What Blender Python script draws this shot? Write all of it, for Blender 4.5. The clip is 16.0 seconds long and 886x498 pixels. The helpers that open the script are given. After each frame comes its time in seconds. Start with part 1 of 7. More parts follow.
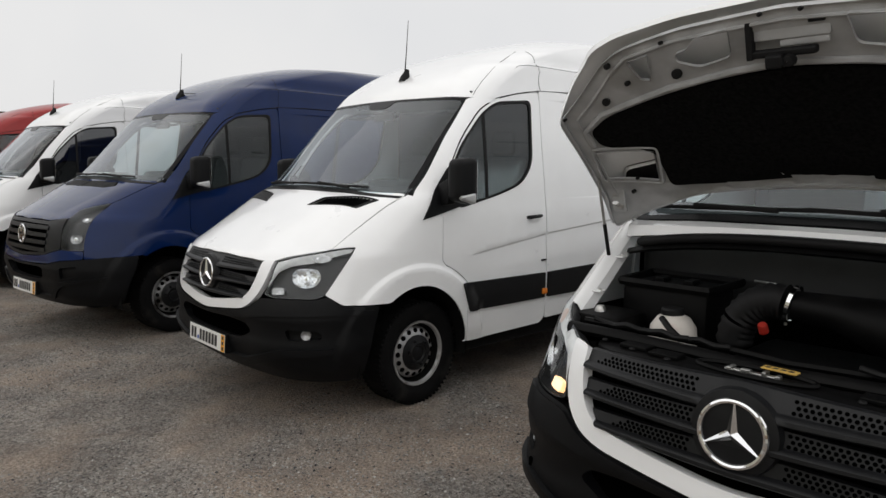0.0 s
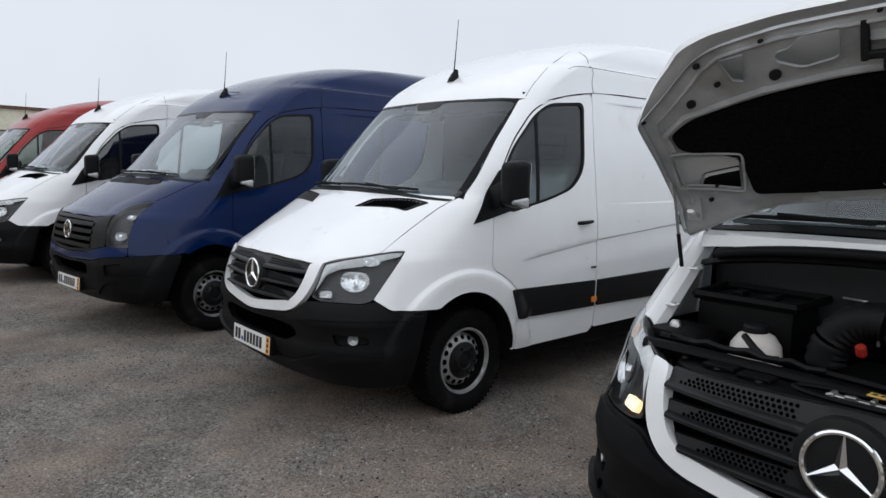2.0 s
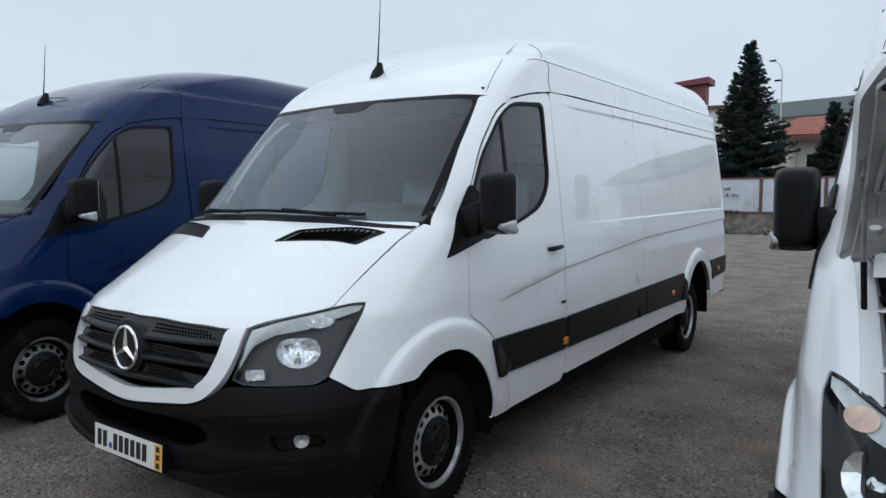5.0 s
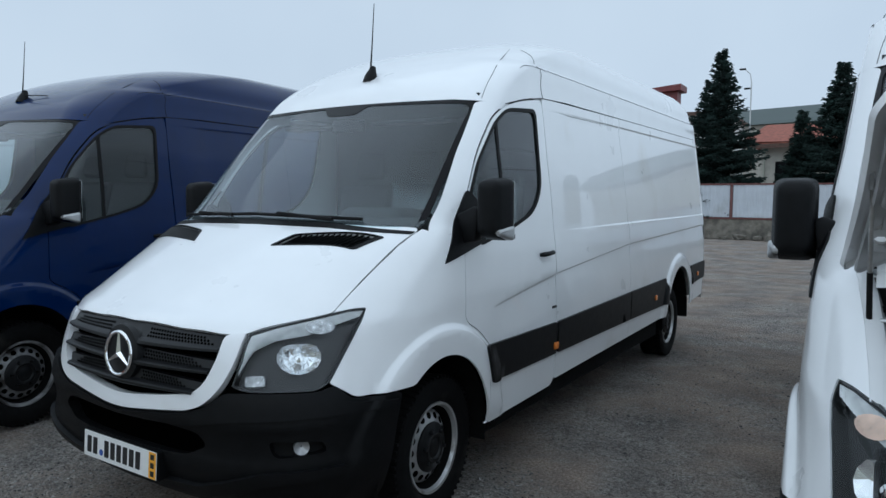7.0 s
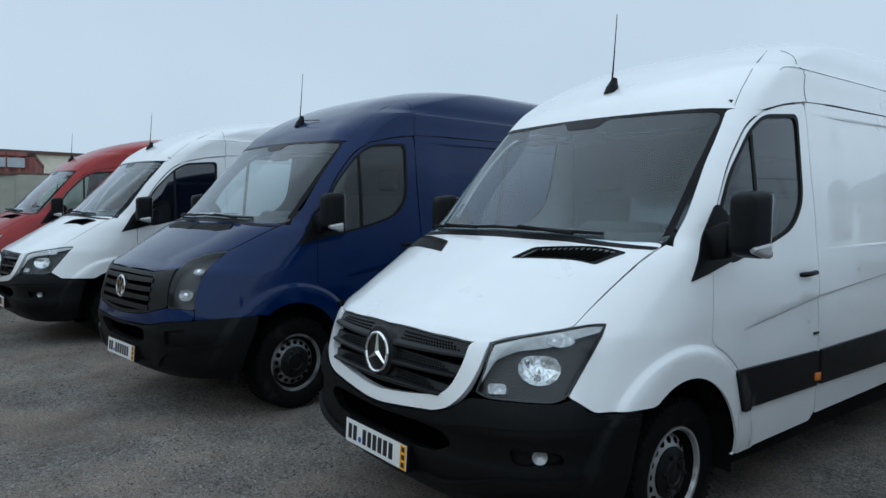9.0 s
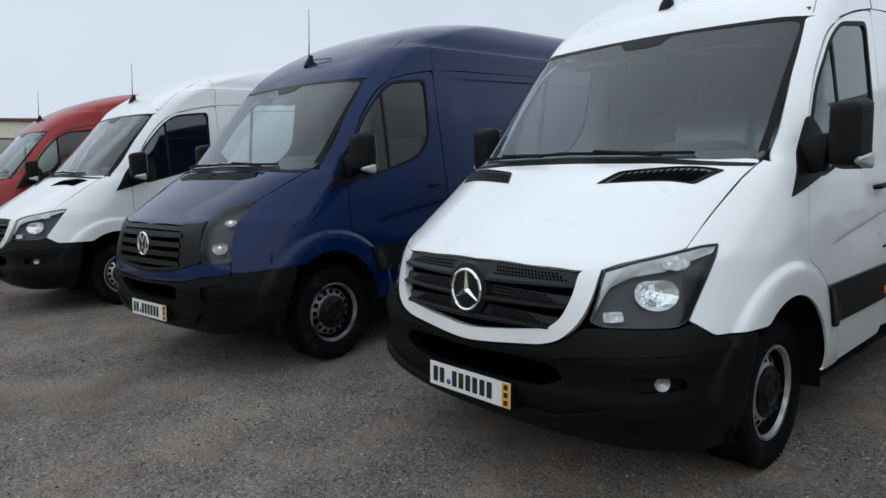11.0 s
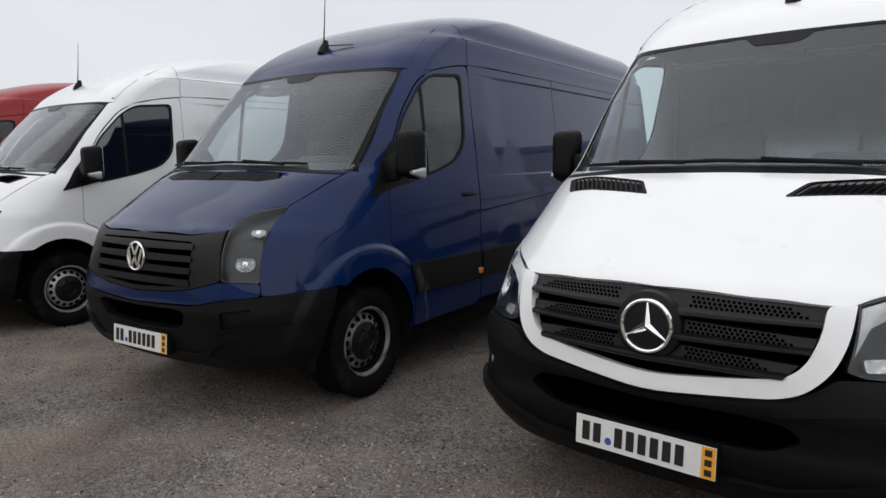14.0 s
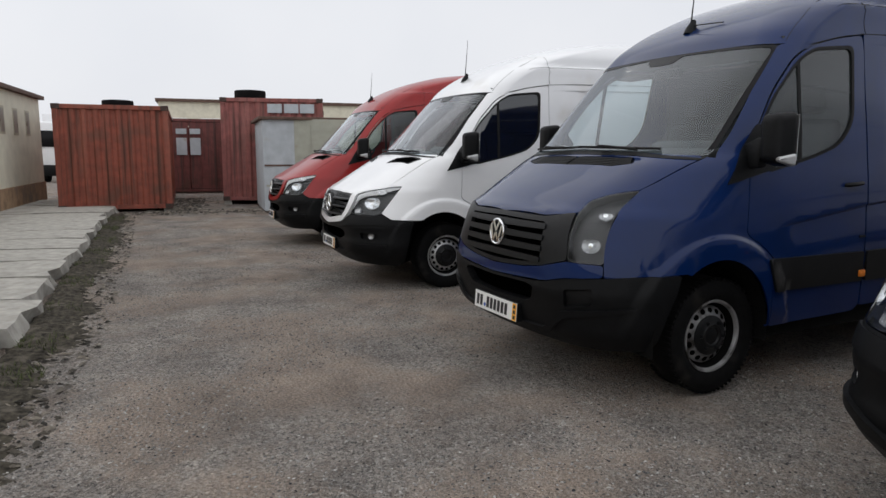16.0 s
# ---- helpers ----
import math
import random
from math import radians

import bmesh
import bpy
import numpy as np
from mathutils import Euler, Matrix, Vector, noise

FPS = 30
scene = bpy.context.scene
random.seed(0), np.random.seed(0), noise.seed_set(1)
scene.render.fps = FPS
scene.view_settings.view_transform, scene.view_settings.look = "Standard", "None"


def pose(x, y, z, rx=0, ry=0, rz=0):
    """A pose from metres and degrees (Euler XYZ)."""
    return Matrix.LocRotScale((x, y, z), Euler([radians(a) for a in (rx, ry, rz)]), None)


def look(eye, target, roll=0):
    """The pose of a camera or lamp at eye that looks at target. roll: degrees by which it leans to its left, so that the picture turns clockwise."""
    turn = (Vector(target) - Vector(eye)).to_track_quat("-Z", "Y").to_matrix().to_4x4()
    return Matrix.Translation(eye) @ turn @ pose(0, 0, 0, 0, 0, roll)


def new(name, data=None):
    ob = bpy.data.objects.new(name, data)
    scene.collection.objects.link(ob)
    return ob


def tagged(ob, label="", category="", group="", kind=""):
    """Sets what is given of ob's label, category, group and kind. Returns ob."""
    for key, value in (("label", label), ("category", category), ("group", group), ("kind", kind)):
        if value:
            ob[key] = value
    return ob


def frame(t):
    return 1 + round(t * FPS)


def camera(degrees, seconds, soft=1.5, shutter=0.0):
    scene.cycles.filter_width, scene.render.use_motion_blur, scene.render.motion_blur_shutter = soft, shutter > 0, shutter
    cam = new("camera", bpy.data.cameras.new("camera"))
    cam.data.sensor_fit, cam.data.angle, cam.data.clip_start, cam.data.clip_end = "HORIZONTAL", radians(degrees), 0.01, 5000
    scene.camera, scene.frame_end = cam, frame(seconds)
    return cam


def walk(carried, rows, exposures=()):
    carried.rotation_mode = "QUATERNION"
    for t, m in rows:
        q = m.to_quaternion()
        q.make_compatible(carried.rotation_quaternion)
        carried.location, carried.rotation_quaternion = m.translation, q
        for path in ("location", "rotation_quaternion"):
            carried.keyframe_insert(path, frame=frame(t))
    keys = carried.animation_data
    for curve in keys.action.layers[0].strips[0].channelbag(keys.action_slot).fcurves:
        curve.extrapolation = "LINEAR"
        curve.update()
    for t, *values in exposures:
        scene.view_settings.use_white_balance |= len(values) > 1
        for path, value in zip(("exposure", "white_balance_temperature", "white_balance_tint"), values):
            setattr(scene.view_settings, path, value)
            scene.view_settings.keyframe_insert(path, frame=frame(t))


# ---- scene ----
cam = camera(66.6, 16.0)
PATH = [
    (0, (4.217, -2.919, 1.56), (2.773, -1.554, 1.331), 0.9),
    (0.5, (4.098, -2.893, 1.564), (2.574, -1.617, 1.344), 0.8),
    (1, (4.05, -2.913, 1.573), (2.503, -1.666, 1.343), 0.5),
    (1.5, (4.055, -2.918, 1.571), (2.519, -1.652, 1.379), 0.7),
    (2, (4.034, -2.94, 1.563), (2.534, -1.637, 1.337), 1.8),
    (2.5, (3.923, -2.975, 1.526), (2.38, -1.756, 1.161), 1.1),
    (3, (3.66, -2.87, 1.522), (2.161, -1.561, 1.321), 1.7),
    (3.5, (3.375, -2.794, 1.51), (2.057, -1.305, 1.287), 2.9),
    (4, (3.074, -2.813, 1.531), (1.97, -1.155, 1.356), 0.5),
    (4.5, (2.887, -2.72, 1.497), (1.7, -1.117, 1.346), -0.7),
    (5, (2.753, -2.607, 1.513), (1.608, -0.973, 1.37), -0.0),
    (5.2, (2.713, -2.592, 1.511), (1.639, -0.91, 1.369), -0.2),
    (7.3, (2.638, -2.674, 1.538), (1.551, -1.001, 1.403), 0.9),
    (7.5, (2.627, -2.649, 1.545), (1.517, -0.991, 1.408), 1.0),
    (8, (2.628, -2.652, 1.534), (1.489, -1.013, 1.404), 1.0),
    (8.5, (2.626, -2.705, 1.565), (1.281, -1.231, 1.43), 0.6),
    (9, (2.627, -2.738, 1.55), (1.059, -1.502, 1.433), 0.8),
    (9.5, (2.629, -2.764, 1.546), (1.014, -1.596, 1.377), 1.4),
    (10, (2.553, -2.854, 1.534), (0.952, -1.68, 1.29), 1.4),
    (10.2, (2.498, -2.93, 1.522), (0.893, -1.763, 1.268), -0.8),
    (12.3, (1.398, -3.119, 1.425), (0.044, -1.673, 1.15), 1.1),
    (12.5, (1.298, -3.126, 1.431), (-0.068, -1.688, 1.175), 1.2),
    (13, (1.112, -3.156, 1.428), (-0.281, -1.734, 1.238), 1.0),
    (13.5, (0.996, -3.207, 1.432), (-0.278, -1.681, 1.208), 0.3),
    (14, (0.968, -3.257, 1.429), (-0.329, -1.753, 1.194), -0.2),
    (14.5, (0.977, -3.291, 1.442), (-0.428, -1.887, 1.21), -0.1),
    (15, (1.002, -3.262, 1.446), (-0.608, -2.1, 1.207), 1.3),
    (15.5, (1.049, -3.224, 1.443), (-0.702, -2.287, 1.203), 0.7),
    (16, (1.077, -3.244, 1.441), (-0.792, -2.593, 1.157), 0.2),
]
EXPOSE = [(0.0, 0.0, 6750, 10), (0.5, 0.0, 6300, 10), (1.5, 0.0, 6150, 10), (2.0, 0.0, 6150, 10), (2.5, -0.03, 6600, 11), (3.0, 0.08, 6300, 10), (3.5, -0.12, 6250, 10), (4.0, 0.03, 6600, 10), (4.5, 0.05, 6650, 10), (5.0, -0.12, 5750, 5), (7.5, -0.25, 5400, 2), (9.0, -0.28, 5350, 0), (10.0, -0.2, 5400, 1), (12.5, 0.0, 6600, 11), (13.0, 0.03, 6150, 10), (14.0, 0.0, 6450, 11), (14.5, 0.03, 6200, 11), (15.0, 0.05, 6350, 11), (16.0, 0.05, 6450, 11)]
walk(cam, [(t, look(eye, target, roll)) for t, eye, target, roll in PATH], EXPOSE)

# ---------------------------------------------------------------- sky and light
world = bpy.data.worlds.new("overcast_sky")
scene.world = world
world.use_nodes = True
wn, wl = world.node_tree.nodes, world.node_tree.links
sky = wn.new("ShaderNodeTexSky")
sky.sky_type = "NISHITA"
sky.sun_disc = False
sky.sun_elevation, sky.sun_rotation = radians(48), radians(200)
sky.dust_density, sky.air_density = 4.0, 1.0
grey = wn.new("ShaderNodeHueSaturation")
grey.inputs["Saturation"].default_value = 0.25
wl.new(sky.outputs[0], grey.inputs["Color"])
cloud_map = wn.new("ShaderNodeTexCoord")
cloud = wn.new("ShaderNodeTexNoise")
cloud.inputs["Scale"].default_value, cloud.inputs["Detail"].default_value = 2.2, 4
wl.new(cloud_map.outputs["Generated"], cloud.inputs["Vector"])
cloud_tone = wn.new("ShaderNodeValToRGB")
cloud_tone.color_ramp.elements[0].position, cloud_tone.color_ramp.elements[1].position = 0.3, 0.75
cloud_tone.color_ramp.elements[0].color, cloud_tone.color_ramp.elements[1].color = (8.2, 8.5, 9.0, 1), (9.4, 9.55, 9.8, 1)
wl.new(cloud.outputs[0], cloud_tone.inputs[0])
veil = wn.new("ShaderNodeMixRGB")
veil.inputs["Fac"].default_value = 0.88
wl.new(grey.outputs[0], veil.inputs["Color1"])
wl.new(cloud_tone.outputs[0], veil.inputs["Color2"])
wl.new(veil.outputs[0], wn["Background"].inputs["Color"])
wn["Background"].inputs["Strength"].default_value = 0.095

sun = new("sun", bpy.data.lights.new("sun", "SUN"))
sun.data.energy, sun.data.angle, sun.data.color = 1.05, radians(150), (1, 0.97, 0.93)
sun.matrix_world = look((0, 0, 30), (-6, 14, 8))


# ---------------------------------------------------------------- materials
def material(name, base, rough=0.5, metal=0.0, spread=0.06, scale=8.0, bump=0.0, bump_scale=60.0, coat=0.0, dirt=None, dirt_at=0.55, dirt_scale=1.5, spec=0.5, rough_var=0.08, coat_ior=1.5):
    """A surface with fine grain, a broad stain and relief."""
    m = bpy.data.materials.new(name)
    m.use_nodes = True
    n, l = m.node_tree.nodes, m.node_tree.links
    b = n["Principled BSDF"]
    b.inputs["Metallic"].default_value = metal
    b.inputs["Specular IOR Level"].default_value = spec
    b.inputs["Coat Weight"].default_value = coat
    b.inputs["Coat Roughness"].default_value = 0.03
    b.inputs["Coat IOR"].default_value = coat_ior
    at = n.new("ShaderNodeTexCoord")
    fine = n.new("ShaderNodeTexNoise")
    fine.inputs["Scale"].default_value, fine.inputs["Detail"].default_value = scale, 6
    l.new(at.outputs["Object"], fine.inputs["Vector"])
    tone = n.new("ShaderNodeValToRGB")
    lo, hi = [max(0, c * (1 - spread * 2)) for c in base], [min(1, c * (1 + spread * 2)) for c in base]
    tone.color_ramp.elements[0].position, tone.color_ramp.elements[1].position = 0.3, 0.7
    tone.color_ramp.elements[0].color, tone.color_ramp.elements[1].color = (*lo, 1), (*hi, 1)
    l.new(fine.outputs[0], tone.inputs[0])
    out = tone.outputs[0]
    if dirt:
        broad = n.new("ShaderNodeTexNoise")
        broad.inputs["Scale"].default_value, broad.inputs["Detail"].default_value = dirt_scale, 8
        l.new(at.outputs["Object"], broad.inputs["Vector"])
        mask = n.new("ShaderNodeMapRange")
        mask.inputs[1].default_value, mask.inputs[2].default_value = dirt_at, dirt_at + 0.15
        l.new(broad.outputs[0], mask.inputs[0])
        mix = n.new("ShaderNodeMixRGB")
        mix.inputs["Color2"].default_value = (*dirt, 1)
        l.new(mask.outputs[0], mix.inputs["Fac"])
        l.new(out, mix.inputs["Color1"])
        out = mix.outputs[0]
    l.new(out, b.inputs["Base Color"])
    rv = n.new("ShaderNodeMapRange")
    rv.inputs[3].default_value, rv.inputs[4].default_value = max(0.02, rough - rough_var), min(1, rough + rough_var)
    l.new(fine.outputs[0], rv.inputs[0])
    l.new(rv.outputs[0], b.inputs["Roughness"])
    if bump:
        relief = n.new("ShaderNodeTexNoise")
        relief.inputs["Scale"].default_value, relief.inputs["Detail"].default_value = bump_scale, 5
        l.new(at.outputs["Object"], relief.inputs["Vector"])
        bp = n.new("ShaderNodeBump")
        bp.inputs["Strength"].default_value, bp.inputs["Distance"].default_value = 1.0, bump
        l.new(relief.outputs[0], bp.inputs["Height"])
        l.new(bp.outputs[0], b.inputs["Normal"])
    return m


def glass(name, tint, gloss=0.06, rough=0.0, dust_haze=0.0, ior=1.52):
    """Thin tinted glass: see-through, with a reflection that grows at grazing angles."""
    m = bpy.data.materials.new(name)
    m.use_nodes = True
    n, l = m.node_tree.nodes, m.node_tree.links
    n.remove(n["Principled BSDF"])
    clear, shine, mix, fres = n.new("ShaderNodeBsdfTransparent"), n.new("ShaderNodeBsdfGlossy"), n.new("ShaderNodeMixShader"), n.new("ShaderNodeLayerWeight")
    clear.inputs[0].default_value = (*tint, 1)
    shine.inputs["Roughness"].default_value = rough
    shine.inputs[0].default_value = (0.95, 0.97, 1, 1)
    fres.inputs[0].default_value = 0.5
    rise, add = n.new("ShaderNodeMath"), n.new("ShaderNodeMath")
    rise.operation, add.operation = "POWER", "MULTIPLY_ADD"
    rise.inputs[1].default_value = 4.2
    bare = ((ior - 1) / (ior + 1)) ** 2
    add.inputs[1].default_value, add.inputs[2].default_value = 1 - bare - gloss, 1.3 * bare + gloss
    l.new(fres.outputs["Facing"], rise.inputs[0])
    l.new(rise.outputs[0], add.inputs[0])
    l.new(add.outputs[0], mix.inputs[0])
    l.new(clear.outputs[0], mix.inputs[1])
    l.new(shine.outputs[0], mix.inputs[2])
    # bluish film: dust, and a haze of reflected sky laid on as colour
    film, top = n.new("ShaderNodeBsdfDiffuse"), n.new("ShaderNodeMixShader")
    film.inputs[0].default_value = (0.5, 0.58, 0.62, 1)
    grime, spread = n.new("ShaderNodeTexNoise"), n.new("ShaderNodeMapRange")
    grime.inputs["Scale"].default_value, grime.inputs["Detail"].default_value = 3, 6
    spread.inputs[1].default_value, spread.inputs[2].default_value = 0.3, 0.7
    spread.inputs[3].default_value, spread.inputs[4].default_value = dust_haze * 0.6, dust_haze * 1.4
    l.new(grime.outputs[0], spread.inputs[0])
    l.new(spread.outputs[0], top.inputs[0])
    l.new(mix.outputs[0], top.inputs[1])
    l.new(film.outputs[0], top.inputs[2])
    l.new(top.outputs[0], n["Material Output"].inputs[0])
    return m


WHITE = material("white_car_paint", (0.87, 0.88, 0.89), 0.3, spread=0.012, scale=3, coat=1.0, dirt=(0.75, 0.74, 0.71), dirt_at=0.62, dirt_scale=1.3)
WHITE_OLD = material("white_car_paint_dusty", (0.80, 0.81, 0.82), 0.34, spread=0.015, scale=3, coat=0.8, dirt=(0.68, 0.67, 0.64), dirt_at=0.6)
BLUE = material("blue_car_paint", (0.0005, 0.0125, 0.070), 0.40, spread=0.05, scale=3, coat=1.0, coat_ior=1.31, dirt=(0.0012, 0.0125, 0.062), dirt_at=0.58, dirt_scale=2, spec=0.08)
RED = material("red_car_paint", (0.27, 0.012, 0.012), 0.34, spread=0.03, scale=3, coat=0.4, dirt=(0.24, 0.02, 0.018), dirt_at=0.6, spec=0.25)
PLASTIC = material("black_bumper_plastic", (0.0035, 0.0038, 0.0045), 0.5, spread=0.15, scale=30, bump=0.0005, bump_scale=700, dirt=(0.0075, 0.0073, 0.007), dirt_at=0.58, dirt_scale=3, spec=0.17)
STRIP = material("black_trim_plastic", (0.008, 0.0083, 0.009), 0.45, spread=0.08, scale=20, dirt=(0.016, 0.0155, 0.015), dirt_at=0.58, dirt_scale=4, spec=0.18)
GRILLE = material("dark_grille_plastic", (0.0065, 0.007, 0.008), 0.42, spread=0.1, scale=20, spec=0.26)
# near-black that paints the deep shade of holes and recesses
DEEP_SHADE = material("deep_shade_black", (0.001, 0.001, 0.001), 0.95, spread=0.1, spec=0.0)
RUBBER = material("black_rubber_seal", (0.006, 0.006, 0.0065), 0.6, spread=0.1, scale=40, spec=0.2)
TYRE = material("tyre_rubber", (0.006, 0.006, 0.0063), 0.85, spread=0.15, scale=30, bump=0.0008, bump_scale=200, dirt=(0.02, 0.0185, 0.017), dirt_at=0.58, dirt_scale=6, spec=0.1)
DARK = material("dark_underbody", (0.006, 0.006, 0.006), 0.9, spread=0.2, scale=10, spec=0.1)
STEEL = material("silver_steel_wheel", (0.50, 0.505, 0.51), 0.42, metal=0.7, spread=0.08, scale=10, dirt=(0.2, 0.185, 0.17), dirt_at=0.58, dirt_scale=9)
# darker, dirtier wheel steel; the blue van's rim shade is in its colour
STEEL_SHADED = material("shaded_worn_steel_wheel", (0.31, 0.31, 0.315), 0.5, metal=0.6, spread=0.2, scale=12, dirt=(0.05, 0.045, 0.042), dirt_at=0.5, dirt_scale=8)
CHROME = material("polished_chrome", (0.85, 0.86, 0.87), 0.08, metal=1.0, spread=0.02, rough_var=0.03)
REFLECT = material("lamp_reflector", (0.82, 0.84, 0.86), 0.16, metal=0.9, spread=0.05, scale=60)
LAMP_GREY = material("lamp_housing_grey", (0.015, 0.016, 0.017), 0.4, metal=0.0, spread=0.08, scale=12)
LAMP_BAND = material("ribbed_lamp_band", (0.90, 0.91, 0.92), 0.2, metal=0.15, spread=0.05, scale=30)
LAMP_SILVER = material("silvered_lamp_plastic", (0.45, 0.46, 0.47), 0.25, metal=0.5, spread=0.25, scale=45)
AMBER = material("amber_lamp_plastic", (0.75, 0.22, 0.03), 0.25, spread=0.08, scale=40, coat=0.5)
AMBER_TINT = material("amber_bulb_tint", (0.78, 0.56, 0.44), 0.3, spread=0.1, scale=20)
LENS = glass("clear_lamp_lens", (0.97, 0.98, 0.98), 0.0, ior=1.3)
SCREEN = glass("windscreen_glass", (0.84, 0.93, 0.95), 0.008, dust_haze=0.03)
SIDE_GLASS = glass("tinted_side_glass", (0.70, 0.79, 0.79), 0.01)
BLACK_GLASS = glass("black_side_glass", (0.05, 0.05, 0.055), 0.05)
FRIT = material("black_glass_border", (0.006, 0.006, 0.007), 0.25, spread=0.05, spec=0.15)
PLATE = material("white_plate_sheet", (0.82, 0.82, 0.80), 0.35, spread=0.02, scale=20)
PLATE_ORANGE = material("orange_plate_field", (0.9, 0.42, 0.03), 0.4, spread=0.03, scale=20)
INK = material("black_plate_print", (0.015, 0.015, 0.016), 0.45)
INK_BLUE = material("blue_plate_seal", (0.03, 0.09, 0.4), 0.45)
CABIN = material("dark_grey_cabin_plastic", (0.03, 0.031, 0.032), 0.7, spread=0.1, scale=12)
SEAT = material("grey_seat_fabric", (0.05, 0.05, 0.052), 0.95, spread=0.15, scale=60, bump=0.001, bump_scale=300)
FOIL = glass("clear_plastic_seat_cover", (0.82, 0.83, 0.83), 0.03, rough=0.25, dust_haze=0.10)
PAPER = material("white_paper", (0.75, 0.75, 0.72), 0.8, spread=0.03)
PANEL_GREY = material("grey_partition", (0.045, 0.047, 0.05), 0.8, spread=0.05, scale=4)


# ---------------------------------------------------------------- mesh helpers
def mesh_from(name, verts, faces, normals=None, smooth=True):
    me = bpy.data.meshes.new(name)
    me.from_pydata([tuple(map(float, v)) for v in verts], [], [tuple(map(int, f)) for f in faces])
    me.validate()
    me.polygons.foreach_set("use_smooth", [smooth] * len(me.polygons))
    if normals is not None:
        me.normals_split_custom_set_from_vertices([tuple(map(float, v)) for v in normals])
    me.update()
    return me


def part(name, me, mat, parent, label="", at=None):
    """One mesh object under a thing or a part."""
    ob = new(name, me)
    if len(me.materials) == 0:
        me.materials.append(None)
    ob.material_slots[0].link = "OBJECT"
    ob.material_slots[0].material = mat
    ob.parent = parent
    if at is not None:
        ob.matrix_basis = at
    if label:
        ob["label"] = label
    return ob


def thing(name, me, mat, m, label, category, group="", kind=""):
    ob = part(name, me, mat, None, at=m)
    return tagged(ob, label, category, group, kind)


def empty(name, m, label, category, group="", kind=""):
    ob = new(name)
    ob.matrix_basis = m
    return tagged(ob, label, category, group, kind)


def bm_mesh(name, bm, smooth=False, sharp=40):
    bmesh.ops.recalc_face_normals(bm, faces=bm.faces)
    me = bpy.data.meshes.new(name)
    for f in bm.faces:
        f.smooth = smooth
    if smooth:
        for e in bm.edges:
            e.smooth = len(e.link_faces) == 2 and e.calc_face_angle(0) < radians(sharp)
    bm.to_mesh(me)
    bm.free()
    return me


def block(bm, x0, x1, y0, y1, z0, z1, bevel=0.0, m=None):
    """A bevelled box between two corners."""
    made = bmesh.ops.create_cube(bm, size=1)["verts"]
    bmesh.ops.scale(bm, vec=(x1 - x0, y1 - y0, z1 - z0), verts=made)
    bmesh.ops.translate(bm, vec=((x0 + x1) / 2, (y0 + y1) / 2, (z0 + z1) / 2), verts=made)
    if bevel:
        r = bmesh.ops.bevel(bm, geom=list({e for v in made for e in v.link_edges}), offset=bevel, segments=2, affect="EDGES", profile=0.5)
        made = list({v for f in r["faces"] for v in f.verts} | {v for v in made if v.is_valid})
    if m is not None:
        bmesh.ops.transform(bm, matrix=m, verts=made)
    return made


def box(name, x0, x1, y0, y1, z0, z1, bevel=0.0, smooth=False):
    bm = bmesh.new()
    block(bm, x0, x1, y0, y1, z0, z1, bevel)
    return bm_mesh(name, bm, smooth)


def lathe(name, profile, steps=40, axis="x", sharp=35, caps=False):
    """A profile of (radius, along) turned round an axis."""
    bm = bmesh.new()
    rings = []
    for r, a in profile:
        ring = []
        for i in range(steps):
            w = 2 * math.pi * i / steps
            c, s = r * math.cos(w), r * math.sin(w)
            ring.append(bm.verts.new((a, c, s) if axis == "x" else (c, a, s) if axis == "y" else (c, s, a)))
        rings.append(ring)
    for a, b in zip(rings, rings[1:]):
        for i in range(steps):
            bm.faces.new((a[i], a[(i + 1) % steps], b[(i + 1) % steps], b[i]))
    for end in (rings[0], rings[-1]) if caps else ():
        if (end[0].co - end[1].co).length > 0.003:
            bm.faces.new(end)
    bmesh.ops.remove_doubles(bm, verts=bm.verts, dist=1e-5)
    return bm_mesh(name, bm, True, sharp)


def tube(name, points, radius, sides=8, flat=1.0):
    """A round bar along points."""
    pts = [Vector(p) for p in points]
    bm = bmesh.new()
    rings = []
    for i, p in enumerate(pts):
        d = (pts[min(i + 1, len(pts) - 1)] - pts[max(i - 1, 0)]).normalized()
        a = d.cross(Vector((0, 0, 1)) if abs(d.z) < 0.9 else Vector((1, 0, 0))).normalized()
        b = d.cross(a)
        r = radius[i] if isinstance(radius, (list, tuple)) else radius
        rings.append([bm.verts.new(p + r * (math.cos(w) * a + flat * math.sin(w) * b)) for w in [2 * math.pi * k / sides for k in range(sides)]])
    for a, b in zip(rings, rings[1:]):
        for k in range(sides):
            bm.faces.new((a[k], a[(k + 1) % sides], b[(k + 1) % sides], b[k]))
    bm.faces.new(rings[0])
    bm.faces.new(rings[-1])
    return bm_mesh(name, bm, True, 50)


def prism(name, pts, depth, axis="y", bevel=0.0, smooth=False):
    """A flat outline given thickness. axis y: outline in (x, z); x: (y, z); z: (x, y)."""
    bm = bmesh.new()
    put = {"y": lambda a, b: (a, 0, b), "x": lambda a, b: (0, a, b), "z": lambda a, b: (a, b, 0)}[axis]
    f = bm.faces.new([bm.verts.new(put(a, b)) for a, b in pts])
    r = bmesh.ops.extrude_face_region(bm, geom=[f])
    bmesh.ops.translate(bm, vec=[depth if axis == k else 0 for k in "xyz"], verts=[v for v in r["geom"] if isinstance(v, bmesh.types.BMVert)])
    if bevel:
        bmesh.ops.bevel(bm, geom=[e for e in bm.edges if e.calc_face_angle(0) > 0.5], offset=bevel, segments=2, affect="EDGES", profile=0.5)
    return bm_mesh(name, bm, smooth, 40)


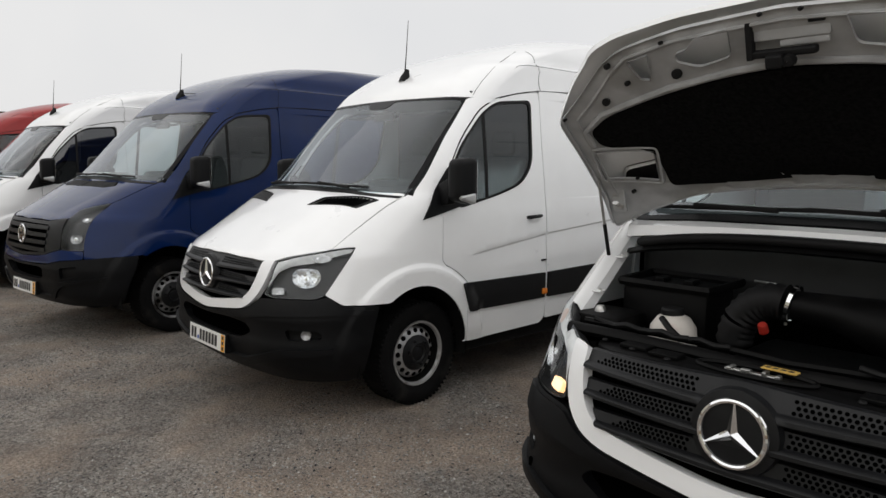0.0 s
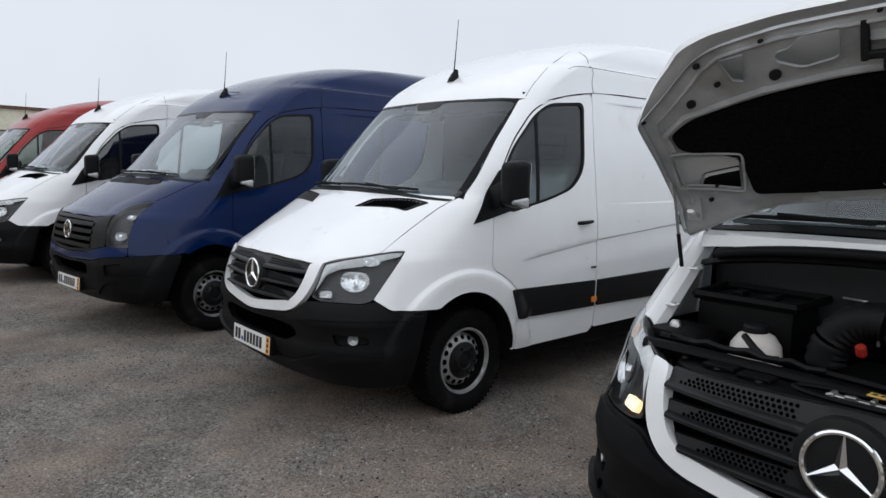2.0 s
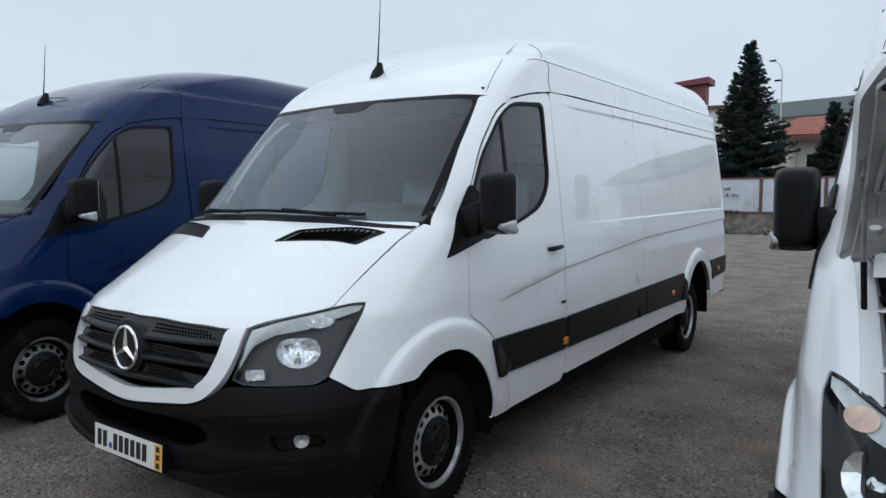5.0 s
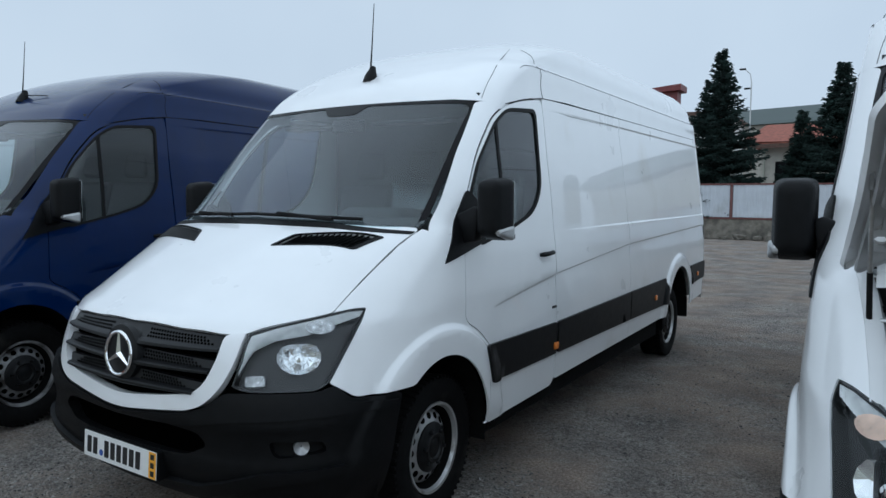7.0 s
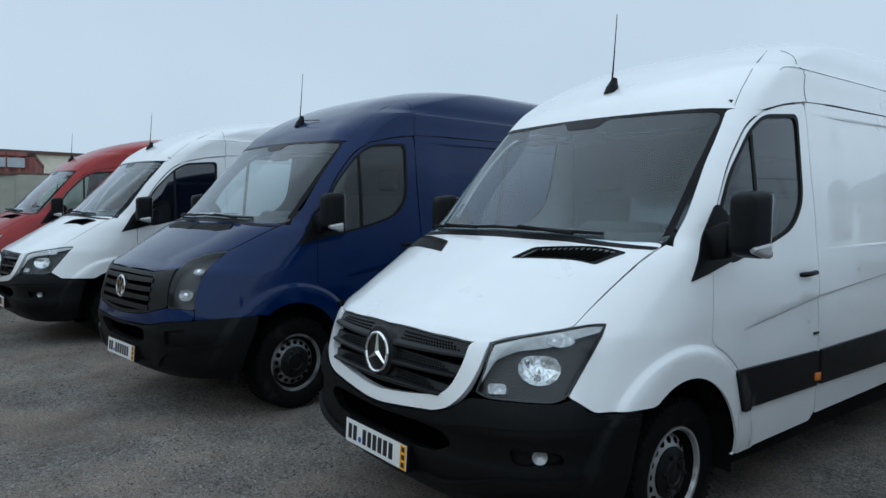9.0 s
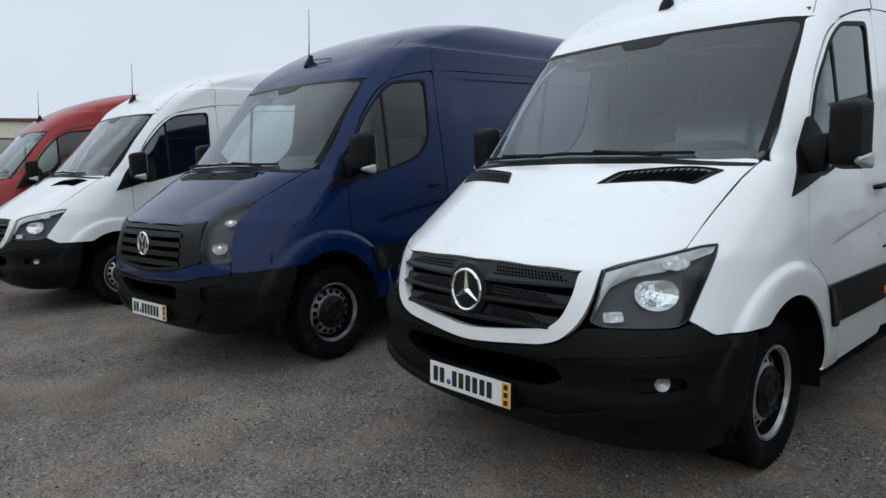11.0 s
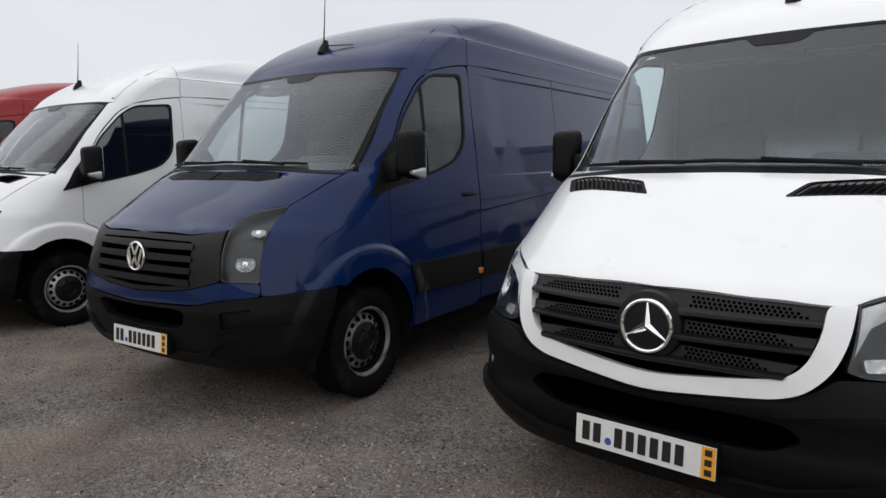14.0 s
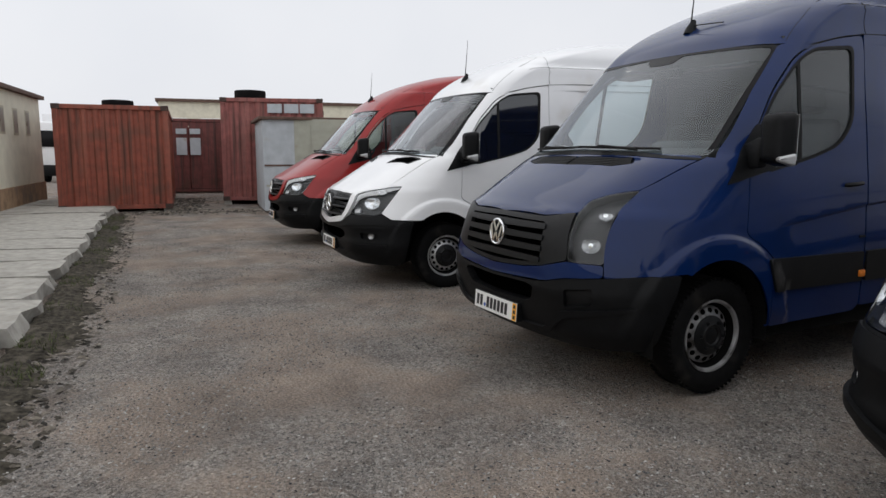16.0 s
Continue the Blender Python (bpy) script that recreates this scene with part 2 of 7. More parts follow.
def merged(name, meshes_at, smooth=False, sharp=40):
    """Several meshes, each at a pose, as one."""
    bm = bmesh.new()
    for me, m in meshes_at:
        before = set(bm.verts)
        bm.from_mesh(me)
        if m is not None:
            bmesh.ops.transform(bm, matrix=m, verts=[v for v in bm.verts if v not in before])
    return bm_mesh(name, bm, smooth, sharp)


# ---------------------------------------------------------------- the vans' skin, as one smooth shape cut into panels
def curve(xs, ys):
    """A monotone cubic through knots."""
    xs, ys = np.array(xs, float), np.array(ys, float)
    h = np.diff(xs)
    d = np.diff(ys) / h
    m = np.zeros(len(xs))
    m[0], m[-1] = d[0], d[-1]
    for i in range(1, len(xs) - 1):
        if d[i - 1] * d[i] > 0:
            a, b = 2 * h[i] + h[i - 1], h[i] + 2 * h[i - 1]
            m[i] = (a + b) / (a / d[i - 1] + b / d[i])

    def f(x):
        x = np.clip(np.asarray(x, float), xs[0], xs[-1])
        i = np.clip(np.searchsorted(xs, x) - 1, 0, len(xs) - 2)
        t = (x - xs[i]) / h[i]
        return (1 + 2 * t) * (1 - t) ** 2 * ys[i] + t * (1 - t) ** 2 * h[i] * m[i] + t * t * (3 - 2 * t) * ys[i + 1] + t * t * (t - 1) * h[i] * m[i + 1]
    return f


def step01(a, b, x):
    t = np.clip((x - a) / (b - a), 0, 1)
    return t * t * (3 - 2 * t)


TOP = 2.745


class Skin:
    """Front line, bow of the front, half width and front corner of the body at each height."""

    def __init__(self, kind):
        self.kind = kind
        up = [1.358, 1.434, 1.46, 1.75, 2.10, 2.18, 2.28, 2.40, 2.52, 2.62, 2.70, TOP]
        up_y = [-.41, -.270, -.240, .055, .41, .48, .61, .82, 1.10, 1.45, 1.9, 2.7]
        if kind == "star":
            nose, nose_y = [.18, .30, .40, .50, .56, .62, .66, .72, .85, .97, 1.03, 1.088, 1.21, 1.305], [-.80, -.93, -1.015, -1.042, -1.034, -1.040, -1.056, -1.048, -1.035, -1.01, -.965, -.865, -.66, -.50]
            self.k = curve([.18, .45, .72, .85, 1.0, 1.1, 1.37, 1.45, 2.07, 2.4, TOP], [.18, .12, .13, .18, .22, .20, .17, .17, .12, .14, .3])
            self.ry = curve([.18, .45, .72, .98, 1.08, 1.2, 1.37, 1.45, 2.07, 2.4, TOP], [.48, .57, .62, .70, .67, .57, .38, .34, .25, .31, .6])
        else:
            nose, nose_y = [.18, .30, .42, .56, .64, .70, .80, .95, 1.06, 1.125, 1.212, 1.305], [-.72, -.84, -.935, -.960, -.978, -.97, -.96, -.94, -.90, -.80, -.66, -.50]
            self.k = curve([.18, .45, .72, .85, 1.0, 1.1, 1.37, 1.45, 2.07, 2.4, TOP], [.16, .12, .12, .14, .18, .20, .17, .17, .12, .14, .3])
            self.ry = curve([.18, .45, .72, .98, 1.08, 1.2, 1.37, 1.45, 2.07, 2.4, TOP], [.50, .60, .62, .66, .66, .58, .38, .34, .25, .31, .6])
        self.f0 = curve(nose + up, nose_y + up_y)
        self.W0 = curve([.18, .30, .45, .75, 1.0, 1.25, 1.40, 1.55, 1.8, 2.07, 2.25, 2.372, 2.392, 2.5, 2.6, 2.68, TOP],
                        [.95, .975, .986, .994, .992, .980, .964, .95, .915, .876, .849, .834, .802, .778, .722, .635, .44])
        self.rx = curve([.18, .45, .72, .98, 1.2, 1.37, 1.45, 2.07, 2.4, TOP], [.45, .46, .52, .60, .52, .41, .38, .20, .34, .40])
        self.full = curve([.18, 1.1, 1.3, 1.45, TOP], [2.45, 2.5, 2.25, 2.0, 2.0])
        self.rear = curve([.18, 1.0, 2.1, 2.5, TOP], [5.56, 5.60, 5.58, 5.52, 5.3])

    def W(self, y, z):
        w = self.W0(z)
        for yc, zc in ((-.08, .35), (4.325, .38)):
            r = np.hypot(y - yc, z - zc)
            w = w + .024 * (1 - step01(.585, .625, r)) * step01(.3, .5, z)
        # shoulder crease, and the pressed field of the load side
        line = np.interp(y, [.2, 1.23, 2.72, 5.44], [.97, 1.10, 1.195, 1.25])
        w = w - .010 * step01(0, .012, line - z) * (1 - step01(.012, .24, line - z)) * step01(.35, .6, y)
        inside = step01(1.38, 1.75, y) * (1 - step01(5.432, 5.442, y)) * step01(1.355, 1.365, z) * (1 - step01(2.122, 2.132, z))
        return w - .010 * inside

    def front(self, x, z, W=None):
        W = self.W0(z) if W is None else W
        u = np.clip((x - W + self.rx(z)) / self.rx(z), 0, 1)
        return self.f0(z) + self.k(z) * x * x + self.ry(z) * (1 - np.maximum(1 - u ** self.full(z), 0) ** (1 / self.full(z)))

    def inside(self, p):
        x, y, z = np.abs(p[..., 0]), p[..., 1], p[..., 2]
        W = self.W(y, z)
        u = np.clip((x - W + .14) / .14, 0, 1)
        back = self.rear(z) - .14 * (1 - np.sqrt(np.maximum(1 - u * u, 0)))
        return (x < W) & (y > self.front(x, z, W)) & (y < back) & (z < TOP) & (z > .18)

    def ring(self, s, z):
        """Half outline at height z from the front's middle (s 0) to the rear's middle (s 1)."""
        W, rx = self.W0(z), self.rx(z)
        a = np.clip((s - .2) / .25, 0, 1) * math.pi / 2
        x = np.where(s < .2, s / .2 * (W - rx), W - rx + rx * np.sin(a))
        y = self.front(x, z)
        side0, side1 = self.front(W, z), self.rear(z) - .14
        t = np.clip((s - .45) / .4, 0, 1)
        y = np.where(s > .45, side0 + (side1 - side0) * t, y)
        b = np.clip((s - .85) / .07, 0, 1) * math.pi / 2
        x = np.where(s > .85, W - .14 + .14 * np.cos(b), x)
        y = np.where(s > .85, side1 + .14 * np.sin(b), y)
        x = np.where(s > .92, (W - .14) * (1 - (s - .92) / .08), x)
        return np.stack([x, y, np.broadcast_to(z, x.shape)], -1)


def rake(P):
    """The tail stands a little higher on its springs."""
    P = np.array(P, float)
    P[..., 2] += .016 * np.maximum(0, P[..., 1] - 1.2)
    return P


def chart_ray(chart, uv):
    u, v = uv[:, 0], uv[:, 1]
    one, nil = np.ones_like(u), np.zeros_like(u)
    if chart == "side":
        return np.stack([1.3 * one, u, v], 1), np.array([[-1., 0, 0]])
    if chart == "front":
        return np.stack([u, -1.5 * one, v], 1), np.array([[0, 1., 0]])
    if chart == "top":
        return np.stack([u, v, 1.55 * one], 1), np.array([[0, 0, -1.]])
    return np.stack([1.8 * np.sin(u), -1.8 * np.cos(u), v], 1), np.stack([-np.sin(u), np.cos(u), nil], 1)


def chart_of(chart, p):
    x, y, z = p
    return {"side": (y, z), "front": (x, z), "top": (x, y), "wrap": (math.atan2(x, -y), z)}[chart]


def lift(skin, chart, uv, near=None):
    """Distance along each chart ray to the skin, and the place."""
    o, d = chart_ray(chart, uv)
    if near is None:
        a, b = np.zeros(len(uv)), np.full(len(uv), 2.3)
        open_ = np.arange(len(uv))
        dd = np.broadcast_to(d, o.shape)
        for t in np.arange(0.02, 2.3, 0.05):
            hit = skin.inside(o[open_] + t * dd[open_])
            b[open_[hit]], a[open_[hit]] = t, t - .05
            open_ = open_[~hit]
            if not len(open_):
                break
    else:
        a, b = near - .012, near + .012
    for _ in range(17 if near is None else 15):
        m = (a + b) / 2
        hit = skin.inside(o + m[:, None] * d)
        b, a = np.where(hit, m, b), np.where(hit, a, m)
    return b, o + b[:, None] * d


def lift_n(skin, chart, uv):
    """Places on the skin and its outward normals."""
    e = 2e-3
    t, P = lift(skin, chart, uv)
    A = lift(skin, chart, uv + [e, 0], t)[1] - lift(skin, chart, uv - [e, 0], t)[1]
    B = lift(skin, chart, uv + [0, e], t)[1] - lift(skin, chart, uv - [0, e], t)[1]
    n = np.cross(A, B)
    n /= np.maximum(np.linalg.norm(n, axis=1, keepdims=True), 1e-9)
    o, d = chart_ray(chart, uv)
    n[(n * d).sum(1) > 0] *= -1
    return P, n


def soft_loop(pts, r=.02, step=.03):
    """A closed outline with rounded corners and short edges. A point may carry its own radius."""
    n, out = len(pts), []
    for i in range(n):
        p, a, b = np.array(pts[i][:2], float), np.array(pts[i - 1][:2], float), np.array(pts[(i + 1) % n][:2], float)
        rr = pts[i][2] if len(pts[i]) > 2 else r
        la, lb = np.linalg.norm(a - p), np.linalg.norm(b - p)
        c = min(rr, .48 * la, .48 * lb)
        if c < 1e-4:
            out.append(p)
            continue
        q0, q1 = p + (a - p) / la * c, p + (b - p) / lb * c
        for t in (0, .25, .5, .75, 1):
            out.append((1 - t) ** 2 * q0 + 2 * t * (1 - t) * p + t * t * q1)
    fine = []
    for i, p in enumerate(out):
        q = out[(i + 1) % len(out)]
        k = max(1, int(np.ceil(np.linalg.norm(q - p) / step)))
        fine += [p + (q - p) * j / k for j in range(k)]
    keep = [p for i, p in enumerate(fine) if np.linalg.norm(p - fine[i - 1]) > 1e-5]
    return np.array(keep)


def even_odd(pts, loops):
    inside = np.zeros(len(pts), bool)
    for L in loops:
        for p, q in zip(L, np.roll(L, -1, 0)):
            if p[1] == q[1]:
                continue
            cross = ((p[1] > pts[:, 1]) != (q[1] > pts[:, 1])) & (pts[:, 0] < (q[0] - p[0]) * (pts[:, 1] - p[1]) / (q[1] - p[1]) + p[0])
            inside ^= cross
    return inside


def fill(loops, step, lines=()):
    """Triangles that fill loops (the first outer, the rest holes) on an even grid. lines: further edges to keep."""
    from mathutils.geometry import delaunay_2d_cdt
    edges, pts = [], []
    for L in loops:
        k = len(pts)
        pts += list(L)
        edges += [(k + i, k + (i + 1) % len(L)) for i in range(len(L))]
    for L in lines:
        k = len(pts)
        pts += list(L)
        edges += [(k + i, k + i + 1) for i in range(len(L) - 1)]
    rim = np.array(pts)
    lo, hi = rim.min(0), rim.max(0)
    gx, gy = np.meshgrid(np.arange(lo[0] + step / 2, hi[0], step), np.arange(lo[1] + step / 2, hi[1], step))
    gx[::2] += step / 2
    grid = np.stack([gx.ravel(), gy.ravel()], 1)
    grid = grid[even_odd(grid, loops)]
    if len(grid):
        near = np.full(len(grid), 9.)
        for p in rim:
            near = np.minimum(near, np.abs(grid - p).max(1))
        grid = grid[near > .55 * step]
    allp = [Vector(p) for p in rim] + [Vector(p) for p in grid]
    res = delaunay_2d_cdt(allp, edges, [], 0, 1e-6)
    V = np.array([tuple(v) for v in res[0]])
    T = np.array([f for f in res[2] if len(f) == 3])
    return V, T[even_odd(V[T].mean(1), loops)]


SHEETS = {}


def panel(name, skin, chart, pts, holes=(), step=.035, off=0.0, thick=.012, r=.02, mirror=False, lines=(), both=False):
    """A piece of sheet cut from the skin along an outline. Outlines hold chart pairs or places. both: the outline is half, mirrored to a whole."""
    def flat(L):
        return [(*chart_of(chart, p[:3]), *p[3:]) if len(p) > 3 else p for p in L]
    outer = flat(pts)
    if both:
        outer = outer + [(-p[0], *p[1:]) for p in reversed(outer) if abs(p[0]) > 1e-6]
    loops = [soft_loop(outer, r, step)] + [soft_loop(flat(h), r, step) for h in holes]
    known = (name, skin.kind, chart, repr(pts), repr(holes))
    if known not in SHEETS:
        V, T = fill(loops, step, [np.array(l, float) for l in lines])
        SHEETS[known] = (T, *lift_n(skin, chart, V))
    T, P, n = SHEETS[known]
    P = P + n * off
    a, b, c = P[T[:, 0]], P[T[:, 1]], P[T[:, 2]]
    flip = (np.cross(b - a, c - a) * n[T[:, 0]]).sum(1) < 0
    T = np.where(flip[:, None], T[:, ::-1], T)
    count = {}
    for t in T:
        for i in range(3):
            e = (t[i], t[(i + 1) % 3])
            count[tuple(sorted(e))] = count.get(tuple(sorted(e)), 0) + 1
    verts, norms, faces = list(P), list(n), [tuple(t) for t in T]
    for t in T:
        for i in range(3):
            i0, i1 = t[i], t[(i + 1) % 3]
            if count[tuple(sorted((i0, i1)))] == 1 and thick:
                k = len(verts)
                side = np.cross(P[i1] - P[i0], (n[i0] + n[i1]) / 2)
                side /= max(np.linalg.norm(side), 1e-9)
                verts += [P[i0], P[i0] - n[i0] * thick, P[i1] - n[i1] * thick, P[i1]]
                norms += [side] * 4
                faces.append((k, k + 1, k + 2, k + 3))
    verts, norms = rake(np.array(verts)), np.array(norms)
    if mirror:
        verts = verts * [-1, 1, 1]
        norms = norms * [-1, 1, 1]
        faces = [f[::-1] for f in faces]
    return mesh_from(name, verts, faces, norms)


def on_skin(skin, chart, u, v, off=0.0):
    """Pose on the skin: z outward, x level."""
    P, n = lift_n(skin, chart, np.array([[u, v]], float))
    z = Vector(n[0])
    x = Vector((0, 0, 1)).cross(z).normalized()
    y = z.cross(x)
    p = rake(P[0] + n[0] * off)
    return Matrix(((x.x, y.x, z.x, p[0]), (x.y, y.y, z.y, p[1]), (x.z, y.z, z.z, p[2]), (0, 0, 0, 1)))


# ---------------------------------------------------------------- wheels
def wheel_meshes():
    """Tyre, steel rim with a ring of holes, hub cap; the outside looks along +x."""
    tyre = lathe("tyre", [(.215, .085), (.228, .10), (.26, .112), (.31, .116), (.335, .104), (.345, .085), (.347, .04), (.347, -.04), (.345, -.085), (.30, -.115), (.215, -.1)], 56)
    bm = bmesh.new()
    for k in range(64):
        w = 2 * math.pi * k / 64
        for sx in (-1, 1):
            block(bm, .052 if sx > 0 else -.104, .104 if sx > 0 else -.052, -.007, .007, .338, .351, 0, Matrix.Rotation(w, 4, "X"))
    tread = bm_mesh("tread", bm)
    ring = np.array([(.176 * math.cos(a), .176 * math.sin(a)) for a in np.linspace(0, 2 * math.pi, 64, endpoint=False)])
    hub = np.array([(.108 * math.cos(a), .108 * math.sin(a)) for a in np.linspace(0, 2 * math.pi, 48, endpoint=False)])
    holes = []
    for k in range(16):
        c = 2 * math.pi * k / 16
        holes.append(np.array([(.150 * math.cos(c) + .0155 * math.cos(c) * math.cos(a) - .0190 * math.sin(c) * math.sin(a), .150 * math.sin(c) + .0155 * math.sin(c) * math.cos(a) + .0190 * math.cos(c) * math.sin(a)) for a in np.linspace(0, 2 * math.pi, 14, endpoint=False)]))
    V, T = fill([ring, hub] + holes, .02)
    rr = np.hypot(V[:, 0], V[:, 1])
    bulge = np.interp(rr, [.10, .118, .130, .168, .176], [.076, .074, .066, .050, .040])
    disc = mesh_from("rim_disc", np.stack([bulge, V[:, 0], V[:, 1]], 1), [t if (np.cross(V[t[1]] - V[t[0]], V[t[2]] - V[t[0]]) > 0) else t[::-1] for t in T])
    lip = lathe("rim_lip", [(.199, .080), (.207, .098), (.219, .100), (.220, .088), (.206, .03)], 56)
    # the rim's groove goes with the dark drum mesh, its shade put into colour
    well = lathe("rim_well", [(.1755, .038), (.181, .008), (.193, .008), (.1985, .079), (.2, -.08), (.19, -.08)], 56)
    rim = merged("rim", [(disc, None), (lip, None)], True, 50)
    cap = lathe("hub_cap", [(.002, .096), (.036, .096), (.042, .092), (.050, .092), (.056, .100), (.070, .102), (.078, .094), (.104, .090), (.120, .080), (.122, .06)], 44)
    bolt = lathe("bolt", [(.001, .108), (.008, .107), (.011, .100), (.011, .088)], 10)
    cap = merged("hub_cap", [(cap, None)] + [(bolt, pose(0, .086 * math.cos(a), .086 * math.sin(a))) for a in np.linspace(0, 2 * math.pi, 6, endpoint=False)], True, 40)
    back = merged("brake_drum", [(lathe("drum", [(.004, .0), (.17, .0), (.175, -.05), (.004, -.06)], 32), None), (well, None)], True, 40)
    return tyre, tread, rim, cap, back


WHEEL = wheel_meshes()


def add_wheel(van, x, y, z, turn=0.0, side=1, cap_mat=None, rim_mat=None):
    base = pose(side * x, y, z, 0, 0, turn if side > 0 else 180 + turn) @ Matrix.Rotation(random.uniform(0, 6), 4, "X")
    w = new("wheel")
    w.parent = van
    w.matrix_basis = base
    t = part("tyre", WHEEL[0], TYRE, w)
    tagged(part("tread", WHEEL[1], TYRE, w), kind="stuff")
    part("rim", WHEEL[2], rim_mat or STEEL, w, "silver steel rim with round holes")
    part("hub_cap", WHEEL[3], cap_mat or GRILLE, w, "black plastic hub cap")
    part("brake_drum", WHEEL[4], DARK, w)
    return w


MESHES = {}


def kept(key, make, *args, **kw):
    """Each mesh is made once and shared by the vans that use it."""
    if key not in MESHES:
        MESHES[key] = make(*args, **kw)
    return MESHES[key]


SKINS = {"star": Skin("star"), "ring": Skin("ring")}
ARCH = [(-.08 + .44 * math.cos(a), .35 + .475 * math.sin(a), 0) for a in np.linspace(math.pi * .68, math.pi * .03, 22)]
REAR_ARCH = [(4.325 + .47 * math.cos(a), .37 + .50 * math.sin(a), 0) for a in np.linspace(math.pi * .97, math.pi * .03, 26)]
FLARE_EDGE = [(-.08 + .632 * math.cos(a), .35 + .632 * math.sin(a), .01) for a in np.linspace(1.18, .62, 8)]
DOOR_TOP = [(1.234, 2.06, .02), (1.228, 2.172, .04), (.99, 2.140, .1), (.74, 2.080, .1), (.58, 2.0, .08), (.38, 1.79, .1), (.21, 1.53, .1), (.137, 1.37, .05), (.142, 1.28, .05)]
SCREEN_EDGE = [(-.055, 1.392, 0), (.08, 1.535, .05), (.27, 1.79, .05), (.515, 2.072, .03)]
WINDOW = [(1.128, 2.100, .06), (1.090, 1.62, .12), (.95, 1.475, .09), (.70, 1.40, .1), (.30, 1.315, .04), (.20, 1.50, .05), (.36, 1.745, .08), (.585, 1.975, .08), (.74, 2.062, .08)]


def flare_lines(yc, zc, a0, a1):
    return [[(yc + r * math.cos(a), zc + r * math.sin(a)) for a in np.linspace(a0, a1, 40)] for r in (.588, .598, .607, .616, .624)]


def glass_inset(pts, k):
    c = np.mean([p[:2] for p in pts], 0)
    return [((p[0] - c[0]) * k + c[0], (p[1] - c[1]) * k + c[1], *p[2:]) for p in pts]


def roof_mesh(skin, zone):
    """The high roof: its front cap and its long rear, down to the gutters."""
    low = curve([.3, .52, .75, .99, 1.23, 1.6, 5.6], [2.107, 2.083, 2.092, 2.150, 2.182, 2.198, 2.205])
    s = np.concatenate([np.linspace(0, .2, 9)[:-1], np.linspace(.2, .45, 26)[:-1], np.linspace(.45, .85, 34)[:-1], np.linspace(.85, .92, 7)[:-1], np.linspace(.92, 1, 5)])
    levels = np.concatenate([np.linspace(0, .30, 8), np.linspace(.318, .408, 16), np.linspace(.44, 1, 18)])
    cols = []
    for si in s:
        z = 2.1
        for _ in range(8):
            z = float(low(skin.ring(np.array(si), z)[1]))
        zz = z + (TOP - z) * np.array(levels)
        cols.append(np.array([skin.ring(np.array(si), q) for q in zz]))
    G = np.array(cols)
    verts, norms, faces = [], [], []
    ns, nl = G.shape[:2]
    du = np.gradient(G, axis=0)
    dv = np.gradient(G, axis=1)
    N = np.cross(du, dv)
    N /= np.maximum(np.linalg.norm(N, axis=2, keepdims=True), 1e-9)
    if N[ns // 2, nl // 2, 0] < 0:
        N = -N
    G = rake(G)
    for sign in (1, -1):
        k = len(verts)
        verts += list((G * [sign, 1, 1]).reshape(-1, 3))
        norms += list((N * [sign, 1, 1]).reshape(-1, 3))
        for i in range(ns - 1):
            for j in range(nl - 1):
                f = (k + i * nl + j, k + (i + 1) * nl + j, k + (i + 1) * nl + j + 1, k + i * nl + j + 1)
                faces.append(f if sign > 0 else f[::-1])
    k = len(verts)
    lid = [G[i, -1] for i in range(ns)]
    verts += [p + [0, 0, 0.0] for p in lid] + [p * [-1, 1, 1] for p in lid]
    norms += [(0, 0, 1)] * (2 * ns)
    for i in range(ns - 1):
        faces.append((k + i, k + i + 1, k + ns + i + 1, k + ns + i))
    return mesh_from("roof", verts, faces, norms)


def tail_mesh(skin):
    """Rear corners and closed rear doors."""
    s = np.concatenate([np.linspace(.8515, .92, 9)[:-1], np.linspace(.92, 1, 6)])
    zs = np.linspace(.40, 2.20, 40)
    G = np.array([[skin.ring(np.array(si), z) for z in zs] for si in s])
    G[0, :, 1] = skin.rear(zs) - .138
    N = np.cross(np.gradient(G, axis=0), np.gradient(G, axis=1))
    N /= np.maximum(np.linalg.norm(N, axis=2, keepdims=True), 1e-9)
    if N[-1, 20, 1] < 0:
        N = -N
    G = rake(G)
    verts, norms, faces = [], [], []
    ns, nl = G.shape[:2]
    for sign in (1, -1):
        k = len(verts)
        verts += list((G * [sign, 1, 1]).reshape(-1, 3))
        norms += list((N * [sign, 1, 1]).reshape(-1, 3))
        for i in range(ns - 1):
            for j in range(nl - 1):
                f = (k + i * nl + j, k + (i + 1) * nl + j, k + (i + 1) * nl + j + 1, k + i * nl + j + 1)
                faces.append(f if sign > 0 else f[::-1])
    return mesh_from("tail", verts, faces, norms)


def seam_line(skin, chart, pts, r=.003):
    uv = np.array(pts, float)
    fine = np.concatenate([uv[i] + (uv[i + 1] - uv[i]) * np.linspace(0, 1, 8, endpoint=False)[:, None] for i in range(len(uv) - 1)] + [uv[-1:]])
    P, n = lift_n(skin, chart, fine)
    return tube("seam", rake(P + n * .0005), r, 6)


def mirrored(me, name):
    bm = bmesh.new()
    bm.from_mesh(me)
    bmesh.ops.scale(bm, vec=(-1, 1, 1), verts=bm.verts)
    bmesh.ops.reverse_faces(bm, faces=bm.faces)
    out = bpy.data.meshes.new(name)
    bm.to_mesh(out)
    bm.free()
    return out


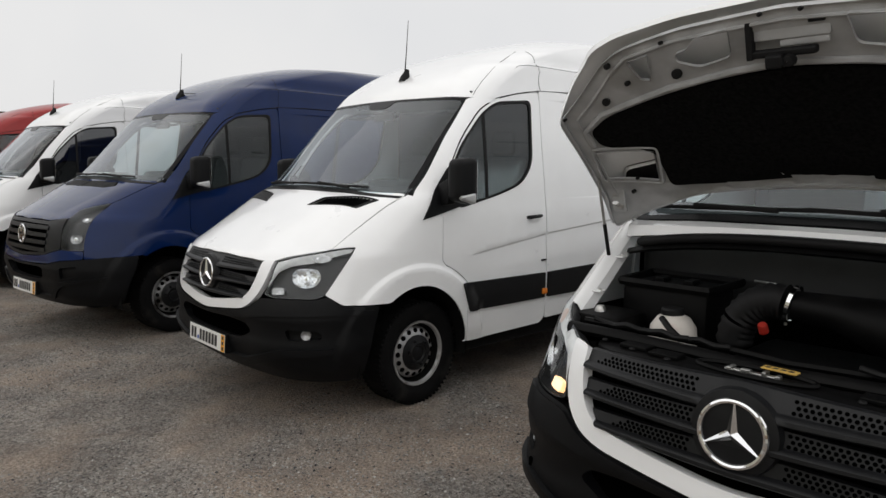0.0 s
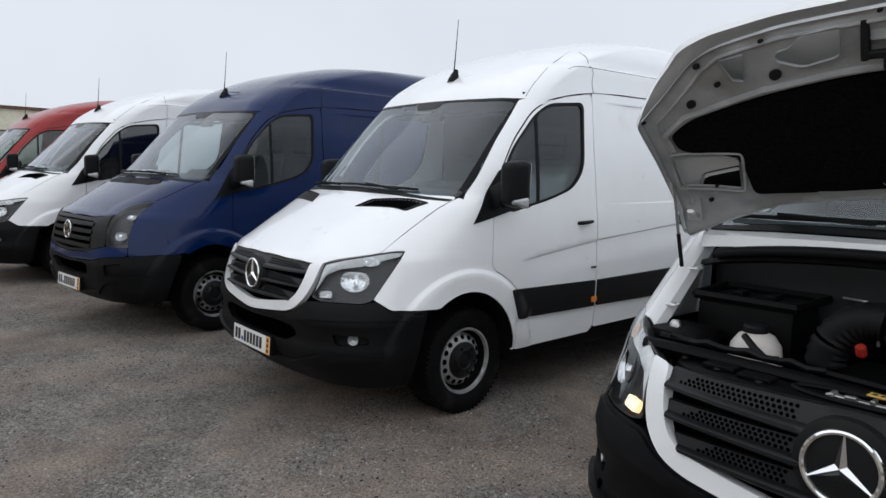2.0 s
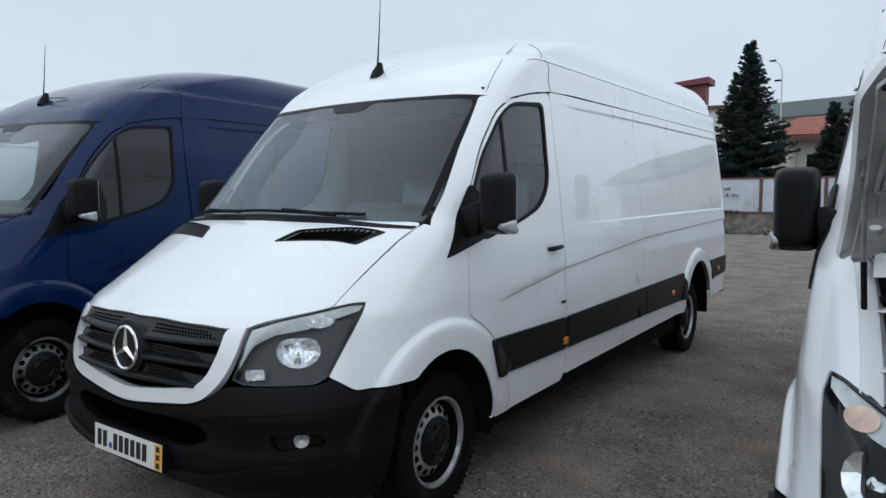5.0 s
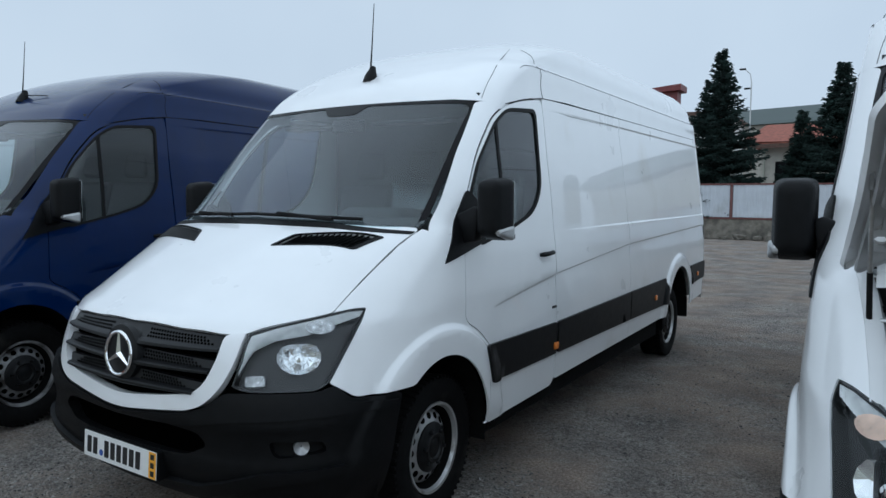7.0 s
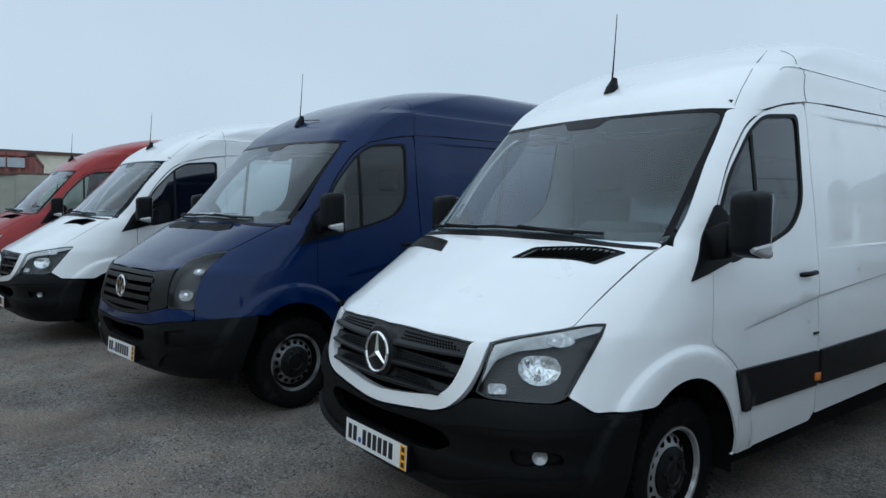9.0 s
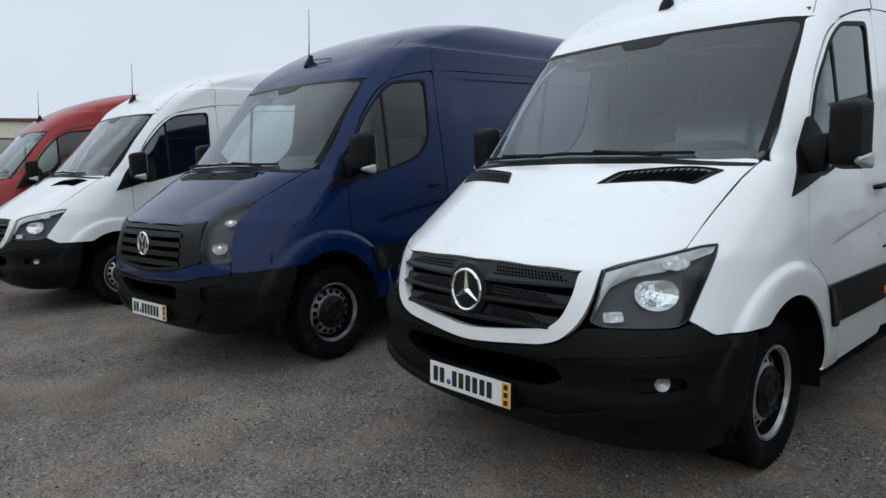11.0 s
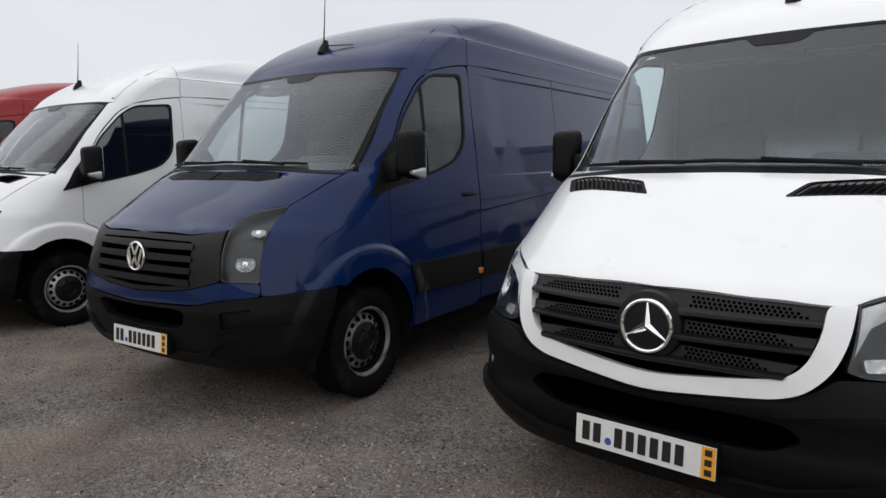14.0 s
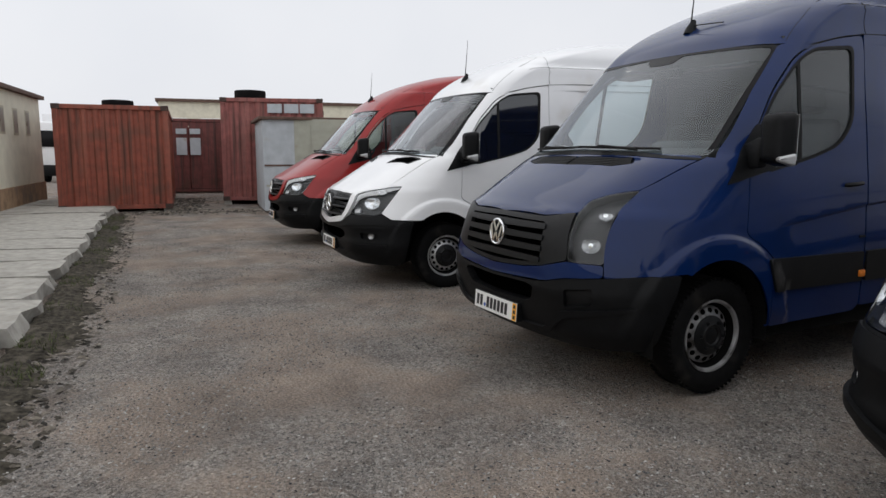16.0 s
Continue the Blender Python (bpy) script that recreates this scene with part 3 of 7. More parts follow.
def mirror_parts():
    """The large square door mirror: housing, arm, clear indicator."""
    def shell(x0, x1, z0, z1, y0, y1, bev, seg=4):
        bm = bmesh.new()
        v = bmesh.ops.create_cube(bm, size=1)["verts"]
        for q in v:
            front = q.co.y < 0
            top = q.co.z > 0
            q.co.x = x0 if q.co.x < 0 else x1
            q.co.z = (z1 - (.02 if front else 0)) if top else z0 + (.03 if front else 0)
            if front:
                q.co.x += .015 if q.co.x < (x0 + x1) / 2 else -.03
            q.co.y = y0 if front else y1
        bmesh.ops.bevel(bm, geom=list(bm.edges), offset=bev, segments=seg, affect="EDGES", profile=0.6)
        return bm_mesh("housing", bm, True, 60)
    housing = shell(1.045, 1.205, 1.345, 1.655, .085, .235, .045)
    arm = prism("arm", [(.93, 1.33), (1.04, 1.345), (1.06, 1.50), (1.03, 1.515), (.93, 1.47)], .075, "y", .012, True)
    lamp = shell(1.150, 1.213, 1.350, 1.425, .10, .215, .018, 3)
    mirror_face = box("mirror_face", 1.06, 1.19, .2352, .239, 1.375, 1.635, .001)
    bm = bmesh.new()
    block(bm, 1.05, 1.20, .2, .2365, 1.36, 1.385, .004)
    return housing, arm, lamp, mirror_face, bm_mesh("lower_edge", bm, True)


def wiper_mesh(skin, x0, x1, z0, z1):
    a = np.linspace(0, 1, 9)
    uv = np.stack([x0 + (x1 - x0) * a, z0 + (z1 - z0) * a], 1)
    P, n = lift_n(skin, "front", uv)
    blade = tube("blade", P + n * .016, .009, 6)
    b2 = np.stack([x0 + (x1 - x0) * (.18 + .5 * a), z0 - .025 + (z1 - z0 + .03) * (.1 + .6 * a)], 1)
    Q, m = lift_n(skin, "front", b2)
    arm = tube("arm", Q + m * .035, [.011] * 4 + [.009] * 5, 6)
    return merged("wiper", [(blade, None), (arm, None)], True, 60)


def seat_mesh():
    bm = bmesh.new()
    block(bm, -.25, .25, -.26, .28, .0, .14, .05)
    back = Matrix.Translation((0, .26, .1)) @ Matrix.Rotation(radians(-12), 4, "X")
    block(bm, -.25, .25, -.06, .08, 0, .62, .055, back)
    block(bm, -.13, .13, -.05, .05, .66, .86, .04, back)
    block(bm, -.24, .24, -.2, .25, -.32, 0, .01)
    return bm_mesh("seat", bm, True, 50)


def dash_mesh():
    bm = bmesh.new()
    block(bm, -.82, .82, -.10, .28, 1.02, 1.452, .05)
    block(bm, .22, .62, .06, .32, 1.36, 1.50, .05)
    block(bm, -.13, .17, .15, .34, .75, 1.27, .04)
    return bm_mesh("dashboard", bm, True, 50)


def steering_mesh():
    ring = lathe("ring", [(.18 + .015 * math.cos(a), .015 * math.sin(a)) for a in np.linspace(0, 2 * math.pi, 9)], 36, "z", 60)
    bm = bmesh.new()
    block(bm, -.17, .17, -.02, .03, -.012, .012, .008)
    block(bm, -.02, .02, -.17, 0, -.012, .012, .008)
    block(bm, -.06, .06, -.06, .06, -.03, .02, .02)
    return merged("steering_wheel", [(ring, None), (bm_mesh("spokes", bm, True), None)], True, 50)


def star_badge():
    """A ring with three tapered blades, facing -y, .098 m in radius."""
    ring = lathe("ring", [(.089 + .008 * math.cos(a), .007 * math.sin(a)) for a in np.linspace(0, 2 * math.pi, 9)], 48, "y", 60)
    bm = bmesh.new()
    for k in range(3):
        a = math.pi / 2 + k * 2 * math.pi / 3
        tip = Vector((.087 * math.cos(a), 0, .087 * math.sin(a)))
        side = Vector((-math.sin(a), 0, math.cos(a)))
        c = Vector((0, -.011, 0))
        v = [bm.verts.new(p) for p in (c, side * .015 + tip * .06, tip + side * .0015, tip - side * .0015, -side * .015 + tip * .06)]
        ridge = bm.verts.new(tip + Vector((0, -.006, 0)))
        bm.faces.new((v[0], v[1], v[2], ridge))
        bm.faces.new((v[0], ridge, v[3], v[4]))
        w = [bm.verts.new(q.co + Vector((0, .012, 0))) for q in (v[1], v[2], v[3], v[4])]
        bm.faces.new((v[1], w[0], w[1], v[2]))
        bm.faces.new((v[4], v[3], w[2], w[3]))
    return merged("badge", [(ring, None), (bm_mesh("blades", bm), None)], True, 30)


def ring_badge():
    """A ring with two plain chevrons, facing -y."""
    ring = lathe("ring", [(.078 + .008 * math.cos(a), .006 * math.sin(a)) for a in np.linspace(0, 2 * math.pi, 9)], 48, "y", 60)
    bm = bmesh.new()

    def bar(a, b, w=.009):
        a, b = Vector((a[0], 0, a[1])), Vector((b[0], 0, b[1]))
        d = (b - a).normalized()
        s = Vector((-d.z, 0, d.x)) * w
        lo = [bm.verts.new(p) for p in (a - s, b - s, b + s, a + s)]
        hi = [bm.verts.new(v.co + Vector((0, -.007, 0))) for v in lo]
        bm.faces.new(hi)
        for i in range(4):
            bm.faces.new((lo[i], lo[(i + 1) % 4], hi[(i + 1) % 4], hi[i]))
    for m in (-1, 1):
        bar((m * .035, .066), (0, .006))
        bar((m * .062, .04), (m * .03, -.062))
        bar((m * .03, -.062), (0, -.006))
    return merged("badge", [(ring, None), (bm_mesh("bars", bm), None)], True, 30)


GRILLE_IN = [(0, 1.018), (.30, 1.014), (.53, 1.000, .02), (.525, .91, .04), (.492, .82, .05), (.44, .775, .05), (.27, .748, .1), (0, .716, .1)]
FRAME_OUT = [(.603, 1.008, .01), (.597, .90, .05), (.565, .805, .06), (.50, .737, .06), (.42, .707, .06), (.23, .685, .1), (0, .660, .1)]


def nose(skin, rows):
    """Places on the nose from (x, z, corner radius)."""
    return [(x, float(skin.front(np.array(x), np.array(z))), z, r) for x, z, r in rows]


HEAD_TOP = [(.606, 1.012, .005), (.70, 1.045, .05), (.77, 1.065, .03), (.81, 1.079, .02)]
HEAD = nose(SKINS["star"], HEAD_TOP + [(.85, 1.091, .03), (.884, 1.092, .012), (.897, 1.025, .05), (.892, .945, .05), (.882, .82, .03), (.86, .797, .05), (.65, .800, .03), (.600, .816, .01), (.612, .90, .03)])
RING_TOP = [(.60, 1.088, .01), (.578, 1.15, .03), (.66, 1.19, .03), (.758, 1.214, .01)]
BUMPER = [(0, -1.05, .655), (.23, -1.04, .680), (.42, -1.02, .702), (.50, -1.0, .732), (.575, -.975, .790, .02), (.65, -.95, .794, .02), (.86, -.76, .791, .05), (.886, -.70, .810, .02), (.935, -.645, .748, .03), (1.0, -.41, .738, .02), (.995, -.43, .66), (.99, -.46, .52, .05), (.97, -.50, .32, .06), (.92, -.54, .275, .05), (.58, -.85, .275), (0, -.90, .275)]
CHEVRON_HEAD = nose(SKINS["ring"], RING_TOP + [(.772, 1.09, .05), (.784, 1.01, .05), (.795, .89, .05), (.812, .812, .02), (.64, .818, .02), (.612, .95, .05)])
RING_BUMPER = [(0, -.97, .665), (.40, -.95, .675), (.50, -.94, .685), (.64, -.90, .720, .03), (.82, -.78, .738, .05), (.91, -.66, .748, .05), (1.01, -.38, .758, .02), (1.0, -.40, .66), (.99, -.46, .52, .05), (.965, -.50, .36, .06), (.90, -.52, .32, .05), (.55, -.80, .315), (0, -.85, .315)]


def van(kind, m, paint, label, frame_mat=None, screen=None, side_glass=None, hood_open=0.0, plate="orange", lamp_on=False, turn=0.0, group="vans parked in a row", cover=FOIL, cap_mat=None, rim_mat=None, sink=0.0):
    skin = SKINS[kind]
    star = kind == "star"
    root = empty("delivery_van", m, label, "van", group)
    frame_mat, screen, side_glass = frame_mat or paint, screen or SCREEN, side_glass or SIDE_GLASS

    def add(name, mat, key, make, *args, parent=None, lab="", **kw):
        return part(name, kept(key, make, name, *args, **kw), mat, parent or root, lab)

    # shell
    part("roof", kept("roof", roof_mesh, SKINS["star"], 0), paint, root)
    part("rear_end", kept("tail", tail_mesh, SKINS["star"]), paint, root)
    any_skin = SKINS["star"]
    for side in (1, -1):
        mir = side < 0
        tag = "l" if side > 0 else "r"
        seam = HOOD_SEAM if star else RING_SEAM
        _, edge = lift(skin, "top", np.array(seam, float))
        top_edge = [(p[1] + .004, p[2], .002) for p in edge]
        if star:
            fender = top_edge + [(-.05, 1.396, .004), (.13, 1.365, .01), (.136, 1.28, .05), (.124, .97, .03)] + FLARE_EDGE + [(.345, .62, .03), (.362, .39, .01), (.335, .39, 0)] + list(reversed(ARCH)) + [(-.345, .745, 0), (-.635, .755, .02), (-.715, .815, .02)] + [(p[1], p[2], p[3]) for p in reversed(HEAD[4:9])]
        else:
            fender = top_edge + [(-.05, 1.396, .004), (.13, 1.365, .01), (.136, 1.28, .05), (.124, .97, .03)] + FLARE_EDGE + [(.345, .62, .03), (.362, .39, .01), (.335, .39, 0)] + list(reversed(ARCH)) + [(-.345, .763, 0), (-.62, .752, .02), (-.772, .742, .01)] + [(p[1], p[2], p[3]) for p in reversed(CHEVRON_HEAD[4:8])]
        add("fender", paint, (kind, "fender", tag), lambda n, **k: panel(n, skin, "side", fender, step=.028, mirror=mir, lines=flare_lines(-.08, .35, 2.33, .72)))
        pillar = SCREEN_EDGE + [(.56, 2.083, .01), (.735, 2.088, .02), (.725, 2.083, .02), (.574, 2.008, .08), (.372, 1.797, .1), (.202, 1.535, .1), (.128, 1.372, .02)]
        add("windscreen_pillar", paint, ("pillar", tag), lambda n, **k: panel(n, any_skin, "side", pillar, step=.025, mirror=mir))
        door_pts = DOOR_TOP + [(.130, .97, .03)] + [(p[0] + .006, p[1] + .003, .01) for p in FLARE_EDGE] + [(.351, .62, .03), (.368, .385, .02), (1.18, .40, .02), (1.232, .44, .02), (1.232, 1.10, .02), (1.212, 1.70, .3)]
        door = add("front_door", paint, ("door", tag), lambda n, **k: panel(n, any_skin, "side", door_pts, [WINDOW], step=.03, mirror=mir, lines=[[(y, np.interp(y, [.2, 1.23], [.97, 1.10]) - d) for y in np.linspace(.42, 1.2, 24)] for d in (0, .01, .02)]))
        add("window_seal", RUBBER, ("seal", tag), lambda n, **k: panel(n, any_skin, "side", glass_inset(WINDOW, 1.012), [glass_inset(WINDOW, .955)], step=.03, off=.003, thick=.01, mirror=mir), parent=door)
        add("door_glass", side_glass, ("glass", tag), lambda n, **k: panel(n, any_skin, "side", glass_inset(WINDOW, .99), step=.06, off=-.006, thick=0, mirror=mir), parent=door)
        add("window_divider", RUBBER, ("divider", tag), lambda n, **k: panel(n, any_skin, "side", [(.585, 1.965, 0), (.610, 1.985, 0), (.592, 1.38, 0), (.565, 1.375, 0)], step=.04, off=-.001, thick=.012, r=.002, mirror=mir), parent=door)
        add("mirror_sail", PLASTIC, ("sail", tag), lambda n, **k: panel(n, any_skin, "side", [(-.035, 1.245, .004), (.10, 1.44, .05), (.235, 1.60, .03), (.335, 1.50, .03), (.345, 1.335, .02)], step=.03, off=.008, thick=.02, mirror=mir), lab="black plastic mirror base")
        add("door_pillar", paint, ("pillar_b", tag), lambda n, **k: panel(n, any_skin, "side", [(1.14, 2.184, 0), (1.33, 2.188, 0), (1.33, .45, 0), (1.17, .45, 0), (1.17, 1.6, 0)], step=.06, off=-.014, thick=0, mirror=mir))
        add("pillar_top", paint, ("pillar_c", tag), lambda n, **k: panel(n, any_skin, "side", [(.60, 2.05, 0), (.62, 2.10, 0), (.80, 2.11, 0), (.78, 2.06, 0)], step=.04, off=-.010, thick=0, mirror=mir))
        # handle
        dish = kept(("dish", tag), lambda: panel("handle_dish", any_skin, "side", [(1.055 + .05 * math.cos(a), 1.245 + .042 * math.sin(a), 0) for a in np.linspace(0, 2 * math.pi, 20, endpoint=False)], step=.02, off=.001, thick=0, mirror=mir))
        part("handle_dish", dish, paint, door)
        hx = 1.002 * side
        part("door_handle", kept(("handle", tag), lambda: tube("door_handle", [(hx - .025 * side, 1.005, 1.226), (hx, 1.02, 1.228), (hx + .012 * side, 1.06, 1.232), (hx + .012 * side, 1.12, 1.236), (hx - .005 * side, 1.155, 1.238)], [.014, .018, .017, .016, .012], 8, .8)), PLASTIC, door, "black door handle")
        # load side
        side_a = [(1.244, 2.186, .01), (2.728, 2.196, .01), (2.728, .43, .01), (1.244, .43, .02), (1.244, 1.10, .02), (1.224, 1.70, .3)]
        crease = lambda y: float(np.interp(y, [1.23, 2.72, 5.44], [1.10, 1.195, 1.25]))
        rails = lambda y0, y1: [[(y0, z), (y1, z)] for z in (1.351, 1.356, 1.360, 1.364, 1.369, 2.118, 2.123, 2.127, 2.131, 2.136)] + [[(y0, crease(y0) + d), (y1, crease(y1) + d)] for d in (.005, .0, -.006, -.012, -.02)]
        add("side_panel", paint, ("side_a", tag), lambda n, **k: panel(n, any_skin, "side", side_a, step=.045, mirror=mir, lines=rails(1.262, 2.71)))
        side_b = [(2.734, 2.196, .01), (5.462, 2.205, .01), (5.462, .45, .02)] + [(4.83, .43, 0)] + list(reversed(REAR_ARCH)) + [(3.82, .43, 0), (2.734, .43, .01)]
        add("rear_side_panel", paint, ("side_b", tag), lambda n, **k: panel(n, any_skin, "side", side_b, step=.05, mirror=mir, lines=rails(2.755, 5.425) + [[(y, 1.38), (y, 2.11)] for y in (5.428, 5.433, 5.437, 5.441, 5.446)] + flare_lines(4.325, .38, 2.6, .55)))
        # rubbing strips
        for nm, pts in (("a", [(.30, .80, .01), (1.215, .795, .01), (1.215, .60, .01), (.372, .60, .01)]), ("b", [(1.25, .795, .01), (2.722, .80, .01), (2.722, .575, .01), (1.25, .60, .01)]), ("c", [(2.74, .80, .01), (3.80, .80, .01), (3.85, .70, .02), (3.86, .55, .02), (2.74, .575, .01)]), ("d", [(4.80, .83, .02), (5.455, .835, .01), (5.455, .65, .01), (4.82, .63, .02)])):
            add("rubbing_strip", STRIP, ("strip" + nm, tag), lambda n, **k: panel(n, any_skin, "side", pts, step=.05, off=.016, thick=.018, mirror=mir), lab="black plastic rubbing strip")
        for y, z in ((1.20, .652), (3.45, .66), (5.1, .72)):
            ob = part("side_marker", kept("marker", lambda: prism("side_marker", [(p[0], p[1]) for p in soft_loop([(-.028, -.022), (.028, -.022), (.028, .022), (-.028, .022)], .008, .02)], .014, "x", .003, True)), AMBER, root, "amber side marker lamp")
            ob.matrix_basis = pose(side * (1.006 + (.0 if side > 0 else .014)), y, z + .016 * max(0, y - 1.2))
        part("door_gap_cap", kept("gapcap", lambda: box("door_gap_cap", -.004, .004, -.03, .03, -.007, .007, .002)), RUBBER, root, at=pose(side * .996, 1.20, .893))
        add("roof_seam", RUBBER, ("roofseam", tag), lambda n, **k: seam_mesh(any_skin, side))
        add("gutter", RUBBER, ("gutter", tag), lambda n, **k: (lambda me: mirrored(me, n) if mir else me)(seam_line(any_skin, "side", [(.74, 2.087), (.99, 2.146), (1.23, 2.183), (1.6, 2.197), (5.46, 2.2045)], .0025)))
        # thin black line that draws the shade along the pressed roof ridge
        add("roof_ridge", RUBBER, ("ridge", tag), lambda n, **k: (lambda me: mirrored(me, n) if mir else me)(seam_line(any_skin, "side", [(1.00, 2.335), (1.05, 2.358), (1.15, 2.370), (1.3, 2.373), (5.3, 2.373)], .0016)))
        add("cap_seam", RUBBER, ("capseam", tag), lambda n, **k: (lambda me: mirrored(me, n) if mir else me)(tube("cap_seam", rake([(x, float(any_skin.front(np.array(x), np.array(z))) - .0005, z) for x, z in ((.815, 2.10), (.806, 2.15), (.795, 2.20), (.778, 2.26), (.755, 2.32), (.725, 2.38), (.69, 2.44), (.65, 2.50))]), .0018, 6)))
        # wheels and their housings
        for y in (0, 4.325):
            add_wheel(root, .805, y, .345 + sink, turn if y == 0 else 0, side, cap_mat, rim_mat)
            part("wheel_housing", kept(("house", tag, y), lambda: housing_mesh(side, y)), DARK, root)
        # mirrors
        mi = new("mirror")
        mi.parent = root
        mi.matrix_basis = pose(0 if side > 0 else .075, 0, 0)
        H = kept("mirror_l", mirror_parts)
        H = H if side > 0 else kept("mirror_r", lambda: tuple(mirrored(q, q.name) for q in H))
        part("mirror_housing", H[0], PLASTIC, mi, "black plastic mirror housing")
        part("mirror_arm", H[1], PLASTIC, mi, at=pose(0, .12, 0))
        part("mirror_lamp", H[2], STEEL, mi, "clear indicator lens")
        part("mirror_glass", H[3], CHROME, mi)
        part("mirror_edge", H[4], PLASTIC, mi)

    # windscreen
    ws = [(0, 1.408, .1), (.47, 1.404, .1), (.862, 1.392, .02), (.854, 1.53, .1), (.842, 1.79, .1), (.812, 2.076, .03), (.58, 2.086, .1), (0, 2.102, .1)]
    wi = [(0, 1.440, .1), (.47, 1.432, .1), (.836, 1.403, .03), (.815, 1.79, .1), (.795, 2.062, .04), (.58, 2.070, .1), (.16, 2.080, .02), (.11, 2.03, .03), (0, 2.028, .02)]
    add("windscreen", screen, "screen", lambda n, **k: panel(n, any_skin, "front", ws, step=.06, off=-.004, thick=0, both=True))
    add("windscreen_border", FRIT, "frit", lambda n, **k: panel(n, any_skin, "front", ws + [(-p[0], *p[1:]) for p in reversed(ws) if p[0] > 0], [wi + [(-p[0], *p[1:]) for p in reversed(wi) if p[0] > 0]], step=.04, off=-.001, thick=.004))
    add("cowl", PLASTIC, "cowl", lambda n, **k: panel(n, any_skin, "front", [(0, 1.412, .05), (.47, 1.405, .05), (.85, 1.382, .02), (.857, 1.393, .02), (.47, 1.426, .05), (0, 1.434, .05)], step=.05, off=.003, thick=.03, both=True))
    add("wiper", RUBBER, "wiper_a", lambda n, **k: wiper_mesh(any_skin, .62, -.10, 1.436, 1.452))
    add("wiper", RUBBER, "wiper_b", lambda n, **k: wiper_mesh(any_skin, -.06, -.72, 1.450, 1.434))
    # aerial
    an = new("aerial")
    an.parent = root
    an.matrix_basis = pose(0, .62, 2.283)
    part("aerial_foot", kept("aerial_foot", lambda: lathe("aerial_foot", [(.005, .085), (.016, .08), (.024, .055), (.04, .01), (.045, -.03)], 20, "z")), PLASTIC, an, "black aerial foot", at=pose(0, 0, 0, -18))
    part("aerial_rod", kept("aerial_rod", lambda: tube("aerial_rod", [(0, 0, .06), (0, .012, .2), (0, .03, .46)], [.006, .004, .0022], 6)), RUBBER, an)
    if not star:
        part("aerial_wire", kept("aerial_wire", lambda: tube("aerial_wire", [(.03, 0, .035), (.14, .01, .03), (.27, .02, .022)], .004, 6)), RUBBER, an, "thin loose wire")

    # cabin
    part("dashboard", kept("dash", dash_mesh), CABIN, root)
    part("steering_wheel", kept("steer", steering_mesh), RUBBER, root, at=pose(.42, .40, 1.36, 40))
    for x in (-.5, -.02, .5):
        s = part("seat", kept("seat", seat_mesh), SEAT, root, "grey fabric seat", at=pose(x, .86, .95))
    if cover:
        part("seat_cover", kept("cover", cover_mesh), cover, root, "crumpled clear plastic seat cover", at=pose(.5, .86, .95))
        part("seat_cover", kept("cover", cover_mesh), cover, root, "crumpled clear plastic seat cover", at=pose(-.02, .86, .95))
    part("partition", kept("partition", lambda: box("partition", -.84, .84, 1.255, 1.275, .4, 2.12, 0)), PANEL_GREY, root)
    part("cabin_floor", kept("cabfloor", lambda: box("cabin_floor", -.90, .90, .42, 1.27, .42, .48, 0)), DARK, root)
    part("cabin_ceiling", kept("cabceil", lambda: box("cabin_ceiling", -.80, .80, .56, 1.27, 2.10, 2.13, 0)), PANEL_GREY, root)
    part("sun_visor", kept("visor", lambda: box("sun_visor", .10, .62, .50, .64, 1.985, 2.005, .008)), CABIN, root)
    part("sun_visor", kept("visor", lambda: None), CABIN, root, at=pose(-.72, 0, 0))
    part("inner_mirror", kept("inmirror", lambda: box("inner_mirror", -.12, .12, .40, .43, 1.94, 2.01, .01)), RUBBER, root)
    part("underbody", kept("under", under_mesh), DARK, root)

    # nose
    if star:
        nose_star(root, add, skin, paint, frame_mat, hood_open, lamp_on, plate)
    else:
        nose_ring(root, add, skin, paint, plate)
    return root


def seam_mesh(skin, side):
    zs = np.linspace(2.185, 2.50, 22)
    pts = []
    for z in zs:
        s = np.linspace(0.0, .8, 400)
        r = skin.ring(s, z)
        k = np.argmin(np.abs(r[:, 1] - (1.255 + .03 * (z - 2.18))) + (s < .2) * 5 * (z < 2.5))
        pts.append(r[k] * [side * 1.0008, 1, 1])
    pts = [p for p in pts if abs(p[1] - 1.26) < .05]
    return tube("roof_seam", rake(np.array(pts)), .002, 6)


def housing_mesh(side, y):
    bm = bmesh.new()
    rings = []
    r = .455 if y == 0 else .49
    yc = -.08 if y == 0 else y
    for a in np.linspace(-.15, math.pi + .15, 22):
        c, s = yc + r * math.cos(a), .36 + r * 1.03 * math.sin(a) + .016 * max(0, y - 1.2)
        rings.append([bm.verts.new((side * x, c, s)) for x in (.975, .55)])
    for p, q in zip(rings, rings[1:]):
        bm.faces.new((p[0], q[0], q[1], p[1]))
    hub = bm.verts.new((side * .55, yc, .36))
    for p, q in zip(rings, rings[1:]):
        bm.faces.new((p[1], q[1], hub))
    return bm_mesh("wheel_housing", bm, True, 60)


def under_mesh():
    bm = bmesh.new()
    block(bm, -.54, .54, -.52, 5.4, .25, .42)
    block(bm, -.93, .93, .42, 3.78, .30, .44)
    block(bm, -.80, .80, 4.85, 5.42, .38, .46)
    return bm_mesh("underbody", bm)


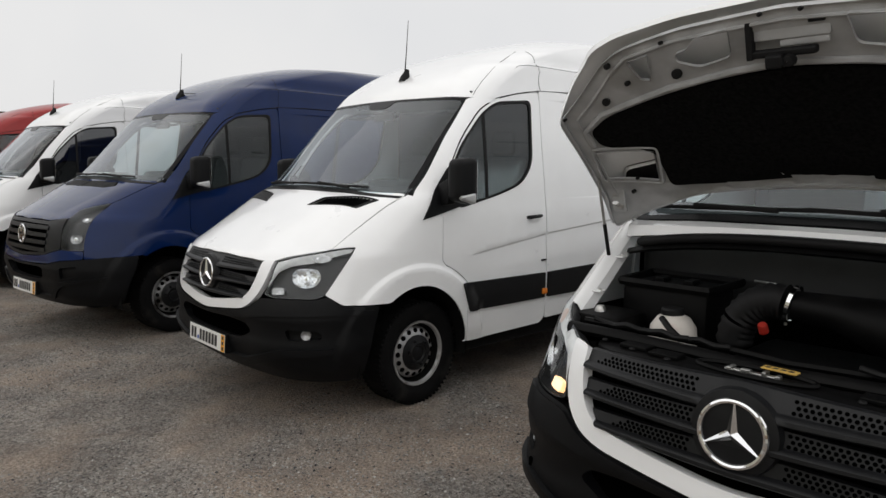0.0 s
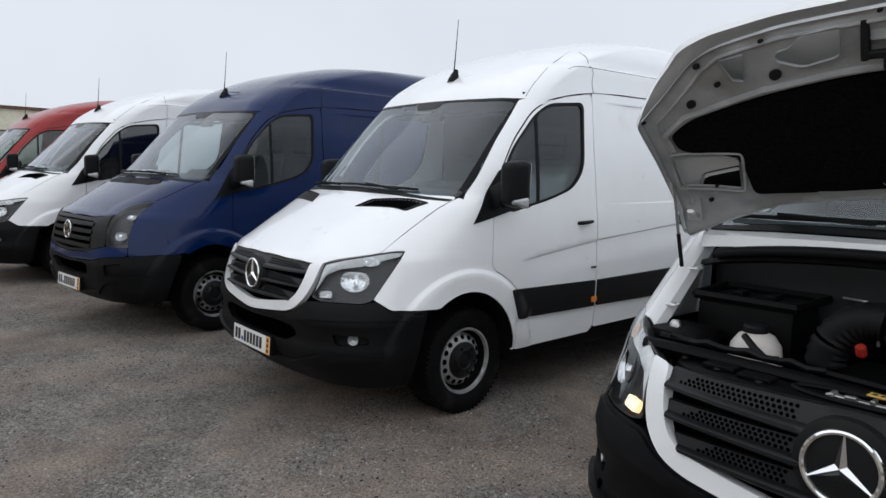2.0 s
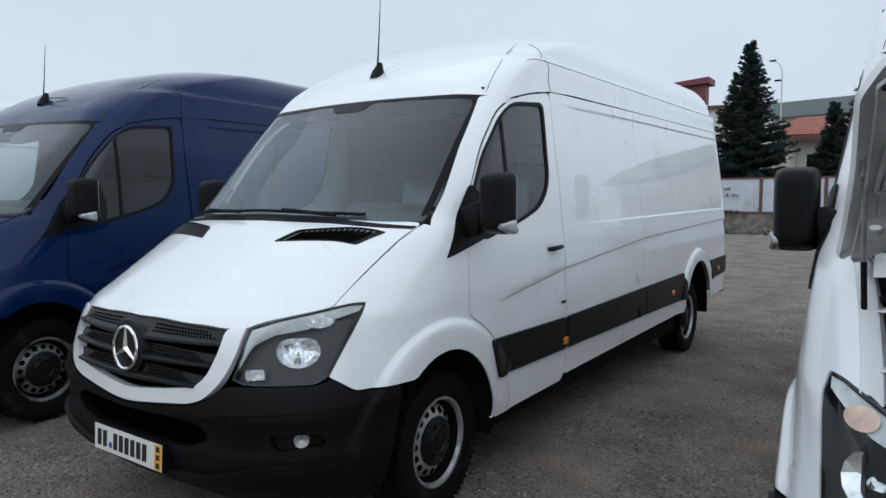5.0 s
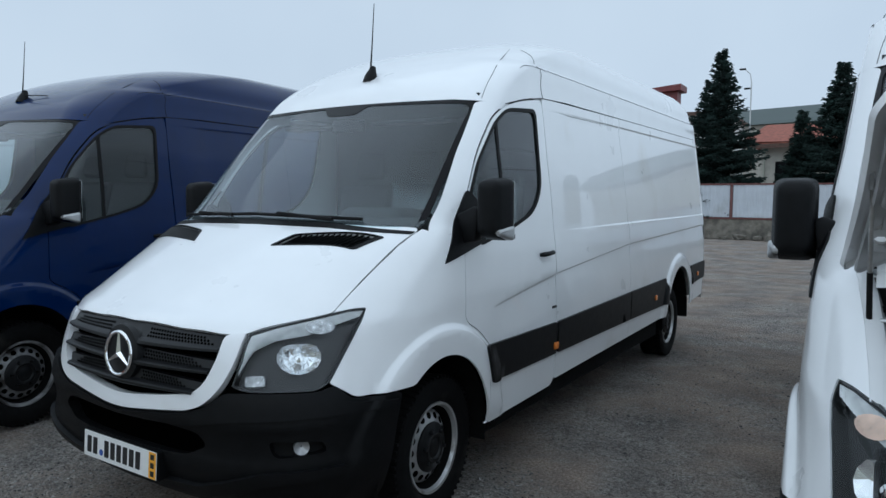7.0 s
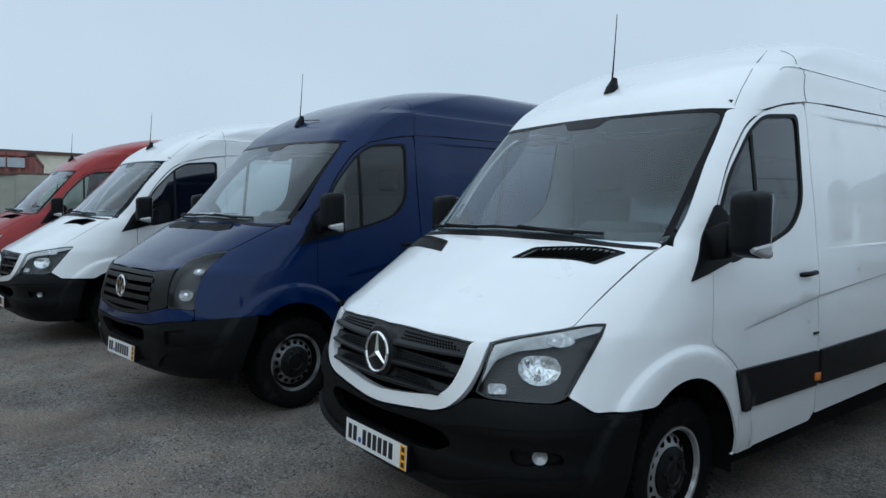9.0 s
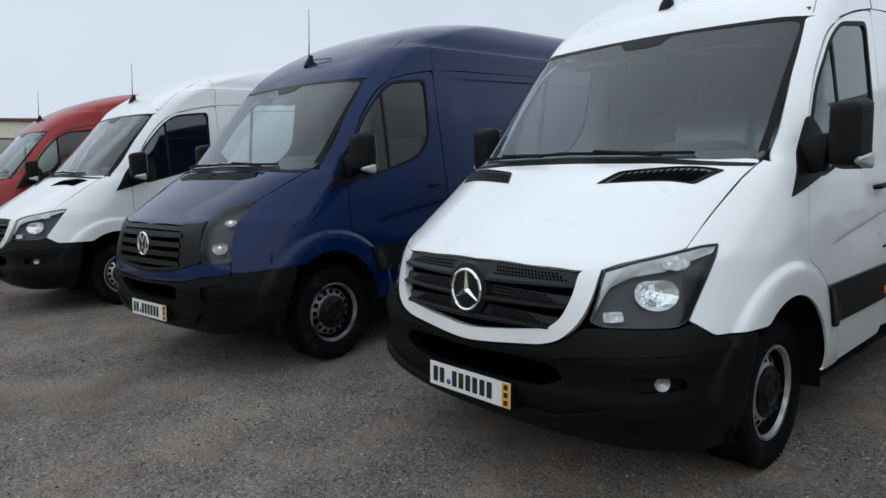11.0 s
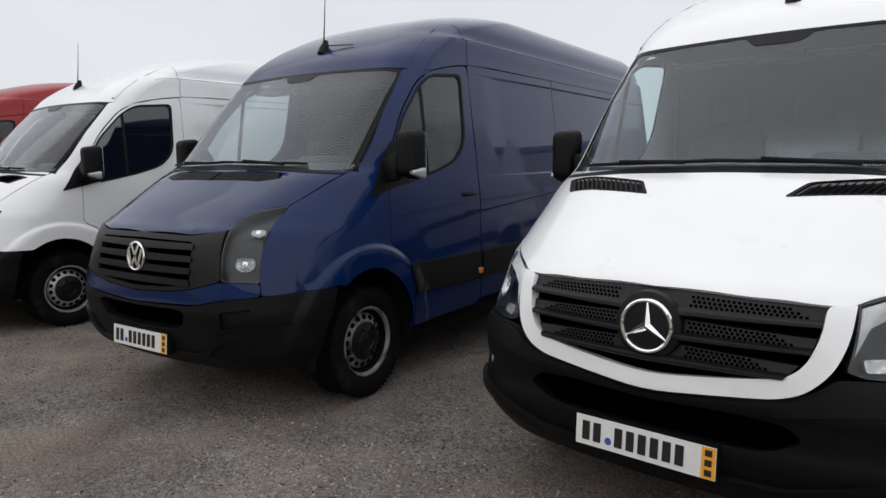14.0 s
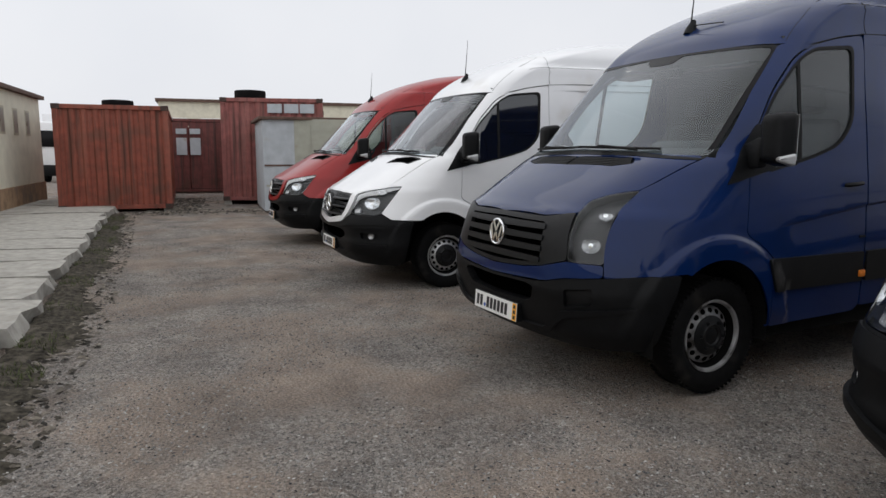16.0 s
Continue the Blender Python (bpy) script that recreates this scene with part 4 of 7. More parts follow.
def cover_mesh():
    bm = bmesh.new()
    back = Matrix.Translation((0, .26, .1)) @ Matrix.Rotation(radians(-12), 4, "X")
    block(bm, -.262, .262, -.075, .09, .0, .66, .06, back)
    bmesh.ops.subdivide_edges(bm, edges=bm.edges, cuts=3, use_grid_fill=True)
    for v in bm.verts:
        v.co += .012 * noise.noise_vector(v.co * 9)
    return bm_mesh("seat_cover", bm, True, 60)


def hood_vent(root, paint_parent, skin, side):
    """Black louvred tray let into the bonnet."""
    pts = VENT
    tray = kept(("vent", side), lambda: panel("vent_tray", skin, "top", pts, step=.03, off=-.018, thick=0, mirror=side < 0))
    part("vent_tray", tray, RUBBER, paint_parent)

    def louvres():
        bm = bmesh.new()
        quad = [np.array(p[:2]) for p in pts]
        for k in range(1, 15):
            t = k / 15
            a, b = quad[0] + (quad[3] - quad[0]) * t, quad[1] + (quad[2] - quad[1]) * t
            a, b = a + (b - a) * .06, b + (a - b) * .06
            P, n = lift_n(skin, "top", np.array([a, b]))
            P = P * [side, 1, 1]
            n = n * [side, 1, 1]
            wv = np.array([.009 * side, 0, 0])
            lo = [bm.verts.new(q) for q in (P[0] - n[0] * .014, P[1] - n[1] * .014, P[1] - n[1] * .001 + wv, P[0] - n[0] * .001 + wv)]
            hi = [bm.verts.new(v.co + Vector((.004 * side, 0, .001))) for v in lo]
            bm.faces.new(lo)
            bm.faces.new(hi)
            for i in range(4):
                bm.faces.new((lo[i], lo[(i + 1) % 4], hi[(i + 1) % 4], hi[i]))
        return bm_mesh("vent_louvres", bm)
    part("vent_louvres", kept(("louvre", side), louvres), GRILLE, paint_parent)
    rim = kept(("ventrim", side), lambda: panel("vent_rim", skin, "top", glass_inset(pts, 1.05), [glass_inset(pts, .95)], step=.03, off=.003, thick=.008, mirror=side < 0))
    part("vent_rim", rim, PLASTIC, paint_parent)


HOOD_REAR = [(p[0], p[1], p[3]) for p in nose(SKINS["star"], [(.70, 1.408, .1), (.47, 1.422, .1), (0, 1.431, .1)])]
VENT = [(p[0], p[1], p[3]) for p in nose(SKINS["star"], [(.285, 1.322, .012), (.345, 1.372, .02), (.765, 1.370, .012), (.70, 1.318, .02)])]
HOOD_SEAM = [tuple(nose(SKINS["star"], [(.81, 1.079, 0)])[0][:2]), (.815, -.52), (.822, -.43), (.832, -.33), (.843, -.23), (.854, -.145), (.864, -.075)]
RING_SEAM = [tuple(nose(SKINS["ring"], [(.758, 1.214, 0)])[0][:2]), (.79, -.385), (.815, -.29), (.84, -.19), (.858, -.09)]
HOOD = [(p[0], p[1], p[3]) for p in nose(SKINS["star"], [(0, 1.016, .02), (.30, 1.011, .05), (.50, 1.003, .05), (.575, 1.004, .02)] + HEAD_TOP)] + [(p[0] - .003, p[1], .05) for p in HOOD_SEAM[2:]] + HOOD_REAR


def nose_star(root, add, skin, paint, frame_mat, hood_open, lamp_on, plate):
    # bonnet
    hood = new("bonnet")
    hood.parent = root
    hood["label"] = "open bonnet with its grey inside showing" if hood_open else "closed bonnet"
    vent_holes = [list(VENT)]
    vent_holes.append([(-p[0], *p[1:]) for p in vent_holes[0]])
    part("bonnet_skin", kept("hood", lambda: panel("bonnet_skin", skin, "top", HOOD + [(-p[0], *p[1:]) for p in reversed(HOOD) if p[0] > 0], vent_holes, step=.035, thick=.02)), paint, hood)
    for side in (1, -1):
        hood_vent(root, hood, skin, side)
    if hood_open:
        bonnet_inside(hood, skin)
        hood.matrix_basis = Matrix.Translation((0, -1.51, .81)) @ Matrix.Rotation(radians(-hood_open), 4, "X") @ Matrix.Scale(1.045, 4, (1, 0, 0))
    # grille
    gr = new("grille")
    gr.parent = root
    both = lambda L: L + [(-p[0], *p[1:]) for p in reversed(L) if p[0] > 0]
    # near-black sheet: the shade behind the slats is its colour
    part("grille_back", kept("gback", lambda: panel("grille_back", skin, "front", both(GRILLE_IN), step=.05, off=-.035, thick=0)), DEEP_SHADE, gr)
    inner = [p for p in GRILLE_IN[2:]]
    ring = FRAME_OUT + [(-p[0], *p[1:]) for p in reversed(FRAME_OUT) if p[0] > 0] + [(-p[0], *p[1:]) for p in inner[:-1]] + [inner[-1]] + list(reversed(inner[:-1]))
    part("grille_frame", kept("gframe", lambda: panel("grille_frame", skin, "front", ring, step=.02, off=.010, thick=.04, r=.01)), frame_mat, gr)
    for i, (z0, z1, half) in enumerate(((.930, 1.006, .528), (.848, .920, .514), (.764, .838, .474))):
        sl = part("grille_slat", kept(("slat", i), lambda: slat_mesh(skin, z0, z1, half, i)), GRILLE, gr)
        for side in (1, -1):
            tagged(part("perforation", kept(("mholes", i, side), lambda: perforation(skin, side, z0, z1, half, i)), DEEP_SHADE, sl), kind="stuff")
    part("badge_plate", kept("bplate", lambda: lathe("badge_plate", [(.005, -.012), (.085, -.012), (.118, -.004), (.124, .02)], 44, "y")), GRILLE, gr, at=pose(0, -1.037, .885, -4))
    part("badge", kept("badge", star_badge), CHROME, gr, "chrome ring badge with three blades", at=pose(0, -1.052, .885, -4))
    # bumper
    both3 = lambda L: L + [(-p[0], *p[1:]) for p in reversed(L) if p[0] > 0]
    intake = [(0, -1.05, .628, .02), (.30, -1.04, .634, .03), (.45, -1.0, .622, .03), (.50, -.99, .575, .03), (.40, -1.02, .525, .03), (.27, -1.03, .518, .02), (0, -1.05, .518, .02)]
    fogs = [[(s * .76, -.93, .615, .02), (s * .90, -.775, .605, .03), (s * .91, -.76, .56, .02), (s * .78, -.92, .548, .03)] for s in (1, -1)]
    bumper = part("front_bumper", kept("bumper", lambda: panel("front_bumper", skin, "wrap", both3([p if len(p) > 3 else (*p, .04) for p in BUMPER]), [both3(intake)] + fogs, step=.03, thick=.05)), PLASTIC, root, "black textured plastic bumper")
    part("bumper_lip", kept("blip", lambda: panel("bumper_lip", skin, "wrap", both3([(0, -1.05, .648, .01), (.23, -1.04, .672, .04), (.42, -1.02, .694, .04), (.50, -1.0, .722, .04), (.57, -.96, .778, .02), (.64, -.93, .781, .02), (.82, -.73, .778, .05), (.90, -.63, .735, .04), (.965, -.42, .715, .03), (.965, -.42, .69, .02), (.82, -.72, .70, .05), (.60, -.94, .69, .05), (.42, -1.02, .652, .04), (0, -1.05, .634, .05)]), step=.03, off=.012, thick=.015)), PLASTIC, bumper)
    part("lower_lip", kept("llip", lambda: panel("lower_lip", skin, "wrap", both3([(0, -1.04, .40, .02), (.45, -1.0, .41, .03), (.70, -.9, .50, .05), (.90, -.66, .50, .03), (.90, -.66, .47, .02), (.72, -.88, .455, .05), (.46, -.98, .365, .04), (0, -1.02, .35, .04)]), step=.03, off=.02, thick=.03)), PLASTIC, bumper)
    # sheet coloured near-black to stand for shade inside the intake
    part("intake_back", kept("intake", lambda: panel("intake_back", skin, "wrap", both3([(0, -1.05, .645, .02), (.5, -1.0, .645, .03), (.52, -.99, .55, .03), (.40, -1.02, .51, .03), (0, -1.05, .505, .02)]), step=.05, off=-.05, thick=0)), DEEP_SHADE, bumper)
    for side in (1, -1):
        part("fog_recess", kept(("fogback", side), lambda: panel("fog_recess", skin, "wrap", [(s0 * side, b, c, .02) for s0, b, c in ((.74, -.93, .63), (.92, -.74, .62), (.92, -.74, .54), (.76, -.92, .535))], step=.03, off=-.04, thick=0)), RUBBER, bumper)
        mt = on_skin(skin, "wrap", math.atan2(.85 * side, .84), .582, -.03)
        fog = part("fog_lamp", kept("fog", lambda: lathe("fog_lamp", [(.003, -.004), (.016, .0), (.026, .010), (.030, .014), (.030, -.01)], 24, "z")), STEEL, bumper, "round fog lamp", at=mt)
        # headlight
        H = [(p[0] * side, *p[1:]) for p in HEAD]
        hl = new("headlight")
        hl.parent = root
        part("lamp_housing", kept(("hlback", side), lambda: panel("lamp_housing", skin, "wrap", H, step=.025, off=-.045, thick=0)), LAMP_GREY, hl)
        part("lamp_rim", kept(("hlrim", side), lambda: panel("lamp_rim", skin, "wrap", H, [inset_3d(skin, H, .97)], step=.025, off=-.004, thick=.05)), LAMP_GREY, hl)
        part("lamp_lens", kept(("hllens", side), lambda: panel("lamp_lens", skin, "wrap", H, step=.03, off=.002, thick=0)), LENS, hl, "clear headlight lens")
        part("indicator_band", kept(("hlband", side), lambda: lamp_band(skin, side)), LAMP_BAND, hl, "clear ribbed indicator band")
        part("amber_bulb", kept(("bulb", side), lambda: panel("amber_bulb", skin, "wrap", [((.787 + .032 * math.cos(a)) * side, -.675 + .048 * math.cos(a), 1.030 + .026 * math.sin(a), 0) for a in np.linspace(0, 2 * math.pi, 16, endpoint=False)], step=.02, off=-.003, thick=0)), AMBER_TINT if lamp_on else LAMP_SILVER, hl)
        part("beam_reflector", kept("bowl", bowl_mesh), REFLECT, hl, "bright beam reflector", at=on_skin(skin, "wrap", math.atan2(.772 * side, .775), .922, -.008) @ Matrix.Diagonal((1.2, 1.12, 1.12, 1)))
        part("beam_bulb", kept("beambulb", lambda: lathe("beam_bulb", [(.003, .02), (.014, .018), (.017, .0), (.017, -.04)], 16, "z")), CHROME, hl, at=on_skin(skin, "wrap", math.atan2(.772 * side, .775), .918, -.03))
        part("park_lamp", kept(("park", side), lambda: panel("park_lamp", skin, "wrap", [(p[0] * side, *p[1:], .01) for p in ((.645, -.945, .855), (.705, -.90, .86), (.71, -.895, .822), (.65, -.945, .817))], step=.02, off=-.01, thick=.02)), LAMP_GLOW if lamp_on and side < 0 else LAMP_SILVER, hl, "small daytime running lamp")
    # number plate
    number_plate(root, -1.060, .455, plate, -3)
    part("plate_holder", kept("pholder", lambda: box("plate_holder", -.265, .265, -1.056, -1.00, .392, .515, .006)), PLASTIC, bumper)


def inset_3d(skin, pts, k):
    """The outline drawn in towards its middle, in the wrap chart."""
    uv = [(*chart_of("wrap", p[:3]), p[3] if len(p) > 3 else .01) for p in pts]
    return glass_inset(uv, k)


def slat_place(skin, x, t, off, z0, z1, half, i):
    """A place on a slat: t runs from its top (0) to its lip (1)."""
    u = np.abs(x) / half
    top, low = z1 + .008 - .004 * i - .020 * u, z0 - .006 + .012 * u
    z = top + (low - top) * t
    return np.stack([x, skin.front(np.abs(x), z) - off, z], -1)


SLAT = [(0, -.03), (0, -.016), (.03, -.011), (.58, -.005), (.62, .0), (.66, .012), (.74, .018), (.88, .018), (.95, .012), (.98, .0), (.98, -.03)]


def slat_mesh(skin, z0, z1, half, i):
    """One slat: a leaning upper face and a thick rounded lip."""
    xs = np.linspace(-1, 1, 41)
    G = np.array([[slat_place(skin, np.array(x * (half - (.0, .012, .04)[i] * t)), t, off, z0, z1, half, i) for t, off in SLAT] for x in xs])
    m = len(SLAT)
    F = [(a * m + b, a * m + b + 1, (a + 1) * m + b + 1, (a + 1) * m + b) for a in range(len(xs) - 1) for b in range(m - 1)]
    me = mesh_from("grille_slat", G.reshape(-1, 3), F)
    bm = bmesh.new()
    bm.from_mesh(me)
    bm.verts.ensure_lookup_table()
    for row in (0, len(xs) - 1):
        bm.faces.new([bm.verts[row * m + k] for k in range(m)])
    return bm_mesh("grille_slat", bm, True, 35)


def perforation(skin, side, z0, z1, half, i):
    """Flat near-black discs that paint the shade of round holes on the slat's upper face, in three staggered rows that
    run out to a point.
    """
    verts, faces = [], []
    end = half - .045 - .02 * i
    for row in range(3):
        for k in range(40):
            x = .135 + k * .0165 + (row % 2) * .0082
            if x > end - (.05, .02, .0)[row]:
                break
            t = .13 + .185 * row
            c = slat_place(skin, np.array(x), t, .0, z0, z1, half, i)
            c2 = slat_place(skin, np.array(x), t + .1, .0, z0, z1, half, i)
            c3 = slat_place(skin, np.array(x + .01), t, .0, z0, z1, half, i)
            a, b = (c3 - c) / np.linalg.norm(c3 - c), (c - c2) / np.linalg.norm(c - c2)
            n = np.cross(a, b)
            n = n if n[1] < 0 else -n
            p = c + n * (-.0095 + .0109 * (t - .03))
            q = len(verts)
            verts += [(p + .0057 * (math.cos(w) * a + math.sin(w) * b)) * [side, 1, 1] for w in np.linspace(0, 2 * math.pi, 9, endpoint=False)]
            faces.append(tuple(range(q, q + 9))[::side])
    return mesh_from("perforation", verts, faces, smooth=False)


def lamp_band(skin, side):
    """The clear ribbed indicator band along the lamp's upper edge."""
    top = [(.618, 1.003), (.70, 1.035), (.77, 1.055), (.85, 1.081), (.882, 1.083)]
    low = [(.614, .855), (.645, .945), (.705, .985), (.79, 1.003), (.884, 1.062)]
    ts = np.linspace(0, 1, 97)
    k = np.linspace(0, 1, 5)
    uv = []
    for j, t in enumerate(ts):
        a = np.array([np.interp(t, k, [p[0] for p in top]), np.interp(t, k, [p[1] for p in top])])
        b = np.array([np.interp(t, k, [p[0] for p in low]), np.interp(t, k, [p[1] for p in low])])
        for q in np.linspace(0, 1, 6):
            x, z = a + (b - a) * q
            uv.append(chart_of("wrap", (x * side, float(skin.front(np.array(x), np.array(z))), z)))
    P, n = lift_n(skin, "wrap", np.array(uv))
    depth = np.repeat(np.where(np.arange(97) % 2, .004, .012), 6)
    P = P - n * depth[:, None]
    F = [(i * 6 + j, i * 6 + j + 1, i * 6 + j + 7, i * 6 + j + 6) for i in range(96) for j in range(5)]
    bm = bmesh.new()
    bm.from_mesh(mesh_from("band", P, F))
    return bm_mesh("indicator_band", bm, True, 15)


def bowl_mesh():
    """A faceted reflector with a flattened top, its rim at z 0, looking along +z."""
    bm = bmesh.new()
    sectors = 14
    rings = []
    for j, (r, d) in enumerate(((.16, -.034), (.42, -.030), (.72, -.018), (1.0, .0))):
        ring = []
        for i in range(sectors):
            w = 2 * math.pi * (i + .5 * (j % 2)) / sectors
            x, y = .072 * r * math.cos(w), .060 * r * math.sin(w)
            ring.append(bm.verts.new((x, min(y, .046 * r), d)))
        rings.append(ring)
    for a, b in zip(rings, rings[1:]):
        for i in range(sectors):
            bm.faces.new((a[i], a[(i + 1) % sectors], b[i]))
            bm.faces.new((b[i], a[(i + 1) % sectors], b[(i + 1) % sectors]))
    return bm_mesh("bowl", bm)


def number_plate(root, y, z, style, tilt):
    pl = new("number_plate")
    pl.parent = root
    pl.matrix_basis = pose(0, y, z, tilt)
    part("plate_sheet", kept("psheet", lambda: box("plate_sheet", -.26, .26, -.0015, .0015, -.056, .056, .001)), PLATE, pl, "white number plate sheet")
    for x in (-.235, -.19, -.105, -.06, -.015, .03, .075, .12):
        part("plate_bar", kept("pbar", lambda: box("plate_bar", -.015, .015, -.0035, -.0015, -.036, .036, .002)), INK, pl, at=pose(x + .017, 0, 0))
    part("plate_seal", kept("pseal", lambda: lathe("plate_seal", [(.001, -.0032), (.013, -.003), (.014, -.001)], 18, "y")), INK_BLUE, pl, at=pose(-.128, 0, -.022))
    if style == "orange":
        part("plate_field", kept("pfield", lambda: box("plate_field", .212, .258, -.0028, -.0016, -.054, .054, 0)), PLATE_ORANGE, pl, "orange plate field")
        for k in (-.034, 0, .034):
            part("date_bar", kept("pdate", lambda: box("date_bar", -.012, .012, -.0036, -.003, -.011, .011)), INK, pl, at=pose(.235, 0, k))


def nose_ring(root, add, skin, paint, plate):
    both = lambda L: L + [(-p[0], *p[1:]) for p in reversed(L) if p[0] > 0]
    hoodpts = [(p[0], p[1], p[3]) for p in nose(skin, [(0, 1.058, .02), (.41, 1.056, .05), (.55, 1.075, .05)] + RING_TOP)] + [(p[0] - .003, p[1], .05) for p in RING_SEAM[1:]] + HOOD_REAR
    hood = new("bonnet")
    hood.parent = root
    hole = [(p[0], p[1], p[3]) for p in nose(skin, [(0, 1.345, .01), (.42, 1.342, .01), (.56, 1.36, .03), (.50, 1.395, .03), (0, 1.398, .02)])]
    part("bonnet_skin", kept("rhood", lambda: panel("bonnet_skin", skin, "top", both(hoodpts), [both(hole)], step=.035, thick=.02)), paint, hood)
    part("vent_tray", kept("rtray", lambda: panel("vent_tray", skin, "top", both(glass_inset(hole, 1.0)), step=.05, off=-.02, thick=0)), RUBBER, hood)
    for k in range(5):
        for sd in (1, -1):
            a = [(p[0] * sd, p[1]) for p in nose(skin, [(.012, 1.352 + .0098 * k, 0), (.40, 1.350 + .0096 * k, 0), (.535 - .012 * k, 1.362 + .0075 * k, 0)])]
            part("vent_louvre", kept(("rlouvre", k, sd), lambda: seam_line_off(skin, a, -.002)), GRILLE, hood)
    gr = new("grille")
    gr.parent = root
    gin = [(0, 1.058, .02), (.41, 1.052, .03), (.598, 1.084, .02), (.610, .95, .03), (.636, .822, .02), (.46, .772, .03), (.30, .75, .05), (0, .732, .1)]
    # shade between the slats is painted on by this near-black sheet
    part("grille_back", kept("rgback", lambda: panel("grille_back", skin, "front", both(gin), step=.05, off=-.045, thick=0)), DEEP_SHADE, gr)
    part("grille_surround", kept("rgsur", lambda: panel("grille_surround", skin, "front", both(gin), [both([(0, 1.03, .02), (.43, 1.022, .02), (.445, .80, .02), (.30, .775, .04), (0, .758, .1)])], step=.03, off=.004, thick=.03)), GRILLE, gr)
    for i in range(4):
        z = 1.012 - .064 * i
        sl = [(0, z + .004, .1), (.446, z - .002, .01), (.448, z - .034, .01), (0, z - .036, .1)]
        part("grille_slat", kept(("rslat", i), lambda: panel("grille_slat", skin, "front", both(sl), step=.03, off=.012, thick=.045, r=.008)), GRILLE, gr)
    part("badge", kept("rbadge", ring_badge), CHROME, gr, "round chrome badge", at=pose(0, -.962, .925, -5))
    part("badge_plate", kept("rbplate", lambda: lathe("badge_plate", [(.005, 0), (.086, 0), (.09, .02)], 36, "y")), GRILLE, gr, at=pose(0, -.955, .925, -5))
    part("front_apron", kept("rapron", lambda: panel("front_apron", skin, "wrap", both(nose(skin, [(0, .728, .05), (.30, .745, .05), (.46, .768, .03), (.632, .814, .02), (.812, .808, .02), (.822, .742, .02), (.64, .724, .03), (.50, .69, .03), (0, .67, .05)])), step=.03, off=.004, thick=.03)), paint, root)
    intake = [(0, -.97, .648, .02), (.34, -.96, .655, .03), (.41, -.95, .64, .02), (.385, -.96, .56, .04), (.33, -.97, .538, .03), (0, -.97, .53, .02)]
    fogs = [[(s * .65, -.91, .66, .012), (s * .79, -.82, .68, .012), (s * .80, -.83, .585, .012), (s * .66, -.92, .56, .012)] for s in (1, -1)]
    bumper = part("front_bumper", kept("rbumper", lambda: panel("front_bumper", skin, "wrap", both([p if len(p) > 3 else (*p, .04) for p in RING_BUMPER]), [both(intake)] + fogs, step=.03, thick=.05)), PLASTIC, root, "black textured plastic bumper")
    # the intake's inner shade is put into this near-black sheet
    part("intake_back", kept("rintake", lambda: panel("intake_back", skin, "wrap", both([(0, -.97, .665, .02), (.45, -.95, .665, .03), (.42, -.96, .53, .03), (0, -.97, .515, .02)]), step=.05, off=-.06, thick=0)), DEEP_SHADE, bumper)
    part("bumper_line", kept("rbline", lambda: panel("bumper_line", skin, "wrap", both([(0, -.97, .40, .02), (.50, -.94, .41, .03), (.62, -.91, .535, .04), (.90, -.60, .585, .03), (.90, -.60, .565, .02), (.64, -.89, .50, .05), (.52, -.92, .37, .04), (0, -.96, .36, .04)]), step=.03, off=.016, thick=.03)), PLASTIC, bumper)
    for side in (1, -1):
        part("fog_blank", kept(("rfog", side), lambda: panel("fog_blank", skin, "wrap", [(s0 * side, b, c, .01) for s0, b, c in ((.64, -.91, .67), (.80, -.81, .69), (.81, -.82, .575), (.65, -.92, .55))], step=.03, off=-.025, thick=0)), RUBBER, bumper)
        H = [(p[0] * side, *p[1:]) for p in CHEVRON_HEAD]
        hl = new("headlight")
        hl.parent = root
        part("lamp_housing", kept(("rhlback", side), lambda: panel("lamp_housing", skin, "wrap", H, step=.025, off=-.05, thick=0)), LAMP_GREY, hl)
        part("lamp_rim", kept(("rhlrim", side), lambda: panel("lamp_rim", skin, "wrap", H, [inset_3d(skin, H, .97)], step=.025, off=-.004, thick=.05)), LAMP_GREY, hl)
        part("lamp_lens", kept(("rhllens", side), lambda: panel("lamp_lens", skin, "wrap", H, step=.03, off=.002, thick=0)), LENS, hl, "clear headlight lens")
        bowl = kept("bowl", bowl_mesh)
        for x, y, z, s in ((.725, .69, 1.085, .55), (.735, .80, .915, .75)):
            part("beam_reflector", bowl, LAMP_SILVER, hl, "silvered beam reflector", at=on_skin(skin, "wrap", math.atan2(x * side, y), z, -.02) @ Matrix.Scale(s, 4))
            part("beam_bulb", kept("beambulb", lambda: None), CHROME, hl, at=on_skin(skin, "wrap", math.atan2(x * side, y), z, -.03))
    number_plate(root, -.968, .445, plate, -4)
    part("plate_holder", kept("rpholder", lambda: box("plate_holder", -.265, .265, -.963, -.90, .385, .505, .006)), PLASTIC, bumper)


def seam_line_off(skin, pts, off):
    uv = np.array(pts, float)
    fine = np.concatenate([uv[i] + (uv[i + 1] - uv[i]) * np.linspace(0, 1, 6, endpoint=False)[:, None] for i in range(len(uv) - 1)] + [uv[-1:]])
    P, n = lift_n(skin, "top", fine)
    return tube("louvre", P + n * off, .006, 6)


LAMP_GLOW = bpy.data.materials.new("lit_lamp")
LAMP_GLOW.use_nodes = True
LAMP_GLOW.node_tree.nodes["Principled BSDF"].inputs["Emission Color"].default_value = (1, 0.56, 0.24, 1)
